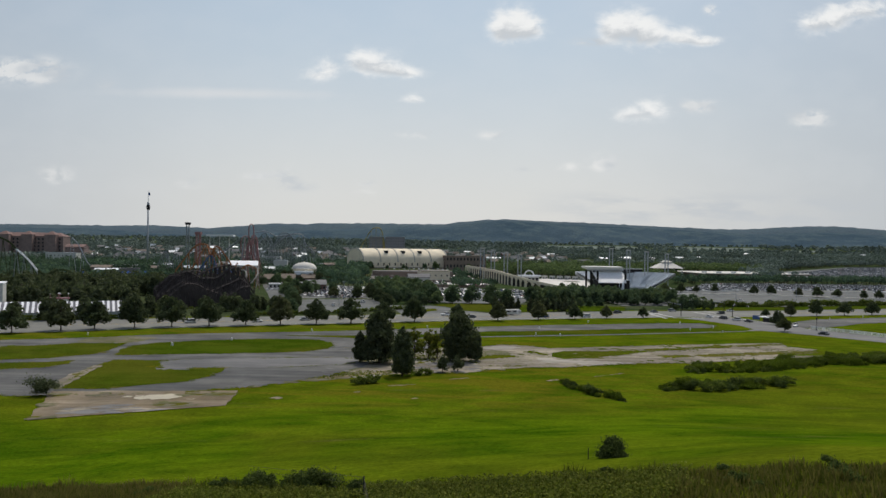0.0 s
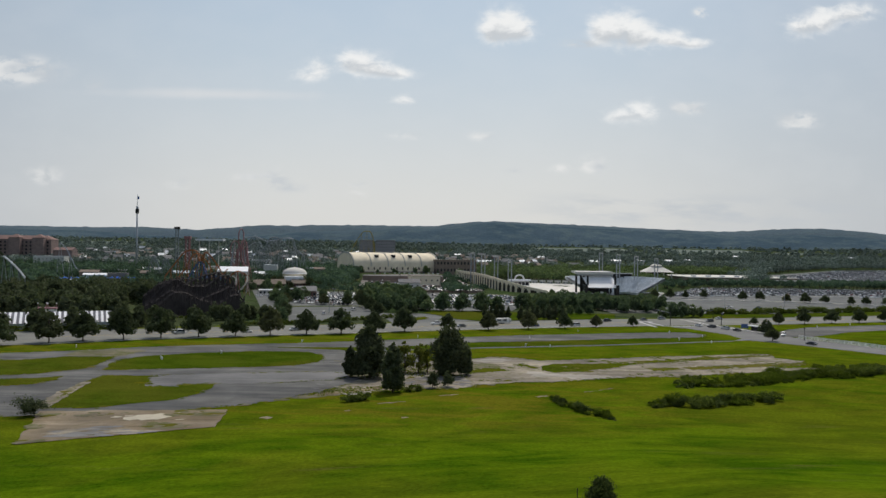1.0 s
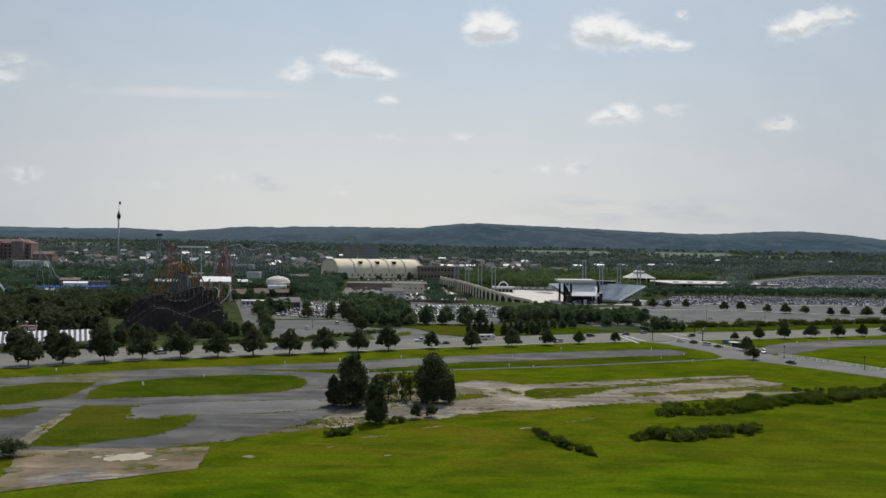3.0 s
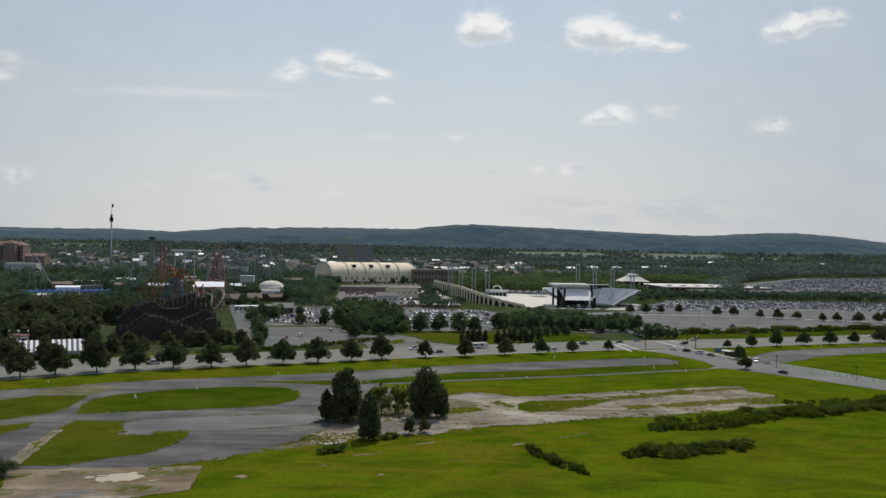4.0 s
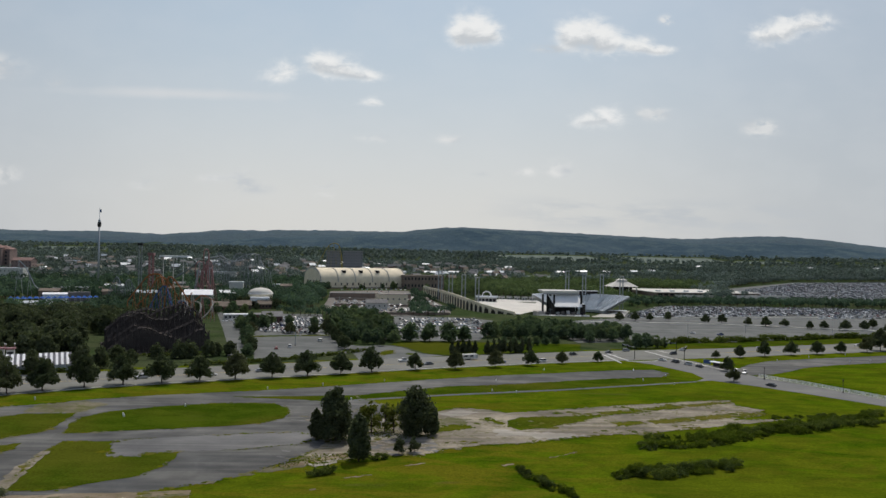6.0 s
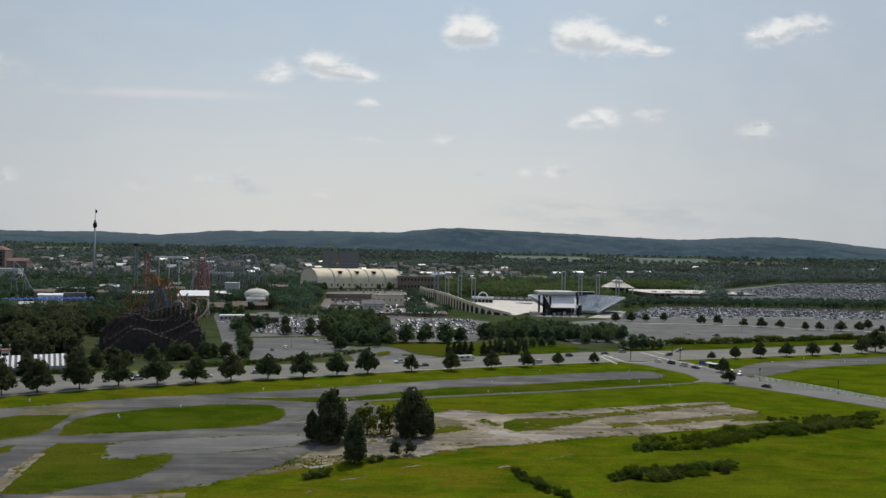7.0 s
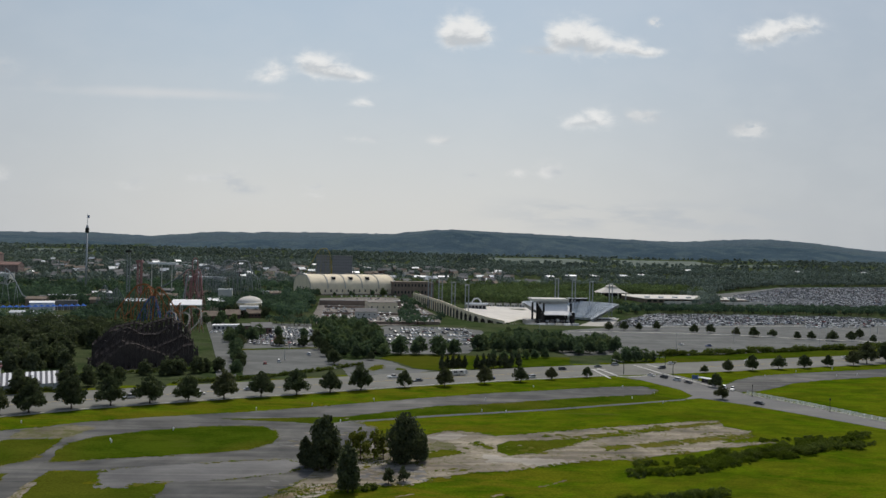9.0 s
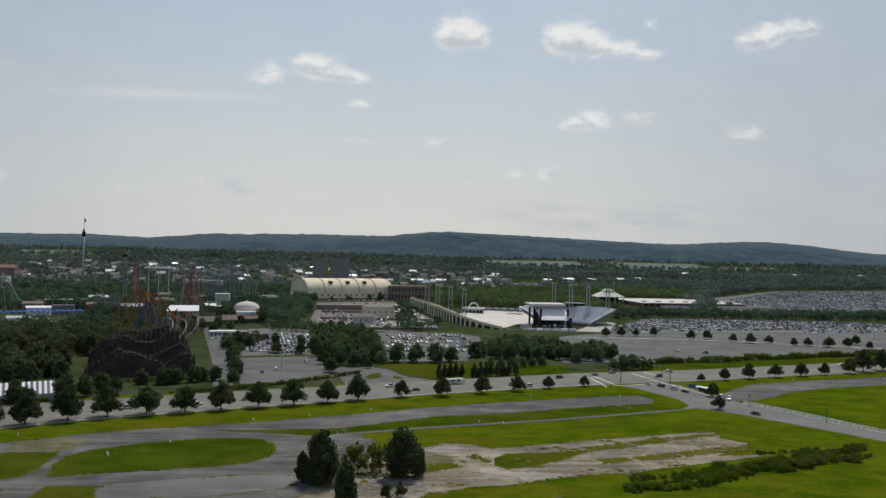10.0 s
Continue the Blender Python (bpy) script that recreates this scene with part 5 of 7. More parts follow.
block("red_building", -108, 556, 12, 9, 16, 5.5, M["brick"], M["roof_grey"], "red brick building with a flat roof", rows=1, cols=3)
block("red_house", -99, 552, 12, 14, 15, 5.0, M["brick"], M["roof_grey"], "red brick house with a grey gabled roof", "house", rows=1, cols=5, gable=3.2)
block("station_roof", -132, 575, 12, 24, 8, 3.6, M["siding"], M["tent"], "long white canopy building", rows=1, cols=8)
for x, y, w in ((-160, 650, 15), (-143, 672, 12), (-128, 690, 12)):
    block("brown_roof_building", x, y, 15, w, 12, 4, M["brick"], M["roof_brown"], "low building with a brown gabled roof", rows=1, cols=4, gable=4.0)
block("pale_shed", -215, 740, 10, 16, 10, 5, M["siding"], M["tent_side"], "low pale-roofed shed among trees", rows=0)
for k, (x, y, w, h) in enumerate(((-297, 612, 14, 5), (-280, 616, 12, 6), (-268, 606, 13, 5), (-310, 640, 18, 5), (-262, 560, 16, 5))):
    block("park_building", x, y, 12, w, 9, h, M["siding"], M["roof_metal" if k % 2 else "roof_grey"], "pale low park building among trees", rows=1, cols=5, gable=1.6 if k % 2 else 0)


def domed_hall():
    root = thing("domed_hall", -130.6, 715, 10, "round pale hall with a shallow dome", "building", z=1)
    r, V, F = 11.3, [], []
    rings = 7
    for i in range(rings + 1):
        a = math.pi / 2 * i / rings
        for j in range(24):
            w = 2 * math.pi * j / 24
            V.append((r * math.cos(a) * math.cos(w), r * math.cos(a) * math.sin(w), 12.5 + 5.6 * math.sin(a)))
    for i in range(rings):
        for j in range(24):
            k = (j + 1) % 24
            F.append((i * 24 + j, i * 24 + k, (i + 1) * 24 + k, (i + 1) * 24 + j))
    part("dome", (V, F), M["pale_concrete"], root, "pale dome", smooth=True)
    V = [(rr * math.cos(2 * math.pi * j / 24), rr * math.sin(2 * math.pi * j / 24), z) for rr, z in ((r - 0.4, -3), (r - 0.4, 12.6)) for j in range(24)]
    part("drum_wall", (V, [(j, (j + 1) % 24, 24 + (j + 1) % 24, 24 + j) for j in range(24)]), M["cream"], root)
    part("cornice", tube_arrays([(r * math.cos(2 * math.pi * j / 24), r * math.sin(2 * math.pi * j / 24), 12.5) for j in range(25)], [0.35] * 25, 4), M["white"], root)
    part("porch_roof", box_arrays(-9, 8, -19, -9, 9.2, 10.0), M["tent"], root, "flat white porch roof")
    part("porch_fascia", box_arrays(-9, 8, -19.2, -19, 6.8, 9.9), M["tent"], root)
    for x in (-8.4, -3, 2, 7.4):
        part("porch_post", box_arrays(x - 0.2, x + 0.2, -18.6, -18.2, -2, 9.2), M["white"], root)
    part("finial", box_arrays(-0.6, 0.6, -0.6, 0.6, 18, 19), M["cream"], root)


domed_hall()


# ---- stadium: arcade wall, light masts, stands, stage ----
def arcade():
    root = tagged(new("stadium_arcade"), "curved cream stadium wall with open arches", "stadium wall")
    line = [(29, 950), (37, 905), (46, 860), (56, 806), (66, 762), (78, 728), (92, 706), (106, 696)]
    tops = [13.5, 13.2, 12.8, 12, 9.5, 6.5, 3.5, 1.2]
    seg = [math.dist(a, b) for a, b in zip(line, line[1:])]
    total = sum(seg)
    s_at = np.concatenate([[0], np.cumsum(seg)])
    n = 27
    pts = []
    for k in range(n + 1):
        s = total * k / n
        p, d = along(line, min(s, total - 0.01))
        pts.append((p, float(np.interp(s, s_at, tops))))
    for k in range(n + 1):
        (x, y), t = pts[k]
        d = along(line, min(total * k / n, total - 0.01))[1]
        g0 = ground_at(x, y) - 2
        part("pier", beam_arrays((x - d[0] * 1.35, y - d[1] * 1.35, (g0 + t - 1.2) / 2), (x + d[0] * 1.35, y + d[1] * 1.35, (g0 + t - 1.2) / 2), 0.7, t - 1.2 - g0), M["cream"], root)
    for k in range(n):
        (a, ta), (b, tb) = pts[k], pts[k + 1]
        part("parapet", beam_arrays((a[0], a[1], ta - 0.9), (b[0], b[1], tb - 0.9), 0.9, 2.4), M["cream"], root)
        m = (np.array(a) + np.array(b)) / 2
        low = min(ta, tb) - 2.2
        if low - ground_at(*m) > 3:
            for side, w in ((a, 0.3), (b, 0.7)):
                q = np.array(a) * (1 - w) + np.array(b) * w
                part("arch", beam_arrays((side[0], side[1], low - 1.6), (q[0], q[1], low), 0.7, 0.7), M["cream"], root)
        # near-black sheet put behind the arches for the shade in them
        part("arch_shade", beam_arrays((a[0] + 5, a[1] + 2, (ta - 7) / 2 - 2), (b[0] + 5, b[1] + 2, (tb - 7) / 2 - 2), 0.5, max(2.0, ta + 5)), M["dark"], root, "near-black sheet for the shade behind the arches")
    return root


arcade()


def light_mast(x, y, base, top):
    root = thing("stadium_light_mast", x, y, 20, "twin-legged grey stadium light mast", "light mast", "stadium light masts", z=base)
    h = top - base
    for s in (-2.1, 2.1):
        part("leg", box_arrays(s - 0.45, s + 0.45, -0.45, 0.45, -4, h), M["steel_grey"], root)
    for k in range(4):
        part("rung", box_arrays(-1.7, 1.7, -0.2, 0.2, h * (0.2 + 0.22 * k), h * (0.2 + 0.22 * k) + 0.4), M["steel_grey"], root)
    part("lamp_frame", box_arrays(-3.0, 3.0, -0.5, 0.5, h, h + 0.5), M["steel_grey"], root)
    for k in range(4):
        part("floodlight", box_arrays(-2.5 + 1.4 * k, -1.7 + 1.4 * k, -0.9, 0.1, h + 0.5, h + 1.4), M["siding"], root)


for x, y, b, t in ((45, 862, 1, 34.5), (56.8, 858, -1, 32.5), (71, 852, -4, 30.4), (86.3, 850, -6, 27.8), (195.6, 880, -6, 36.2), (215.8, 880, -7, 34.5), (236.8, 880, -6, 33), (260.4, 880, -5, 30.7)):
    light_mast(x, y, b, t)

patch("stadium_field", [(88, 915), (100, 945), (133, 959), (180, 955), (186, 920), (165, 862), (150, 866), (128, 815), (105, 790), (92, 830)], 0.25, M["pale_concrete"], "pale covered stadium field", "stadium field", seed=61, wobble=0.2)
patch("stadium_apron", [(92, 712), (120, 705), (160, 735), (205, 760), (240, 800), (262, 850), (240, 870), (200, 800), (150, 790), (105, 788)], 0.2, M["concrete"], "pale paved apron round the stage", "paving", seed=62)


def weld(V, F):
    """Join corners that lie at one place."""
    seen, out, to = {}, [], []
    for v in V:
        key = tuple(round(c, 3) for c in v)
        if key not in seen:
            seen[key] = len(out)
            out.append(v)
        to.append(seen[key])
    return out, [tuple(to[i] for i in f) for f in F]


def stand_bowl():
    root = thing("grandstand", 203, 843, 0, "grey curved stadium grandstand with stepped seating", "grandstand", z=-9)
    rows = 20
    for blk in range(8):
        a0, a1 = radians(-8 + 24.5 * blk), radians(-8 + 24.5 * (blk + 1) - 1.0)
        V, F = [], []
        for k in range(rows):
            r0, r1 = 25 + 1.485 * k, 26.485 + 1.485 * k
            z0, z1 = 1.5 + 0.88 * k, 2.38 + 0.88 * k
            o = len(V)
            steps = 6
            for j in range(steps + 1):
                a = a0 + (a1 - a0) * j / steps
                c, s = math.cos(a), math.sin(a)
                V += [(r0 * c, r0 * s, z0), (r0 * c, r0 * s, z1), (r1 * c, r1 * s, z1), (r1 * c, r1 * s, z0 - 2)]
            for j in range(steps):
                i = o + 4 * j
                F += [(i, i + 4, i + 5, i + 1), (i + 1, i + 5, i + 6, i + 2), (i + 2, i + 6, i + 7, i + 3)]
        part("seating_block", weld(V, F), M["bleacher"], root, "pale blue-grey bleacher seating")
    part("press_box", box_arrays(10, 32, 48, 53, 17, 22), M["dark"], root, "dark glazed press box")
    part("press_box_roof", box_arrays(9, 33, 47, 54, 22, 22.6), M["roof_metal"], root)


stand_bowl()


def stage():
    root = thing("concert_stage", 146, 792, 4, "concert stage with a pale roof and sloping canopy", "stage", z=-9)
    part("upper_roof", loft([[(x, 3, 23.6), (x, 24, 25.0), (x, 24, 26.6), (x, 3, 26.0)] for x in (5, 45)]), M["siding"], root, "pale flat upper roof")
    part("roof_truss", box_arrays(6, 44, 4, 5, 22.2, 23.6), M["steel_grey"], root)
    V = [(12, 7, 21.8), (44, 7, 21.8), (48, -8, 10.2), (15.5, -8, 10.2), (12, 7, 21.2), (44, 7, 21.2), (48, -8, 9.6), (15.5, -8, 9.6)]
    part("canopy", (V, [(0, 3, 2, 1), (4, 5, 6, 7), (0, 1, 5, 4), (1, 2, 6, 5), (2, 3, 7, 6), (3, 0, 4, 7)]), M["white"], root, "pale sloping front canopy")
    # added panel: the dim stage interior as a near-black surface
    part("stage_shade", box_arrays(14, 46, 20, 21, 0, 24.6), M["dark"], root, "near-black panel for the shade inside the stage")
    part("fascia", box_arrays(12, 46, 6.6, 7.4, 21.9, 23.6), M["roof_metal"], root)
    for x, y in ((7, 10), (14, 6), (15.5, -4), (45, -4), (44, 8)):
        part("tower_leg", box_arrays(x - 0.9, x + 0.9, y - 0.9, y + 0.9, -1, 22), M["dark"], root, "black scaffold tower")
    part("platform", box_arrays(10, 48, -8, 20, -1, 2.4), M["dark"], root, "black stage platform")
    for k in range(5):
        part("equipment_case", box_arrays(18 + 5.6 * k, 21 + 5.6 * k, -6 + (k % 2), -3.6 + (k % 2), 2.4, 4.2 + 0.7 * (k % 3)), M[("roof_metal", "grey_brick")[k % 2]], root)
    for x in (13, 46.5):
        part("speaker_tower", box_arrays(x - 1.4, x + 1.4, -9.5, -6.8, -1, 12.5), M["dark"], root, "black speaker tower")
    part("loading_dock", box_arrays(8, 50, -14, -12.4, -1, 0.6), M["concrete"], root)
    for k in range(6):
        part("service_trailer", box_arrays(-2 + 9 * k, 4.5 + 9 * k, -19, -16.4, -1, 2.2), M[("siding", "tent", "roof_metal")[k % 3]], root, "pale service trailer")
    part("side_stage", box_arrays(-2, 6, -4, 16, -1, 4), M["concrete"], root)
    part("barrier", box_arrays(-6, 50, -12, -11.5, -1, 1.4), M["roof_metal"], root)


stage()
block("ticket_booth", 238, 850, 0, 22, 12, 2.5, M["brown_brick"], M["roof_metal"], "low building with a pale flat roof", rows=1, cols=6)
root = thing("arched_kiosk", 107, 935, 0, "small white kiosk with an arched top on a wide canopy", "kiosk", z=-8)
part("canopy", loft([[(x, -5, 9.5), (x, 5, 9.5), (x, 4, 11.2), (x, -4, 11.2)] for x in (-14, 14)]), M["tent"], root, "white canopy")
part("arch_top", tube_arrays([(-5.5 * math.cos(math.pi * k / 12), 0, 11.2 + 5.5 * math.sin(math.pi * k / 12)) for k in range(13)], [0.9] * 13, 6), M["white"], root, "white arch")
part("hall", box_arrays(-12, 12, -4, 4, 0, 9.5), M["siding"], root)
for k in range(5):
    part("opening", box_arrays(-11 + 4.6 * k, -7.6 + 4.6 * k, -4.15, -3.95, 3, 8), M["dark"], root)
for k in range(6):
    block("field_shed", 126 + 9.5 * k, 958 - 1.0 * k, 0, 7, 6, 5.5, M["siding"], M["roof_grey"], "small pale shed behind the stadium field", "shed", rows=1, cols=2, z=-4, win=(1.6, 1.8))


def pavilion():
    root = thing("pavilion", 340, 1150, 0, "pale pavilion with a tiered hip roof", "pavilion", z=0)
    part("roof", hip_arrays(-21, 21, -18, 18, 10, 7.5, 13), M["pale_concrete"], root, "pale hip roof")
    part("lantern", box_arrays(-7, 7, -6, 6, 17, 19.5), M["pale_concrete"], root)
    part("lantern_roof", hip_arrays(-7, 7, -6, 6, 19.5, 2.2, 4), M["pale_concrete"], root)
    for x in (-19, -7, 7, 19):
        for y in (-16, 16):
            part("post", box_arrays(x - 0.7, x + 0.7, y - 0.7, y + 0.7, -3, 10), M["siding"], root)
    part("core", box_arrays(-14, 14, -10, 10, -3, 9.8), M["dark"], root)
    root = thing("long_terrace_building", 372, 1085, 4, "long flat pale-roofed building", "building", z=0)
    part("wall", box_arrays(0, 160, 0, 120, -3, 4.2), M["brown_brick"], root)
    part("roof", box_arrays(-2, 162, -2, 122, 4.2, 5.0), M["pale_concrete"], root, "broad pale flat roof")
    for k in range(18):
        part("bay", box_arrays(4 + 9 * k, 10 + 9 * k, -0.3, 0.1, 0, 3.2), M["dark"], root)
    for k in range(7):
        part("roof_unit", box_arrays(10 + 22 * k, 16 + 22 * k, 20, 26, 5.0, 7.0), M["roof_metal"], root)
    root = thing("terrace_wall", 392, 1058, 9, "long low pale retaining wall", "wall", z=0)
    part("wall", box_arrays(0, 182, 0, 2, -2, 2.6), M["pale_concrete"], root)


pavilion()


# ---- amusement rides ----
def track_tube(points, r=0.35, sides=6):
    return tube_arrays(points, [r] * len(points), sides)


def observation_tower():
    root = thing("observation_tower", -392, 1004, 0, "slender grey observation tower with a dark cabin", "tower", z=0)
    part("shaft", tube_arrays([(0, 0, -2), (0, 0, 40), (0, 0, 87)], [1.35, 1.2, 1.0], 14), M["steel_grey"], root, "smooth grey steel shaft", smooth=True)
    V, F = tube_arrays([(0, 0, 80.5), (0, 0, 82), (0, 0, 86), (0, 0, 87)], [1.6, 2.3, 2.3, 1.8], 16)
    part("cabin", (V, F), M["dark"], root, "dark round cabin")
    part("head", tube_arrays([(0, 0, 87), (0, 0, 89), (0, 0, 90.5)], [1.6, 1.6, 0.9], 12), M["steel_grey"], root)
    part("mast", tube_arrays([(0, 0, 90), (0, 0, 106)], [0.4, 0.2], 6), M["white"], root)
    part("flag", box_arrays(0.2, 2.4, -0.05, 0.05, 99.5, 103.5), M["ride_blue"], root, "hanging flag")


observation_tower()


def drop_tower():
    root = thing("drop_tower", -287, 850, 0, "dark drop ride tower with a wide head", "tower ride", z=0)
    for x in (-1.4, 1.4):
        part("column", box_arrays(x - 0.45, x + 0.45, -0.6, 0.6, -2, 57), M["teal"], root, "grey-teal steel column")
    for k in range(14):
        part("brace", beam_arrays((-1.4, 0, 4 * k + 1), (1.4, 0, 4 * k + 4), 0.35), M["teal"], root)
    part("head", box_arrays(-2.6, 2.6, -2.4, 2.4, 57, 59.5), M["dark"], root, "dark square head")


drop_tower()


def red_tower():
    root = thing("launch_tower", -275, 850, 0, "red steel ride tower with a platform", "tower ride", z=0)
    for x in (-1.9, 1.9):
        for y in (-1.9, 1.9):
            part("column", box_arrays(x - 0.5, x + 0.5, y - 0.5, y + 0.5, -2, 46), M["ride_red"], root)
    for k in range(11):
        part("brace", beam_arrays((-1.9, -1.9, 4 * k + 1), (1.9, -1.9, 4 * k + 5), 0.32), M["ride_red"], root)
        part("brace", beam_arrays((1.9, -1.9, 4 * k + 1), (-1.9, -1.9, 4 * k + 5), 0.32), M["siding"], root)
    part("platform", box_arrays(-3.2, 3.2, -3, 3, 46, 49), M["ride_red"], root, "red top housing")
    part("pale_roof", box_arrays(7, 38, 4, 14, 44.5, 46.5), M["tent"], root, "long white roof")
    for x in (10, 21, 32):
        part("roof_post", box_arrays(x - 0.4, x + 0.4, 9, 10, -2, 44.5), M["siding"], root)


red_tower()


def spike_coaster():
    root = thing("spike_coaster", -178, 700, 0, "red and pink steel coaster with tall leaning legs", "roller coaster", z=0)
    rr = np.random.RandomState(5)
    for k in range(22):
        x = -9 + 18 * rr.rand()
        y = rr.uniform(-9, 9)
        h = rr.uniform(36, 56) * (1 - abs(x) / 30)
        part("leg", beam_arrays((x * 1.25, y * 1.3, -2), (x * 0.7, y * 0.5, h), 0.55), M[("ride_red", "ride_red", "steel_grey", "pink")[k % 4]], root)
    for cx, cz, rx, rz, ph in ((0.5, 42, 2.0, 12, 0.0), (-4, 30, 4.5, 13, 0.7), (4.5, 28, 3.5, 16, 1.9), (0, 20, 7.5, 9, 2.6)):
        loop = [(cx + rx * math.sin(a), 3 * math.sin(2 * a + ph), cz + rz * math.cos(a + ph * 0.3)) for a in np.linspace(0, 2 * math.pi, 33)]
        for off in (-0.6, 0.6):
            part("track", track_tube([(x, y + off, z) for x, y, z in loop], 0.38), M["ride_red"], root, "red twisted track")
    part("track", track_tube([(-6, 0, 43), (-14, 6, 37), (-24, 12, 31), (-36, 20, 25)], 0.6), M["teal"], root, "grey-teal track")
    part("track", track_tube([(4, 0, 46), (12, 4, 48), (22, 10, 43), (32, 14, 45)], 0.5), M["steel_grey"], root, "pale grey track")


spike_coaster()


def support_coaster(name, x, y, z, points, foot_gap, mat, label, width=1.0, legs=None):
    """A steel coaster: a pair of rails with ties over legs that stand on the ground."""
    root = thing(name, x, y, 0, label, "roller coaster", z=z)
    pts = [np.array(p, float) for p in points]
    fine = []
    for a, b, c, d in zip([pts[0]] + pts[:-2], pts[:-1], pts[1:], pts[2:] + [pts[-1]]):
        for s in np.linspace(0, 1, 7)[:-1]:
            fine.append(0.5 * ((2 * b) + (-a + c) * s + (2 * a - 5 * b + 4 * c - d) * s * s + (-a + 3 * b - 3 * c + d) * s ** 3))
    fine.append(pts[-1])
    for off in (-width / 2, width / 2):
        rail = []
        for k, p in enumerate(fine):
            d = fine[min(k + 1, len(fine) - 1)] - fine[max(0, k - 1)]
            n_ = np.array([-d[1], d[0], 0.0])
            n_ /= max(1e-6, np.linalg.norm(n_))
            rail.append(tuple(p + n_ * off))
        part("rail", track_tube(rail, 0.2 * max(width, 0.6), 5), mat, root)
    part("spine", track_tube([tuple(p - np.array([0, 0, 0.6])) for p in fine], 0.3 if width > 0.9 else 0.16, 5), mat, root)
    for k in range(0, len(fine), foot_gap):
        p = fine[k]
        for s in (-0.12, 0.12):
            part("leg", beam_arrays((p[0] + s * p[2], p[1] + 0.05 * p[2], -3), (p[0], p[1], p[2] - 0.6), 0.34), legs or mat, root)
    return root


support_coaster("steel_coaster", -192, 900, 0, [(-30, 0, 40), (-22, 4, 50), (-14, 0, 44), (-8, -5, 36), (-2, 0, 49), (6, 4, 50), (14, 0, 44), (26, 6, 30)], 2, M["teal"], "grey-blue steel coaster with many legs", 1.4)
support_coaster("steel_coaster", -205, 920, 0, [(-26, 0, 30), (-14, 6, 44), (-4, 8, 34), (6, 2, 42), (20, -4, 49), (34, 0, 49), (38, 0, 38), (48, 2, 28)], 2, M["steel_grey"], "pale grey steel coaster with many legs", 1.4)
support_coaster("orange_coaster", -181, 575, 0, [(-22, 0, 14), (-16, 4, 24), (-9, 6, 33), (0, 4, 34), (5, 0, 26), (10, -4, 33), (18, -5, 25), (24, 0, 14), (32, 3, 19), (40, 6, 15)], 4, M["orange"], "orange tubular coaster with rounded hills", 1.4)
support_coaster("orange_coaster", -183, 590, 0, [(-18, 0, 10), (-10, -3, 18), (-2, 0, 32), (6, 4, 26), (14, 6, 12), (22, 4, 20)], 4, M["orange"], "orange tubular coaster with rounded hills", 1.2)
support_coaster("blue_coaster", -176, 570, 0, [(-10, 0, 8), (-5, 3, 20), (0, 5, 26), (5, 2, 18), (9, -3, 8), (14, 0, 16), (20, 3, 8)], 3, M["ride_blue"], "blue tubular coaster between orange hills", 1.2)
support_coaster("yellow_coaster", -114, 1270, 0, [(-40, 0, 6), (-28, 0, 27), (-16, 0, 50), (-7, 2, 65), (1, 4, 69), (9, 6, 66), (13, 6, 52), (15, 8, 30), (16, 8, 8)], 6, M["yellow"], "tall yellow coaster hill behind the hall", 2.4)
support_coaster("pale_coaster", -278, 500, 0, [(-4, 0, 29), (1, 0, 25), (6, 0, 20), (10, 0, 15)], 6, M["tent"], "white coaster train on a steep drop", 1.6, M["teal"])
support_coaster("green_coaster", -278, 502, 0, [(-40, 0, 42), (-14, 0, 36), (-4, 0, 28), (6, 0, 19), (14, 0, 13), (24, 3, 16), (34, 6, 12), (46, 8, 9)], 3, M["parkland"], "dark green coaster track among trees", 1.4)
support_coaster("pale_coaster", -365, 760, 0, [(-8, 0, 40), (-3, 2, 34), (2, 3, 24), (7, 4, 14), (14, 6, 10)], 11, M["steel_grey"], "pale grey coaster drop among trees", 1.6)
support_coaster("small_ride", -246, 690, 0, [(-14, 0, 16), (-8, 2, 28), (-2, 0, 18), (4, -2, 26), (10, 0, 14)], 2, M["teal"], "small grey-green ride with thin legs", 1.0)
for dx, dz in ((-5.5, 0.0), (0.5, -1.5), (6.0, 1.0)):
    support_coaster("loop_coaster", -145.7 + dx, 545 + 2 * dx, 0, [(-6, 10, 17.1 + dz), (-1, 6, 17.6 + dz), (3, 1, 16.1 + dz), (4.5, -5, 12.1 + dz), (2.5, -10, 7.1 + dz), (-2.5, -13, 2.1 + dz)], 14, M["concrete"], "cream track twisting beside the timber coaster", 0.7, M["pink"])


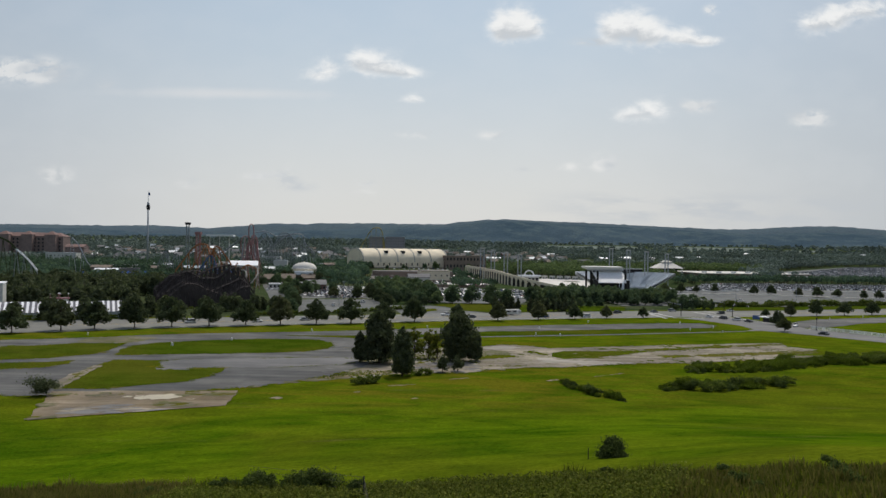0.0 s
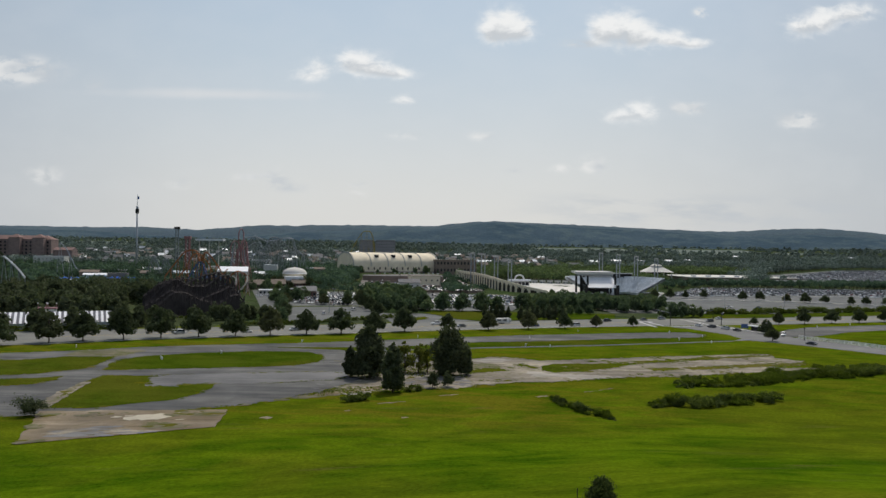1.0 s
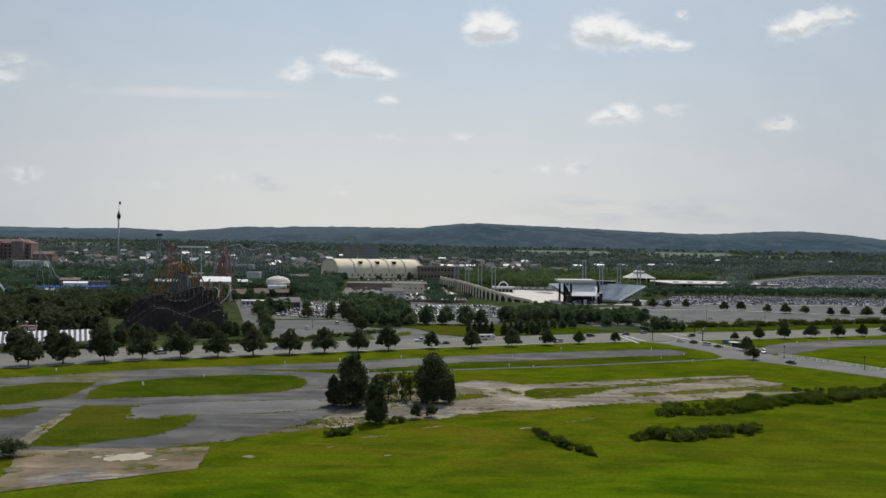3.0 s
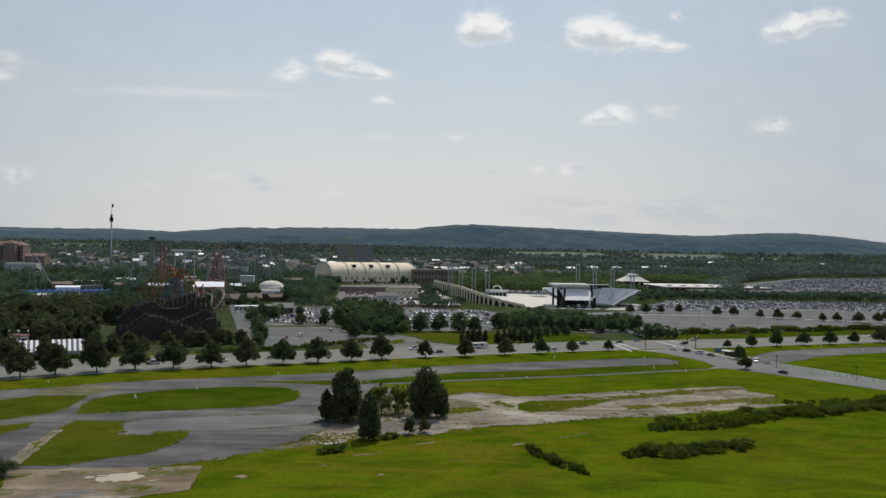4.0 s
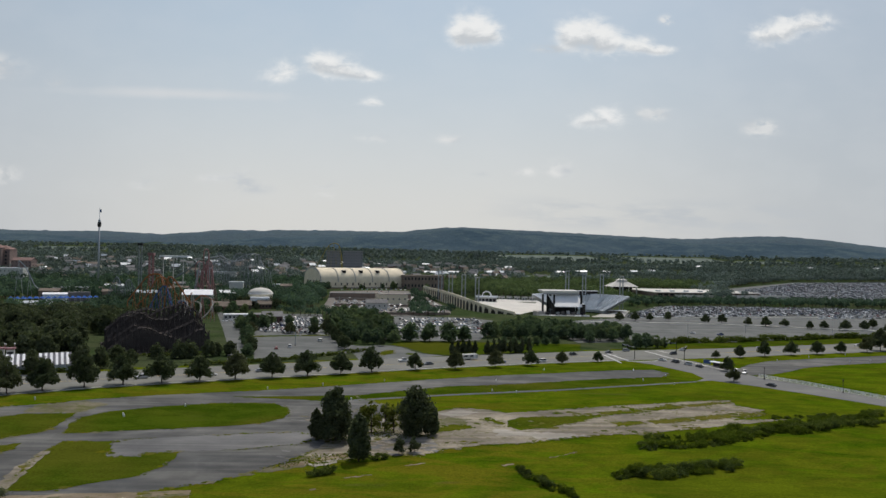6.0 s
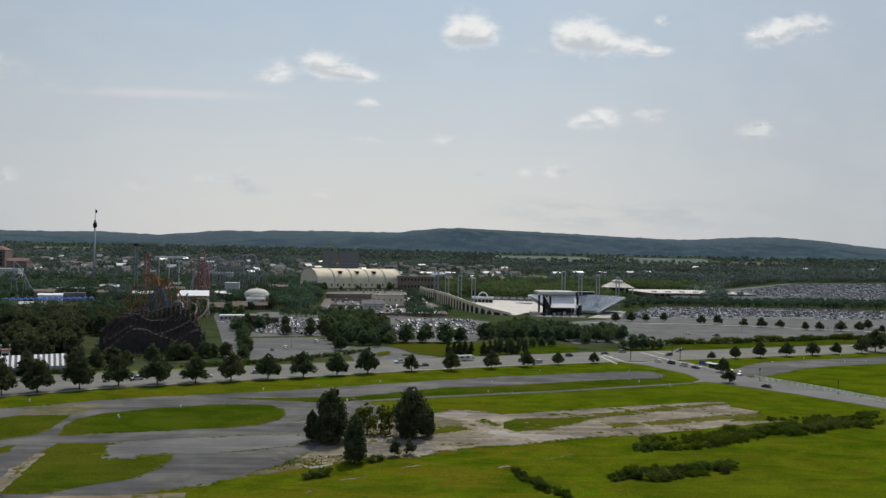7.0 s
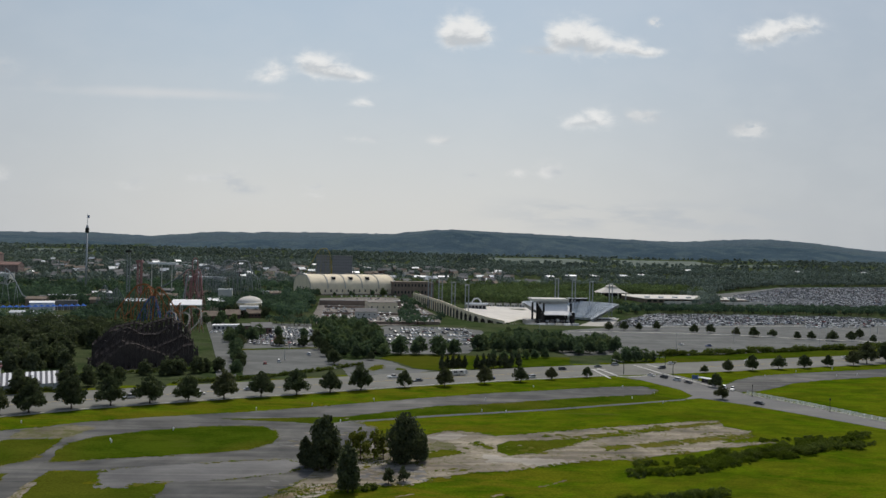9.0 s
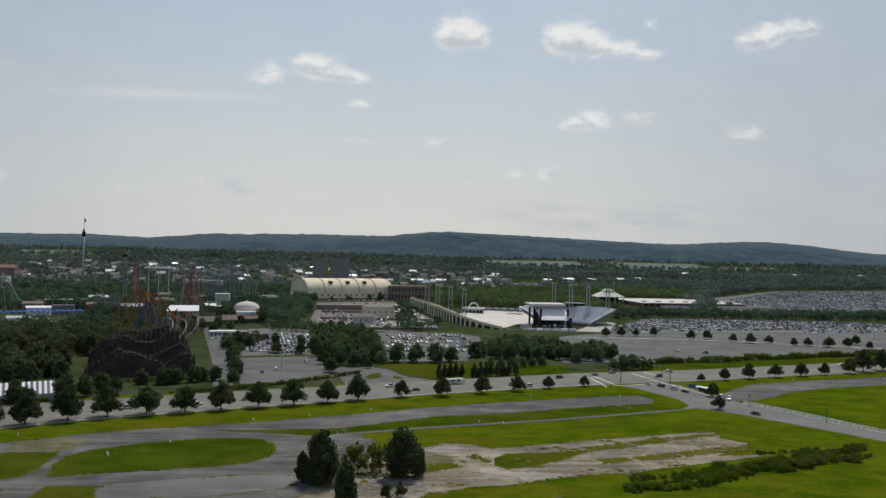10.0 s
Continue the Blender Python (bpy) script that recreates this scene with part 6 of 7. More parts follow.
def wooden_coaster():
    """Dark timber trestles: bents of posts, ledgers and cross braces under a banked track."""
    root = tagged(new("wooden_coaster"), "dark stained timber coaster with dense trestles", "roller coaster")
    u, v = np.array([math.cos(A25), math.sin(A25)]), np.array([-math.sin(A25), math.cos(A25)])
    o = np.array([-163.0, 372.0])
    rows = [(0, [(0, 6), (8, 14), (18, 20), (28, 20), (38, 13), (48, 9), (58, 18), (66, 21), (73, 10)]),
            (12, [(-4, 7), (8, 17), (18, 21), (30, 15), (42, 12), (52, 20), (62, 27), (72, 20)]),
            (26, [(2, 9), (14, 20), (26, 23), (36, 17), (46, 17), (58, 28), (66, 30), (74, 16)]),
            (42, [(2, 14), (14, 21), (28, 17), (40, 20), (52, 27), (62, 31), (70, 22)]),
            (60, [(6, 12), (20, 19), (34, 22), (48, 18), (60, 27), (70, 20)])]
    behind = []
    for depth, prof in rows:
        prof = [(22 + a * 0.68, b * 0.84 * (0.62 + 0.38 * math.sin(math.pi * min(1.0, max(0.0, (a + 6) / 84)))) * (1.0 if depth > 20 else 0.78)) for a, b in prof]
        s0, s1 = prof[0][0], prof[-1][0]
        px, pz = [p[0] for p in prof], [p[1] for p in prof]
        ss = np.arange(s0, s1 + 0.1, 2.5)
        tops = []
        for s in ss:
            t = (s - s0) / (s1 - s0)
            z = float(np.interp(s, px, pz)) + 0.6 * math.sin(s * 0.4)
            base = o + u * s + v * depth
            g0 = ground_at(*base)
            V, F = [], []
            pieces = []
            for w in (-2.6, 0, 2.6):
                q = base + v * w
                pieces.append(beam_arrays((q[0] + v[0] * w * 0.3, q[1] + v[1] * w * 0.3, g0 - 0.5), (q[0], q[1], z), 0.55))
            k = 3.5
            while k < z:
                a, b = base - v * 3.2, base + v * 3.2
                pieces.append(beam_arrays((a[0], a[1], g0 + k), (b[0], b[1], g0 + k), 0.5))
                pieces.append(beam_arrays((a[0], a[1], g0 + k - 3.5), (b[0], b[1], g0 + k), 0.42))
                k += 3.5
            if depth < 20:
                for q, piece in enumerate(pieces):
                    part("post" if q < 3 else ("cap_beam" if q % 2 else "cross_brace"), piece, M["timber"], root)
            else:
                behind += pieces
            tops.append((base, z))
        for lev in (0.2, 0.4, 0.6, 0.8):
            for (a, za), (b, zb) in zip(tops, tops[1:]):
                for w in (-2.8, 2.8):
                    pa, pb = a + v * w, b + v * w
                    if min(za, zb) * lev > 2:
                        part("ledger", beam_arrays((pa[0], pa[1], za * lev), (pb[0], pb[1], zb * lev), 0.4), M["timber"], root)
                pa, pb = a - v * 2.9, b - v * 2.9
                part("brace", beam_arrays((pa[0], pa[1], za * lev - 4), (pb[0], pb[1], zb * lev + 5), 0.42), M["timber"], root)
        for w in (-1.3, 1.3):
            part("track", tube_arrays([(a[0] + v[0] * w, a[1] + v[1] * w, z + 0.5) for a, z in tops], [0.25] * len(tops), 4), M["timber"], root)
        part("handrail", tube_arrays([(a[0] - v[0] * 2.6, a[1] - v[1] * 2.6, z + 1.6) for a, z in tops], [0.1] * len(tops), 4), M["timber"], root)
        part("walkway", tube_arrays([(a[0] - v[0] * 2.3, a[1] - v[1] * 2.3, z + 0.3) for a, z in tops], [0.3] * len(tops), 4), M["timber"], root)

    tagged(part("trestle", join(behind), M["timber"], root), "dense dark timber trestles", kind="stuff")


wooden_coaster()


# ---- tents and canopies ----
def marquee(x, y, turn, length, label):
    root = thing("marquee_tent", x, y, turn, label, "tent")
    bay = 1.02
    bays = int(length / bay)
    for k in range(bays):
        x0, x1 = bay * k, bay * (k + 1)
        V = [(x0, 0, 2.5), (x1, 0, 2.5), (x1, 7.5, 6.6), (x0, 7.5, 6.6), (x0, 15, 2.5), (x1, 15, 2.5)]
        part("roof_panel", (V + [(a, b, c - 0.12) for a, b, c in V], [(0, 1, 2, 3), (3, 2, 5, 4), (7, 6, 9, 8), (8, 9, 10, 11), (0, 6, 7, 1)]), M["tent" if k % 2 else "tent_grey"], root)
        if k % 3 == 0:
            part("side_panel", box_arrays(x0 + 0.05, x0 + bay * 3 - 0.05, 0.05, 0.15, 0, 2.45), M["tent_side"], root)
    for xx in (0.05, bays * bay - 0.2):
        V = [(xx, 0, 0), (xx, 15, 0), (xx, 15, 2.5), (xx, 7.5, 6.5), (xx, 0, 2.5)]
        part("end_panel", (V + [(a + 0.12, b, c) for a, b, c in V], [(0, 1, 2, 3, 4), (9, 8, 7, 6, 5), (0, 4, 9, 5), (1, 0, 5, 6)]), M["tent_side"], root, "white fabric end wall")
        part("doorway", box_arrays(xx - 0.06, xx + 0.2, 3.2, 6.4, 0, 2.8), M["dark"], root)


marquee(-186.2, 302.3, 25, 55, "long white marquee tent with narrow grey roof stripes")
for x in (-174.6, -170.2):
    root = thing("food_kiosk", x, 341, 20, "small white kiosk with a red-framed top", "kiosk", "kiosks behind the tent")
    part("cabin", box_arrays(-1.5, 1.5, -1.5, 1.5, 0, 6.4), M["siding"], root)
    part("counter_opening", box_arrays(-1.2, 1.2, -1.58, -1.45, 4.2, 5.4), M["dark"], root)
    part("top_frame", box_arrays(-1.9, 1.9, -1.9, 1.9, 6.4, 7.0), M["ride_red"], root)
    for a in (-1.7, 1.7):
        part("corner_post", box_arrays(a - 0.12, a + 0.12, -1.7, -1.5, 7.0, 8.6), M["ride_red"], root)
        part("lamp_globe", tube_arrays([(a, -1.6, 8.6), (a, -1.6, 8.9), (a, -1.6, 9.2)], [0.2, 0.32, 0.15], 8), M["white"], root)
block("white_building", -232, 316, 25, 42, 16, 14, M["siding"], M["tent"], "tall white windowless building edge", rows=0, z=0.5)
for k in range(15):
    s = k / 14
    x, y = -350 + 60 * s, 700 + 38 * s
    root = thing("blue_canopy", x, y, 20, "small blue pyramid canopy", "canopy", "row of blue canopies", z=3)
    part("canopy_roof", hip_arrays(-1.9, 1.9, -1.9, 1.9, 3.0, 1.8, 2.2), M["blue"], root)
    for a in (-1.8, 1.8):
        part("post", box_arrays(a - 0.1, a + 0.1, -1.9, -1.7, -3, 3.0), M["white"], root)
block("white_tent_hall", -332, 722, 20, 20, 10, 6, M["tent"], M["tent"], "white tent hall behind blue canopies", "tent", rows=0, gable=1.5, z=3)
root = thing("ride_station", -171, 600, 8, "white flat ride station roof on posts", "ride station", z=0)
V = [(0, 0, 18.0), (24, 0, 18.0), (23, 12, 21.5), (1, 12, 21.5)]
part("roof", (V + [(a, b, c - 0.5) for a, b, c in V], [(0, 1, 2, 3), (7, 6, 5, 4), (0, 4, 5, 1), (1, 5, 6, 2), (2, 6, 7, 3), (3, 7, 4, 0)]), M["tent"], root, "white sloping roof")
for a in (1, 8, 15, 23):
    for b in (0.8, 11):
        part("post", box_arrays(a - 0.3, a + 0.3, b - 0.3, b + 0.3, -1, 18), M["siding"], root)
block("pale_platform", -350, 800, 15, 26, 8, 10, M["grey_brick"], M["roof_metal"], "pale flat roofed ride platform", rows=0)
root = thing("hotel", -832, 1400, 3, "long red brick hotel with tiled roofs", "hotel", z=12)
part("main_wing", box_arrays(0, 126, 0, 30, 0, 36), M["hotel_brick"], root)
part("main_roof", hip_arrays(0, 126, 0, 30, 36, 7, 13), M["hotel_tile"], root, "dull red-brown tiled roof")
for x in (12, 54, 96):
    part("tower_wing", box_arrays(x, x + 20, -10, 10, 0, 39), M["hotel_brick"], root)
    part("tower_roof", hip_arrays(x, x + 20, -10, 10, 39, 6, 9), M["hotel_tile"], root)
for r in range(4):
    for c in range(16):
        part("window", box_arrays(4 + 7.6 * c, 7 + 7.6 * c, -0.2, 0.1, 9 + 6.6 * r, 12.6 + 6.6 * r), M["glass"], root)
block("hotel_wing", -690, 1380, 3, 34, 24, 20, M["hotel_brick"], M["hotel_tile"], "brick hotel wing with a low roof", rows=3, cols=6, z=9, gable=5)
block("school_building", -330, 1250, 5, 60, 20, 16, M["siding"], M["roof_metal"], "pale long building among the trees", rows=2, cols=10, z=2)
block("school_building", -620, 1180, 5, 46, 20, 18, M["siding"], M["roof_metal"], "pale long building among the trees", rows=2, cols=8, z=2)


# ---- roadside things ----
def fence_run(line, label):
    root = tagged(new("fence"), label, "fence")
    total = sum(math.dist(a, b) for a, b in zip(line, line[1:]))
    n = int(total / 3.0)
    tops = []
    for k in range(n + 1):
        p, d = along(line, min(total * k / n, total - 0.01))
        z = ground_at(*p)
        part("post", box_arrays(p[0] - 0.17, p[0] + 0.17, p[1] - 0.17, p[1] + 0.17, z - 0.2, z + 1.55), M["white"], root)
        tops.append((p[0], p[1], z))
    for a, b in zip(tops, tops[1:]):
        for h in (0.5, 0.95, 1.35):
            part("rail", beam_arrays((a[0], a[1], a[2] + h), (b[0], b[1], b[2] + h), 0.1, 0.22), M["white"], root)


FENCE = [(167.5, 343), (174, 331.5), (180.6, 320.5), (186.5, 307.5), (193.2, 292.6), (205, 272), (218, 252)]
fence_run(FENCE, "white three-rail fence along the side road")
ribbon("kerb", [(a - 1.3, b - 0.6) for a, b in FENCE], 0.7, 0.15, M["pale_concrete"], "pale concrete kerb below the fence", "kerb", z_top=0.3)
ribbon("median_kerb", [(149, 400), (153, 384), (158, 366), (161, 356)], 1.0, 0.15, M["pale_concrete"], "pale concrete median kerb", "kerb", z_top=0.3)


def street_lamp(x, y, h, label):
    root = thing("street_lamp", x, y, 0, label, "street lamp", "street lamps")
    part("pole", tube_arrays([(0, 0, -0.2), (0, 0, h)], [0.13, 0.08], 8), M["dark"], root)
    part("base", tube_arrays([(0, 0, -0.1), (0, 0, 0.9)], [0.26, 0.18], 8), M["dark"], root)
    part("lantern", tube_arrays([(0, 0, h), (0, 0, h + 0.3), (0, 0, h + 0.75), (0, 0, h + 0.95)], [0.14, 0.28, 0.28, 0.08], 8), M["dark"], root)


for x, y in ((166.4, 336), (184.2, 304), (200, 275)):
    street_lamp(x, y, 4.8, "dark post-top street lamp beside the fence")


def tall_lamp(x, y, h):
    root = thing("light_pole", x, y, 0, "tall thin car park light pole", "light pole", "car park light poles")
    part("pole", tube_arrays([(0, 0, -0.2), (0, 0, h)], [0.18, 0.1], 6), M["steel_grey"], root)
    part("foot", box_arrays(-0.4, 0.4, -0.4, 0.4, -0.2, 0.8), M["concrete"], root)
    part("lamp_arm", box_arrays(-1.2, 1.2, -0.12, 0.12, h, h + 0.25), M["steel_grey"], root)


for x, y, h in ((196, 505, 13), (-58, 425, 11), (-62, 476, 11), (440, 655, 13), (330, 560, 12), (350, 585, 12), (262, 560, 12), (410, 620, 12), (120, 600, 12), (140, 520, 12)):
    tall_lamp(x, y, h)


def signal_pole(x, y, turn, arm):
    root = thing("traffic_signal", x, y, turn, "dark traffic signal pole with a long arm", "traffic signal", "traffic signals")
    part("pole", tube_arrays([(0, 0, -0.2), (0, 0, 7.5)], [0.2, 0.15], 8), M["dark"], root)
    part("arm", beam_arrays((0, 0, 6.2), (arm, 0, 7.0), 0.18), M["steel_grey"], root)
    for k in (0.55, 0.95):
        head = part("signal_head", box_arrays(arm * k - 0.25, arm * k + 0.25, -0.2, 0.2, 5.6, 6.8), M["dark"], root)
        for j, mm in enumerate(("ride_red", "yellow", "teal")):
            part("lens", tube_arrays([(arm * k, -0.26, 6.55 - 0.36 * j), (arm * k, -0.2, 6.55 - 0.36 * j)], [0.13, 0.13], 8), M[mm], head)


signal_pole(126, 399, 120, 9)
signal_pole(158, 424, 215, 10)
signal_pole(152, 396, 60, 7)
MARKERS = [(-92.6 * 0.915, 238.5), (-85.8, 240.6), (-71, 256), (-50, 291), (-30, 301), (-6, 313), (45.8, 292.5), (41, 318), (36.5, 294), (68, 352), (107, 326), (112, 356), (122, 340), (118, 318), (205, 400), (232, 417), (262, 431), (290, 422), (247, 402), (262, 407), (-123, 263), (-17, 272)]
for k, (x, y) in enumerate(MARKERS):
    root = thing("marker_post", x, y, 0, "short white marker post in the grass", "marker post", "white marker posts")
    part("post", tube_arrays([(0, 0, -0.2), (0, 0, 0.75)], [0.2, 0.19], 8), M["white"], root)
    part("cap", tube_arrays([(0, 0, 0.75), (0, 0, 0.85), (0, 0, 0.95)], [0.25, 0.25, 0.1], 8), M["white"], root)
root = thing("bus_sign", 157.4, 379, -25, "blue rectangular sign board beside a shelter", "sign")
part("board", box_arrays(-1.7, 1.7, -0.08, 0.08, 1.0, 3.0), M["ride_blue"], root, "plain blue sign board")
for a in (-1.5, 1.5):
    part("post", box_arrays(a - 0.08, a + 0.08, 0.1, 0.25, -0.2, 3.0), M["dark"], root)
root = thing("bus_shelter", 160.2, 370.5, -62, "low shelter with a pale flat roof", "shelter")
part("roof", box_arrays(-5, 5, -1.6, 1.6, 2.6, 2.9), M["tent"], root, "pale flat roof")
for a in (-4.6, 0, 4.6):
    part("post", box_arrays(a - 0.1, a + 0.1, 1.2, 1.4, -0.2, 2.6), M["dark"], root)
part("back_panel", box_arrays(-4.8, 4.8, 1.4, 1.5, 0.2, 2.3), M["glass"], root)

# ---- cars on the road and in the near car parks ----
ROAD_CARS = [(2, 371, 25, "pickup", "pale pickup truck on the main road"), (14, 362, 205, "sedan", "car on the main road"), (72, 379, 205, "suv", "car on the main road"), (118, 421, 25, "sedan", "car on the main road"),
             (131, 431, 25, "suv", "car waiting at the crossing"), (139, 393, 115, "sedan", "dark car waiting at the crossing"), (143.5, 386.5, 115, "suv", "car waiting at the crossing"), (147.5, 379, 113, "suv", "pale car waiting at the crossing"),
             (150.5, 371.5, 112, "sedan", "pale car waiting at the crossing"), (165, 353, 60, "pickup", "dark pickup parked at the side road"), (163, 358, 70, "suv", "dark car at the side road"), (160.5, 318, 118, "sedan", "blue car on the side road"), (168, 441, 22, "sedan", "dark car at the crossing"),
             (155, 421, 202, "suv", "dark car at the crossing"), (224, 459, 22, "sedan", "white car on the main road"), (-103, 309, 205, "suv", "car on the main road"), (-60, 331, 25, "sedan", "car on the main road"), (-78, 319, 25, "sedan", "car on the main road"),
             (300, 480, 202, "sedan", "car on the main road"), (50, 372, 205, "pickup", "pickup truck on the main road"), (95, 409, 25, "suv", "car on the main road"),
             (-60, 417, 100, "suv", "dark car in the empty car park"), (-66, 409, 100, "sedan", "dark car in the empty car park"), (-47, 448, 110, "suv", "dark car parked at a kerb"), (232, 536, 20, "pickup", "truck parked in the wide car park"), (215, 545, 110, "sedan", "car in the wide car park")]
for x, y, a, k, lab in ROAD_CARS:
    car(x, y, a, k, lab, "cars on the road", True)
root = thing("travel_trailer", 35, 383, 22, "pale travel trailer parked beside the road", "trailer")
part("body", loft([[(x, -1.2, 0.7), (x, 1.2, 0.7), (x, 1.25, 2.6 + h), (x, 0.9, 3.0 + h), (x, -0.9, 3.0 + h), (x, -1.25, 2.6 + h)] for x, h in ((-5.2, -0.3), (-4.8, 0), (4.2, 0), (5.0, -0.6))]), M["siding"], root, "cream trailer body")
part("window", box_arrays(-3, -1, -1.3, 1.3, 1.7, 2.4), M["glass"], root)
part("window", box_arrays(0.5, 2.2, -1.3, 1.3, 1.7, 2.4), M["glass"], root)
part("door", box_arrays(2.7, 3.5, -1.29, 1.29, 0.8, 2.6), M["white"], root)
for s in (-1.1, 1.1):
    part("wheel", wheel_arrays(-0.6, s), M["tyre"], root)
    part("wheel", wheel_arrays(0.4, s), M["tyre"], root)

LOT_A = [(-91, 490), (-53, 488), (-60, 600), (-104, 600)]
near_spots = car_rows(LOT_A, 100, 7.5, 2.8, 0.82, 3, [quad(-114, -80, 543, 580)])
MID = [(2, 484), (45, 484), (64, 560), (64, 618), (6, 634), (-4, 590)]
near_spots = list(near_spots) + list(car_rows(MID, 100, 19.0, 2.9, 0.5, 4))
near_spots = sorted(near_spots, key=lambda p: p[1])
rr = np.random.RandomState(9)
for x, y in near_spots[:120]:
    car(x, y, (100 if x < -20 else 115) + (180 if rr.rand() < 0.5 else 0), ("sedan", "suv", "sedan", "suv", "pickup")[rr.randint(5)], "parked car in a full row", "cars in the car park")
far_cars("parked_cars", near_spots[120:], "rows of parked cars in mixed colours", 115, 12)
far_cars("parked_cars", car_rows([(-56, 656), (-12, 650), (40, 690), (42, 742), (36, 830), (26, 895), (6, 930), (-70, 905), (-68, 760)], 102, 13, 2.9, 0.34, 5, [quad(-26, 12, 786, 834), quad(-80, -18, 858, 880), quad(-34, -8, 710, 732)]), "rows of parked cars below the hall", 102, 13)
for y0, y1, xa, xb in ((648, 668, -56, 44), (752, 760, -66, 44), (838, 846, -72, 36)):
    ribbon("retaining_wall", [(xa, y0), (xb, y1)], 0.8, 0.2, M["brown_brick"], "low brown retaining wall between car park terraces", "wall", z_top=2.2)
far_cars("parked_cars", car_rows([(-130, 560), (-100, 610), (-66, 590), (-64, 540), (-80, 535), (-110, 538)], 100, 8, 2.9, 0.55, 5), "parked cars behind the red building", 100, 23)
EAST = [(236, 704), (330, 716), (420, 738), (520, 778), (585, 815), (530, 850), (400, 856), (300, 852), (250, 812), (230, 760)]
far_cars("parked_cars", car_rows(EAST, 108, 11, 2.8, 0.72, 6), "dense rows of parked cars in mixed colours", 108, 14)
far_cars("parked_cars", car_rows([(400, 700), (480, 720), (560, 770), (520, 778), (420, 738)], 20, 14, 2.9, 0.5, 7), "scattered parked cars at the edge of the lot", 20, 15)
far_cars("parked_cars", car_rows([(520, 1030), (720, 1030), (1080, 1110), (1360, 1620), (1150, 1660), (840, 1560), (600, 1290)], 106, 13, 3.1, 0.66, 8), "distant car park packed with cars", 106, 16)
far_cars("parked_cars", [(-72 + 6 * k, 935 + 2.2 * k) for k in range(14)] + [(360 + 5 * k, 1190 + k) for k in range(36)], "line of parked cars", 100, 17)

# shops, stalls and ride sheds among the park trees
r_s = np.random.RandomState(61)
for x, y in scatter([(-350, 740), (-250, 700), (-170, 760), (-110, 860), (-140, 940), (-340, 940), (-370, 820)], 44, 62, [quad(-165, -110, 690, 735)])[:46]:
    w = r_s.uniform(8, 20)
    block("park_stall", x, y, r_s.uniform(0, 30), w, r_s.uniform(7, 11), r_s.uniform(7, 11), M[("siding", "cream", "brown_brick", "grey_brick")[r_s.randint(4)]], M[("roof_metal", "roof_brown", "roof_grey", "roof_brown", "roof_grey")[r_s.randint(5)]],
          "small pale park building showing among the trees", rows=1, cols=3, gable=2.2 if r_s.rand() < 0.6 else 0.0, side=False)

# ---- woods, park trees and the town ----
SPACE = [[(-155, 372), (-80, 405), (-108, 478), (-182, 446)], [(-99, 386), (-88, 396), (-28, 415), (2, 400), (8, 430), (-44, 470), (-55, 535), (-100, 560), (-140, 560)], [(-16, 462), (5, 462), (40, 466), (72, 560), (78, 625), (60, 645), (-10, 650), (-20, 600)],
         [(-80, 600), (45, 690), (52, 925), (-85, 900)], [(-104, 940), (10, 990), (-20, 1060), (-135, 1010)]]
PARKS = {"front": [(-255, 300), (-186, 352), (-145, 360), (-150, 385), (-160, 470), (-150, 480), (-150, 540), (-280, 560), (-300, 480)],
         "belt": [(54, 488), (84, 478), (118, 474), (150, 486), (160, 504), (140, 540), (112, 566), (84, 560), (72, 520)],
         "lots": [(-27, 438), (-14, 436), (0, 448), (-3, 480), (-6, 552), (-22, 625), (-56, 640), (-48, 560), (-38, 500)],
         "back": [(-420, 560), (-260, 575), (-100, 700), (-80, 640), (-82, 900), (-110, 940), (-300, 960), (-440, 800)]}
rng = np.random.RandomState(21)
RIDES = [quad(-215, -140, 545, 612), quad(-170, -85, 540, 610), quad(-165, -110, 640, 735), quad(-200, -168, 685, 730), quad(-330, -250, 595, 660), quad(-375, -265, 640, 760)]
front_spots = np.array(sorted(scatter(PARKS["front"], 11.5, 31, SPACE + [quad(-245, -135, 300, 352)]).tolist(), key=lambda p: p[1]))
plant(DARK, front_spots[:110], "broad park tree with cloud shade in its leaf colour", "park trees", rng, 0.75, 1.2, "park_tree")
FRONT_REST = front_spots[110:]
plant(DARK, [(-184, 299, .8), (-172, 304, .72), (-160, 309.5, .95), (-149, 316, .8), (-145, 318, .6), (-133, 325, .95), (-128.5, 333, .8), (-140, 700, 1.0), (-119, 700, 1.0), (-145, 692, .9), (-113, 694, .9), (-128, 684, .5), (-126, 345, .8), (-121, 349, .6), (-115, 366, .7), (-105, 366, .8), (-101, 369, .85), (-93, 374, .75), (-90, 378, .6), (-133, 366, .5), (-84, 380, .7), (-196, 322, .6)], "dense dark tree in front of the tents", "park trees", rng, name="park_tree")
plant(PARK, scatter(PARKS["belt"], 9.5, 32), "broad dark tree in a belt behind the lawn", "park trees", rng, 0.65, 0.95, "park_tree")
plant(PARK, scatter(PARKS["lots"], 9.0, 33), "broad green tree between the car parks", "park trees", rng, 0.6, 1.0, "park_tree")
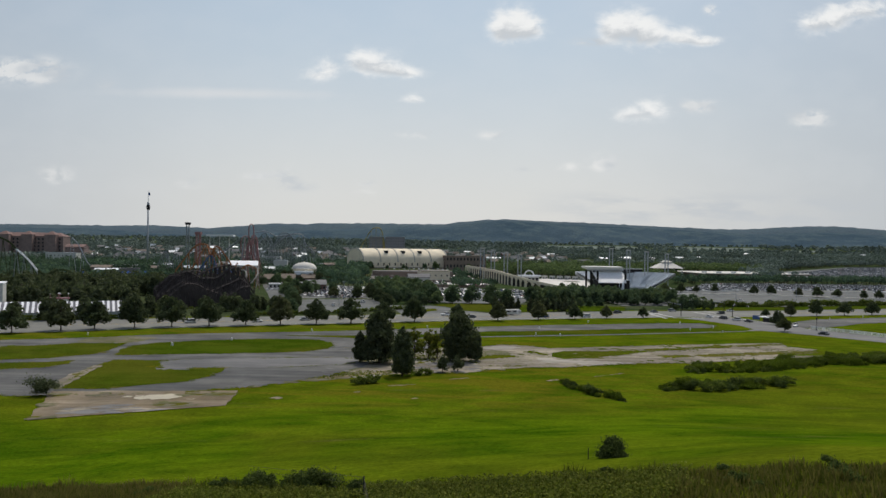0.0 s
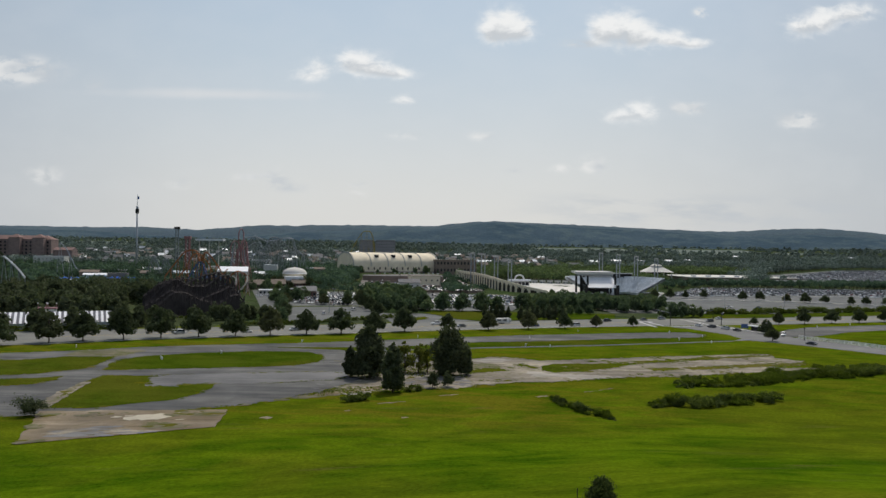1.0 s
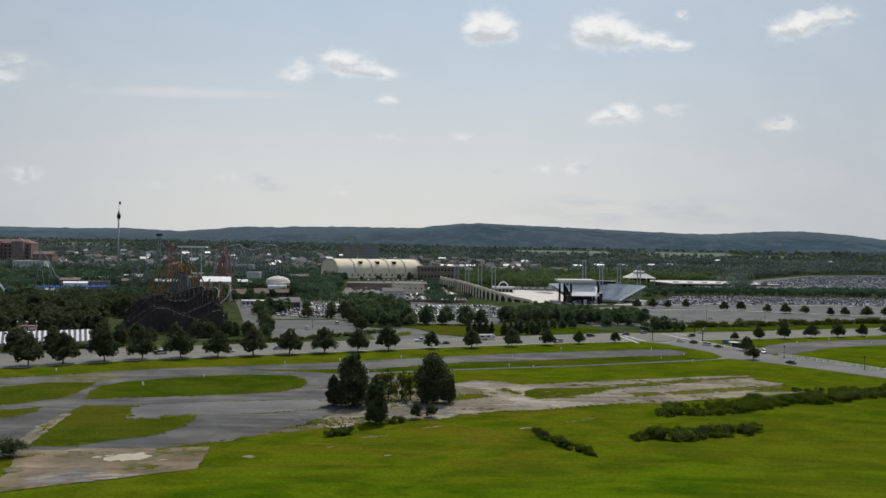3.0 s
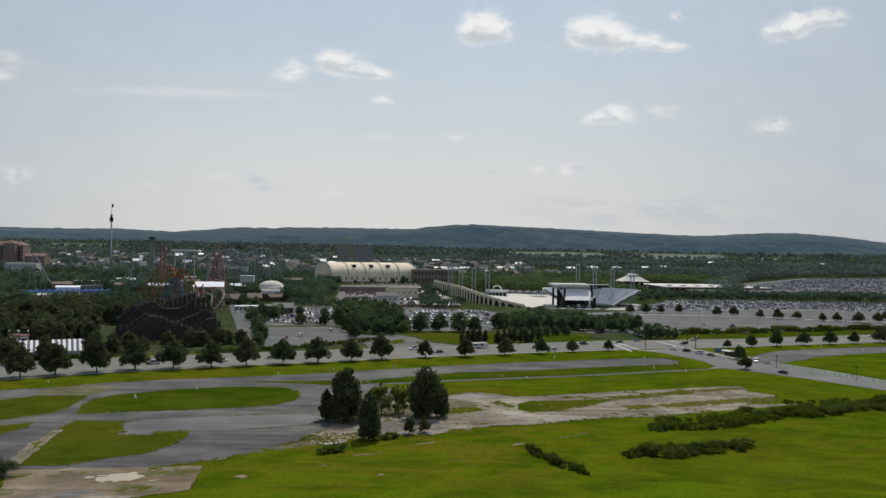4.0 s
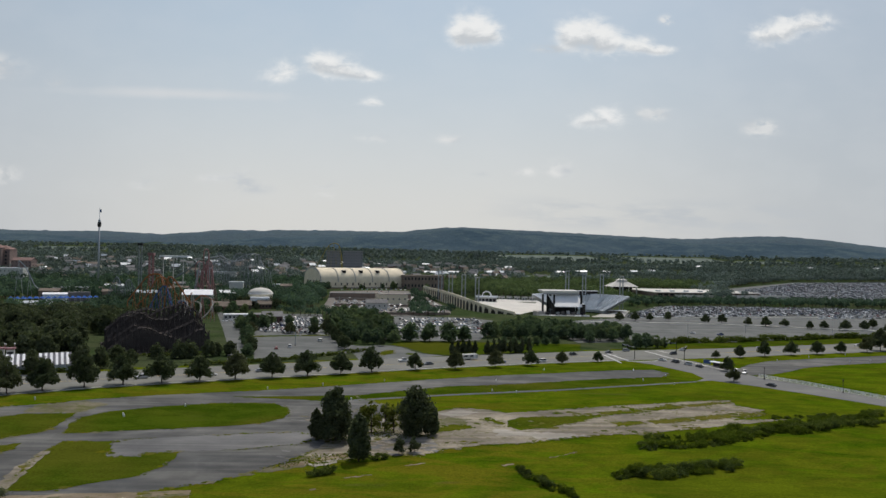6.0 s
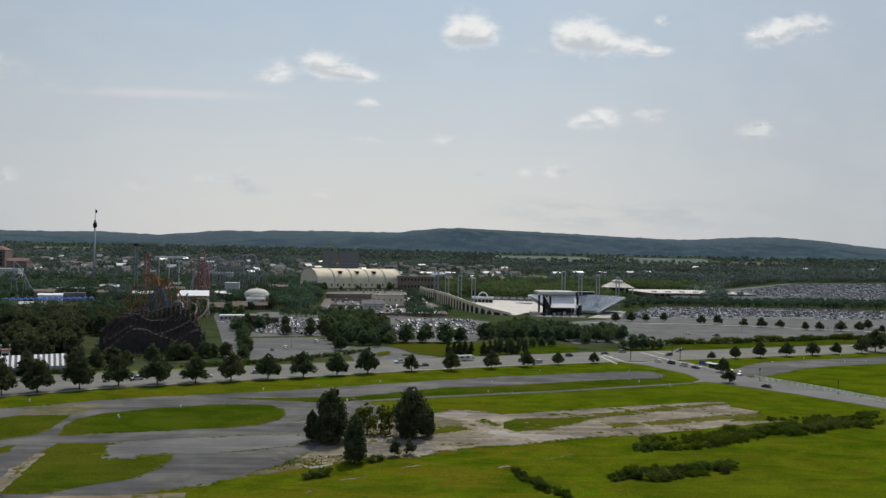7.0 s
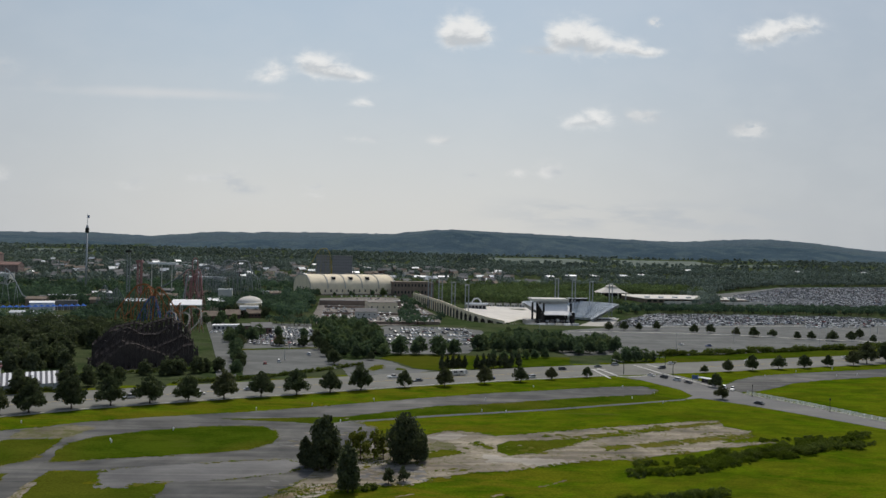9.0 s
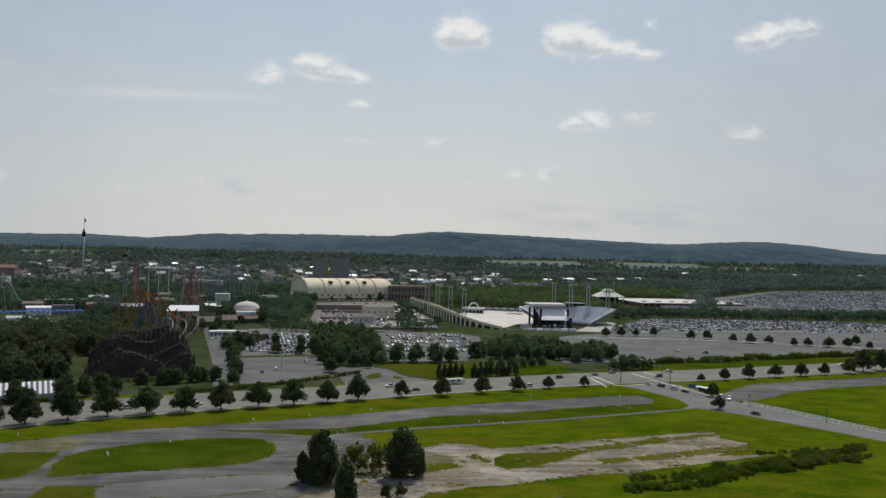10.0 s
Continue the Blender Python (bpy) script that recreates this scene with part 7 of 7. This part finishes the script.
plant(PARK, [(6.5, 458, 1.0), (18, 460, 1.05), (30, 462, 1.1), (40, 466, .9), (-108, 520, .8), (-100, 515, .9), (-92, 512, .9), (-104, 505, .8), (-98, 488, .7), (-92, 540, .8), (-78, 538, .7), (-46, 500, .8), (-44, 515, .9), (-43, 530, 1.), (-60, 535, .7), (-75, 380, .62), (-79, 402, .6), (-82, 416, .72), (-86, 432, .7), (-90, 450, .75), (-92, 466, .7), (-140, 640, .9), (-150, 625, .9), (-135, 605, .8), (-160, 612, .9), (-128, 632, .7), (-150, 590, .9)], "broad dark shade tree at the car park", "park trees", rng, name="park_tree")
CONE = [tree_meshes("conifer", 320 + k, 9.0, 2.5, 0.2, 40, 1100, 0.6, 0.8, M["leaf_dark"], (0.3, 0.5)) for k in range(2)]
plant(CONE, [(28, 398.5), (31, 400.5), (34, 401.5), (37, 402), (40.5, 403.5), (47.5, 406.5), (51, 408), (54, 409), (57, 410.5), (60.5, 411.5), (64, 413.5), (67.5, 415), (72, 416.5)], "narrow dark conifer in a row on the lawn", "row of conifers", rng, 0.85, 1.2, "conifer")
plant(PARK, [(62, 448, .45), (68, 447, .45), (75, 450, .5), (82, 450, .5), (88, 455, .5), (95, 456, .5), (136, 445, .6), (142, 447, .78), (148.5, 448.5, .85), (155, 450, .72), (161, 453, .55)], "low rounded shrub tree behind the road", "park trees", rng, name="shrub_tree")
for k in range(26):
    s = k / 25
    bush("hedge", 178 + 230 * s, 478 + 78 * s + 2 * math.sin(k), 12, 5, 3.6 + 1.2 * math.sin(k * 1.7), 20, "overgrown dark hedge along the car park", M["bush"], 700 + k, 900, 0.7)
for k in range(12):
    s = k / 11
    hx = -92 + 74 * s
    bush("hedge", hx, float(np.interp(hx, [-92, -74, -58, -38, -18], [347, 354, 366, 386, 408])), 9, 3.0, 2.0, 25 + 20 * s, "low hedge at the car park edge", M["bush"], 740 + k, 500, 0.55)
for k in range(11):
    bush("hedge", -182 + 4.1 * k, 301.5 + 1.93 * k, 5.5, 2.4, 2.3 + 0.4 * math.sin(k * 2.3), 25, "dark hedge in front of the tent", M["bush"], 780 + k, 700, 0.34)
for k in range(10):
    s = k / 9
    bush("hedge", -185 + 85 * s, 340 + 40 * s, 9, 3.0, 2.2, 25, "low dark hedge along the road", M["bush"], 760 + k, 500, 0.55)


def woods(name, spots, label, seed, h=(8, 13), sprays_each=46, size=2.0, leaf="leaf_woods"):
    """Many crowns, each a ragged heap of leaf sprays over a short trunk."""
    r_ = np.random.RandomState(seed)
    n = len(spots)
    H = r_.uniform(*h, n)
    R = H * r_.uniform(0.36, 0.52, n)
    z0 = height(spots[:, 0], spots[:, 1])
    k = np.repeat(np.arange(n), sprays_each)
    d = r_.normal(0, 1, (len(k), 3))
    d /= np.linalg.norm(d, axis=1)[:, None]
    d[:, 2] = np.abs(d[:, 2]) * 0.95 - 0.15
    lump = 1 + 0.28 * np.sin(d[:, 0] * 5 + k) * np.cos(d[:, 1] * 6 + 2 * k)
    rad = R[k] * lump * r_.uniform(0.8, 1.05, len(k))
    p = np.stack([spots[k, 0] + d[:, 0] * rad, spots[k, 1] + d[:, 1] * rad, z0[k] + H[k] * 0.48 + d[:, 2] * H[k] * 0.5 * lump], 1)
    V, F = sprays(p, d, size, r_, hug=1.4, stray=0.42)
    tv, tf = [], []
    for i in range(n):
        x, y = spots[i]
        tv_, tf_ = box_arrays(x - 0.25, x + 0.25, y - 0.25, y + 0.25, z0[i] - 0.3, z0[i] + H[i] * 0.5)
        o = len(tv)
        tv += tv_
        tf += [tuple(q + o for q in f) for f in tf_]
    VV = V.tolist() + tv
    o = len(V)
    FF = F.tolist() + [tuple(q + o for q in f) for f in tf]
    idx = [0] * len(F) + [1] * len(tf)
    return tagged(new(name, mesh_of(name, VV, FF, [M[leaf], M["trunk"]], idx)), label, "trees", kind="stuff")


woods("park_woods", FRONT_REST, "dense dark trees of the amusement park", 50, (9, 15), 420, 0.95, "leaf_dark")
FAR_SPACE = SPACE + RIDES + [quad(85, 270, 690, 965), quad(310, 560, 1000, 1250), [(112, 470), (640, 640), (620, 860), (480, 860), (238, 800), (150, 700)], [(470, 1000), (725, 1000), (1110, 1090), (1405, 1650), (1150, 1690), (835, 1590), (550, 1310)], quad(-4, 60, 985, 1020), quad(20, 110, 690, 960)]
woods("park_woods", scatter(PARKS["back"], 10.5, 41, FAR_SPACE), "dense mixed trees of the amusement park", 51, (8, 15), 120, 1.35)
woods("park_woods", scatter([(-1000, 560), (-420, 500), (-440, 820), (-300, 980), (-120, 1050), (-140, 1250), (-1000, 1250)], 13.5, 42, FAR_SPACE, 0.006, 0.2), "dense mixed trees round the park", 52, (7, 16), 80, 1.8)
woods("car_park_woods", scatter([(268, 868), (400, 872), (560, 872), (900, 930), (880, 985), (560, 960), (280, 935)], 11, 43, []), "line of dark trees behind the parked cars", 53, (7, 11), 130, 1.5)
woods("stadium_woods", scatter([(20, 985), (80, 970), (300, 960), (330, 1230), (560, 1230), (560, 1420), (-40, 1420), (-130, 1100), (0, 1070)], 12, 44, FAR_SPACE), "bright green woods behind the stadium", 54, (10, 16), 90, 1.7, "leaf_bright")
woods("slope_shrubs", scatter([(8, 700), (30, 700), (24, 960), (12, 960)], 7, 46, []), "shrubs along the stadium wall", 56, (3, 6), 40, 1.2)
plant(PARK, [(-100 + q * 0.906 + 3.0, 953 + q * 0.423 - 14, k) for q, k in ((30, .42), (52, .5), (56, .35), (82, .62), (96, .85), (100, .6), (8, .8), (-6, .9), (-12, .8), (114, .4))], "small tree in front of the hall", "park trees", rng, name="park_tree")
woods("hall_shrubs", scatter([(-140, 740), (-86, 800), (-84, 930), (-110, 945), (-150, 900)], 9.5, 63, FAR_SPACE[:4]), "trees beside the hall", 64, (7, 12), 80, 1.4)
woods("wall_shrubs", scatter([(44, 690), (58, 742), (40, 860), (22, 955), (10, 930), (44, 760)], 8, 65, [quad(5, 48, 740, 850)]), "shrubs below the stadium wall", 66, (3, 7), 60, 1.1)
woods("lot_woods", scatter([(-64, 612), (-10, 652), (30, 652), (46, 690), (0, 650), (-76, 640), (-104, 648), (-104, 640)], 8, 67, []), "trees between two car parks", 68, (6, 10), 70, 1.2)
r_l = np.random.RandomState(70)
back_edge = [(455, 1010), (500, 1130), (545, 1300), (690, 1470), (835, 1604), (1000, 1655), (1150, 1704), (1300, 1690), (1430, 1668)]
back_spots = np.array([along(back_edge, q)[0] + r_l.normal(0, 9, 2) + np.array([-8, 12]) for q in np.arange(0, 1500, 4.5)])
woods("lot_edge_woods", back_spots, "trees along the back of the far car park", 71, (9, 15), 70, 2.0, "leaf_valley_haze")
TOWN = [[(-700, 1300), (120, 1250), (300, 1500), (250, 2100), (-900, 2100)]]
woods("valley_woods", scatter([(-1500, 1250), (-140, 1250), (560, 1400), (560, 1240), (900, 1650), (1500, 1720), (1900, 2400), (-2000, 2400)], 20, 47, FAR_SPACE + FIELDS, 0.0022, 0.10), "mixed woods and garden trees of the valley", 57, (8, 17), 46, 2.5, "leaf_valley_haze")
woods("valley_woods", scatter([(740, 980), (1150, 1060), (1500, 1650), (2600, 2400), (2600, 1500), (1200, 700), (700, 700)], 19, 48, FAR_SPACE + FIELDS, 0.0026, 0.14), "dark woods beyond the far car park", 58, (9, 18), 46, 2.5, "leaf_valley_haze")
woods("distant_woods", scatter([(-2400, 2400), (2600, 2400), (3000, 3300), (-2800, 3300)], 33, 49, FIELDS, 0.0016, 0.06), "distant belts of trees below the hills", 59, (9, 20), 24, 5.0, "leaf_valley_haze")


def house(x, y, turn, w, d, h, wall, roof, rise):
    root = thing("house", x, y, turn, "small house with a gabled roof among trees", "house", "houses of the town")
    part("wall", box_arrays(-w / 2, w / 2, -d / 2, d / 2, -1, h), wall, root)
    V = [(xx, yy, zz) for xx in (-w / 2, w / 2) for yy, zz in ((-d / 2, h - 0.1), (0, h + rise * 0.95), (d / 2, h - 0.1))]
    part("gable_end", (V, [(0, 1, 2), (5, 4, 3), (0, 3, 4, 1), (1, 4, 5, 2)]), wall, root)
    part("roof", gable_arrays(-w / 2, w / 2, -d / 2, d / 2, h, rise), roof, root)
    for c in (-0.28, 0.28):
        part("window", box_arrays(w * c - 0.7, w * c + 0.7, -d / 2 - 0.1, -d / 2 + 0.05, h * 0.4, h * 0.75), M["glass"], root)


rr = np.random.RandomState(77)
for x, y in scatter(TOWN[0], 58, 78)[:230]:
    house(x, y, rr.uniform(-30, 50), rr.uniform(9, 20), rr.uniform(8, 12), rr.uniform(6, 11), M[("siding", "siding", "grey_brick", "brick", "cream")[rr.randint(5)]], M[("roof_grey", "roof_metal", "roof_brown", "roof_grey")[rr.randint(4)]], rr.uniform(3, 5.5))
for x, y, w in ((420, 1750, 40), (480, 1760, 30), (560, 1800, 34), (620, 1850, 26), (360, 1700, 28), (-180, 1700, 30), (880, 2200, 36), (1250, 2250, 40), (1500, 2300, 60), (60, 1560, 40), (110, 1580, 30), (-60, 1900, 30), (-10, 1200, 40)):
    house(x, y, rr.uniform(-10, 30), w * 0.7, 14, 8, M["siding"], M["roof_metal"], 3)

# ---- tall grass, fence and scrub at the top of the slope ----
def tall_grass(name, poly, count, label, seed, lo, hi, leaf="reeds"):
    r_ = np.random.RandomState(seed)
    p = np.array(poly, float)
    a, b = p.min(0), p.max(0)
    q = np.stack([r_.uniform(a[0], b[0], count * 2), r_.uniform(a[1], b[1], count * 2)], 1)
    q = q[inside(q, poly)][:count]
    n = len(q)
    z = height(q[:, 0], q[:, 1])
    clump = np.array([0.6 + 0.9 * abs(noise.noise(Vector((x * 0.35, y * 0.35, 2.0)))) * 2 for x, y in q])
    h = r_.uniform(lo, hi, n) * clump
    w = r_.uniform(0, 6.28, n)
    t = np.stack([np.cos(w), np.sin(w), np.zeros(n)], 1) * r_.uniform(0.02, 0.05, n)[:, None]
    lean = np.stack([r_.normal(0, 0.22, n), r_.normal(0, 0.22, n), np.ones(n)], 1)
    base = np.stack([q[:, 0], q[:, 1], z - 0.05], 1)
    tip = base + lean * h[:, None]
    mid = base + lean * h[:, None] * 0.55 * np.array([0.7, 0.7, 1.0])
    V = np.stack([base - t, base + t, mid + t * 0.8, mid - t * 0.8, tip], 1).reshape(-1, 3)
    F = []
    for i in range(n):
        o = 5 * i
        F += [(o, o + 1, o + 2, o + 3), (o + 3, o + 2, o + 4)]
    return tagged(new(name, mesh_of(name, V.tolist(), F, [M[leaf]])), label, "tall grass", kind="stuff")


EDGE = [(-62, 81), (-47.2, 78), (-35, 77), (-18.8, 73), (-6.6, 64), (3.4, 60.6), (14.4, 58), (21.6, 55), (29.3, 51), (44, 50), (40, 24), (-10, 36), (-50, 60), (-64, 72)]
tall_grass("tall_grass", EDGE, 90000, "unmown tall grass with seed heads", 91, 0.25, 0.75)
tall_grass("seed_grass", [(-62, 81), (-47.2, 79), (-35, 78), (-24, 75), (-24, 66), (-50, 64), (-64, 72)], 16000, "dry yellow seed heads in the tall grass", 92, 0.4, 0.9, "seed_heads")
tall_grass("seed_grass", [(17, 56), (21.6, 55), (29.3, 51), (44, 50), (40, 24), (10, 36), (14, 48)], 14000, "dry brown seed heads in the tall grass", 93, 0.4, 0.85, "seed_heads")
for k, (x, y, lx, h) in enumerate(((-20, 71, 3.0, 0.9), (-16.4, 68.2, 3.2, 1.5), (-13.2, 66.2, 3.6, 1.7), (-10.2, 64.4, 2.6, 2.0), (-6.6, 60.2, 1.2, 1.1), (-27, 71, 3, 0.8), (12, 56.5, 5, 0.6), (26, 49, 6, 0.7), (29.5, 45, 3, 0.9), (20, 50, 6, 0.6))):
    bush("bush", x, y, lx, 2.2, h, 10 * k, "dark weedy bush in the tall grass", M["scrub"], 800 + k, 3200, 0.13)
root = tagged(new("wire_fence"), "wire fence on thin dark posts at the slope edge", "fence")
WF = [(-18.7, 74.2), (-12.2, 66.8), (-5.9, 58.9), (-4.7, 50), (-3.6, 42)]
for k, (x, y) in enumerate(WF):
    z = ground_at(x, y) - (0.75 if k < 2 else 0.0)
    part("post", tube_arrays([(x, y, z - 0.3), (x, y, z + 1.6)], [0.07, 0.06], 6), M["dark"], root)
for (xa, ya), (xb, yb) in zip(WF, WF[1:]):
    for h in (0.5, 1.0, 1.5):
        part("wire", beam_arrays((xa, ya, ground_at(xa, ya) + h), (xb, yb, ground_at(xb, yb) + h), 0.02), M["wire"], root)
root = thing("stake", 14.0, 71.5, 0, "thin dark stake in the grass", "stake")
part("stake_rod", tube_arrays([(0, 0, -0.2), (0, 0, 1.1)], [0.05, 0.04], 6), M["dark"], root)

weedy = [tuple(p) for p in scatter([(-6, 62), (4, 59.5), (14, 55.5), (18, 56), (16, 48), (6, 44), (-6, 52)], 0.9, 94, [])] + [tuple(p) for p in scatter([(-24, 70), (-12, 64), (-6, 58), (-8, 50), (-26, 62)], 1.0, 95, [])]

# ---- ragged edges: weeds creeping over paving, tufts and bare scraps ----
def blobs(name, spots, radii, materials, label, category, seed, lift=0.225, stretch=(1.0, 1.0), turn=0.0):
    """Low uneven pads of growth or dirt, each a small many-cornered mound."""
    r_ = np.random.RandomState(seed)
    V, F, idx = [], [], []
    ca, sa = math.cos(radians(turn)), math.sin(radians(turn))
    lift *= 0.45
    for k, ((x, y), r) in enumerate(zip(spots, radii)):
        n = 9
        rr_ = r * r_.uniform(0.45, 1.25, n)
        o = len(V)
        top = 0.05 * min(1.0, r)
        V.append((x, y, ground_at(x, y) + lift + top))
        for j in range(n):
            w = 2 * math.pi * j / n
            dx, dy = rr_[j] * math.cos(w) * stretch[0], rr_[j] * math.sin(w) * stretch[1]
            px, py = x + dx * ca - dy * sa, y + dx * sa + dy * ca
            V.append((px, py, ground_at(px, py) + lift - 0.004 * (k % 5)))
        F += [(o, o + 1 + j, o + 1 + (j + 1) % n) for j in range(n)]
        idx += [r_.randint(len(materials))] * n
    return tagged(new(name, mesh_of(name, V, F, materials, idx)), label, category, kind="stuff")


def tufts(name, spots, each, size, leaf, label, seed, spread=0.7, rise=0.06):
    r_ = np.random.RandomState(seed)
    q = np.repeat(np.array(spots, float), each, axis=0)
    q = q + r_.normal(0, spread, q.shape)
    z = np.array([ground_at(x, y) for x, y in q]) + rise * r_.uniform(0.3, 1.0, len(q)) + size * r_.uniform(0.0, 0.6, len(q))
    d = np.tile(np.array([[0.0, 0.0, 1.0]]), (len(q), 1))
    v, f = sprays(np.stack([q[:, 0], q[:, 1], z], 1), d, size, r_)
    return tagged(new(name, mesh_of(name, v.tolist(), f.tolist(), [leaf])), label, "weeds", kind="stuff")


tufts("leafy_weeds", weedy, 34, 0.15, M["leaf_light"], "broad-leaved green weeds among the tall grass", 520, 0.42, 0.75)
r_e = np.random.RandomState(501)
edge, edge_r = [], []
for nm, pts in OUTLINES:
    if nm not in ("car_park_old", "grass_island", "grass_verge", "gravel_yard", "grass_bed", "footpath", "old_strip", "concrete_slab"):
        continue
    gap = {"gravel_yard": 0.8, "grass_bed": 0.8, "footpath": 2.5}.get(nm, 1.3)
    for p in rough_outline(pts, gap * 0.8, 0.45, len(edge)):
        if abs(p[0]) > 185 or noise.noise(Vector((p[0] * 0.09, p[1] * 0.09, 3.0))) < -0.18:
            continue
        edge.append((p[0], p[1]))
        edge_r.append(min(1.5, r_e.lognormal(-1.0, 0.5)) * (0.5 if nm == "footpath" else 1.0))
blobs("weed_fringe", edge, edge_r, [M["field"], M["lawn"], M["bed"], M["weedy"]], "grass and dry weeds creeping over the paving edges", "weeds", 502, stretch=(1.3, 1.3))
tufts("weed_tufts", edge, 2, 0.17, M["weed_leaf"], "tufts of weeds along the paving edges", 503)
yard = [pts for nm, pts in OUTLINES if nm == "gravel_yard"][0]
inner, inner_r = [], []
for p in scatter(yard, 2.6, 504, []):
    if noise.noise(Vector((p[0] * 0.055, p[1] * 0.12, 8.0))) > 0.22:
        inner.append(tuple(p))
        inner_r.append(min(1.6, r_e.lognormal(-0.5, 0.5)))
blobs("weed_mats", inner, inner_r, [M["bed"], M["weedy"], M["bed"], M["lawn"]], "mats of dry weeds on the gravel", "weeds", 505, lift=0.20, stretch=(1.4, 1.1), turn=20)
tufts("weed_tufts", inner, 6, 0.25, M["weed_leaf"], "tufts of weeds on the gravel", 506, 0.9)
lotp = [p for p in scatter([(-32, 186), (-12, 198), (-6, 232), (-14, 262), (-30, 256), (-34, 232), (-28, 214)], 3.2, 509, []) if noise.noise(Vector((p[0] * 0.08, p[1] * 0.08, 6.0))) > 0.12]
blobs("gravel_spill", [tuple(p) for p in lotp], [r_e.uniform(0.3, 1.1) for _ in lotp], [M["gravel"], M["slab"], M["weedy"]], "gravel and grit spread over old asphalt", "gravel", 510, lift=0.165, stretch=(2.2, 0.9), turn=-18)

# the bare rectangle: weeds coming back at one end, pale grit in the middle
dirt = [pts for nm, pts in OUTLINES if nm == "dirt_patch"][0]
green, grit = [], []
for x, y in scatter(dirt, 1.7, 511, []):
    n_ = noise.noise(Vector((x * 0.07, y * 0.11, 9.0))) + 0.012 * (-60 - x)
    if n_ > 0.22:
        green.append((x, y))
    elif n_ < -0.2 and y < 150:
        grit.append((x, y))
blobs("weed_mats", green, [r_e.uniform(0.4, 1.5) for _ in green], [M["weedy"], M["bed"], M["weedy"]], "dry weeds growing back on the dirt", "weeds", 512, lift=0.36, stretch=(1.5, 1.0), turn=15)
blobs("grit", grit, [r_e.uniform(0.4, 1.6) for _ in grit], [M["slab"], M["gravel"]], "pale grit on the bare dirt", "gravel", 513, lift=0.34, stretch=(2.0, 0.8), turn=14)
spill = [(-59 + r_e.normal(0, 2.6), 156.5 + r_e.normal(0, 1.6)) for _ in range(34)]
blobs("sand_spill", spill, [r_e.uniform(0.2, 0.8) for _ in spill], [M["sand"]], "sand scattered round the pale patch", "sand", 514, lift=0.4, stretch=(1.8, 0.8), turn=14)

growth = [tuple(p) for p in scatter([(-34, 184), (-22, 186), (-14, 192), (-12, 200), (-24, 196)], 1.6, 515, [])] + [tuple(p) for p in scatter([(-16, 216), (10, 216), (12, 232), (-12, 234)], 1.8, 516, []) if noise.noise(Vector((p[0] * 0.2, p[1] * 0.2, 4.0))) > 0.0]
tufts("weed_growth", growth, 14, 0.32, M["leaf_light"], "yellow-green weeds growing round the trees", 517, 0.6)
heaps = [tuple(p) for p in scatter([(2, 196), (12, 204), (14, 214), (-6, 214), (-8, 206)], 1.5, 518, [])]
blobs("gravel_heap", heaps, [r_e.uniform(0.5, 1.4) for _ in heaps], [M["gravel"], M["gravel"], M["slab"]], "pale broken gravel among the trees", "gravel", 519, lift=0.19, stretch=(1.8, 0.9), turn=-10)
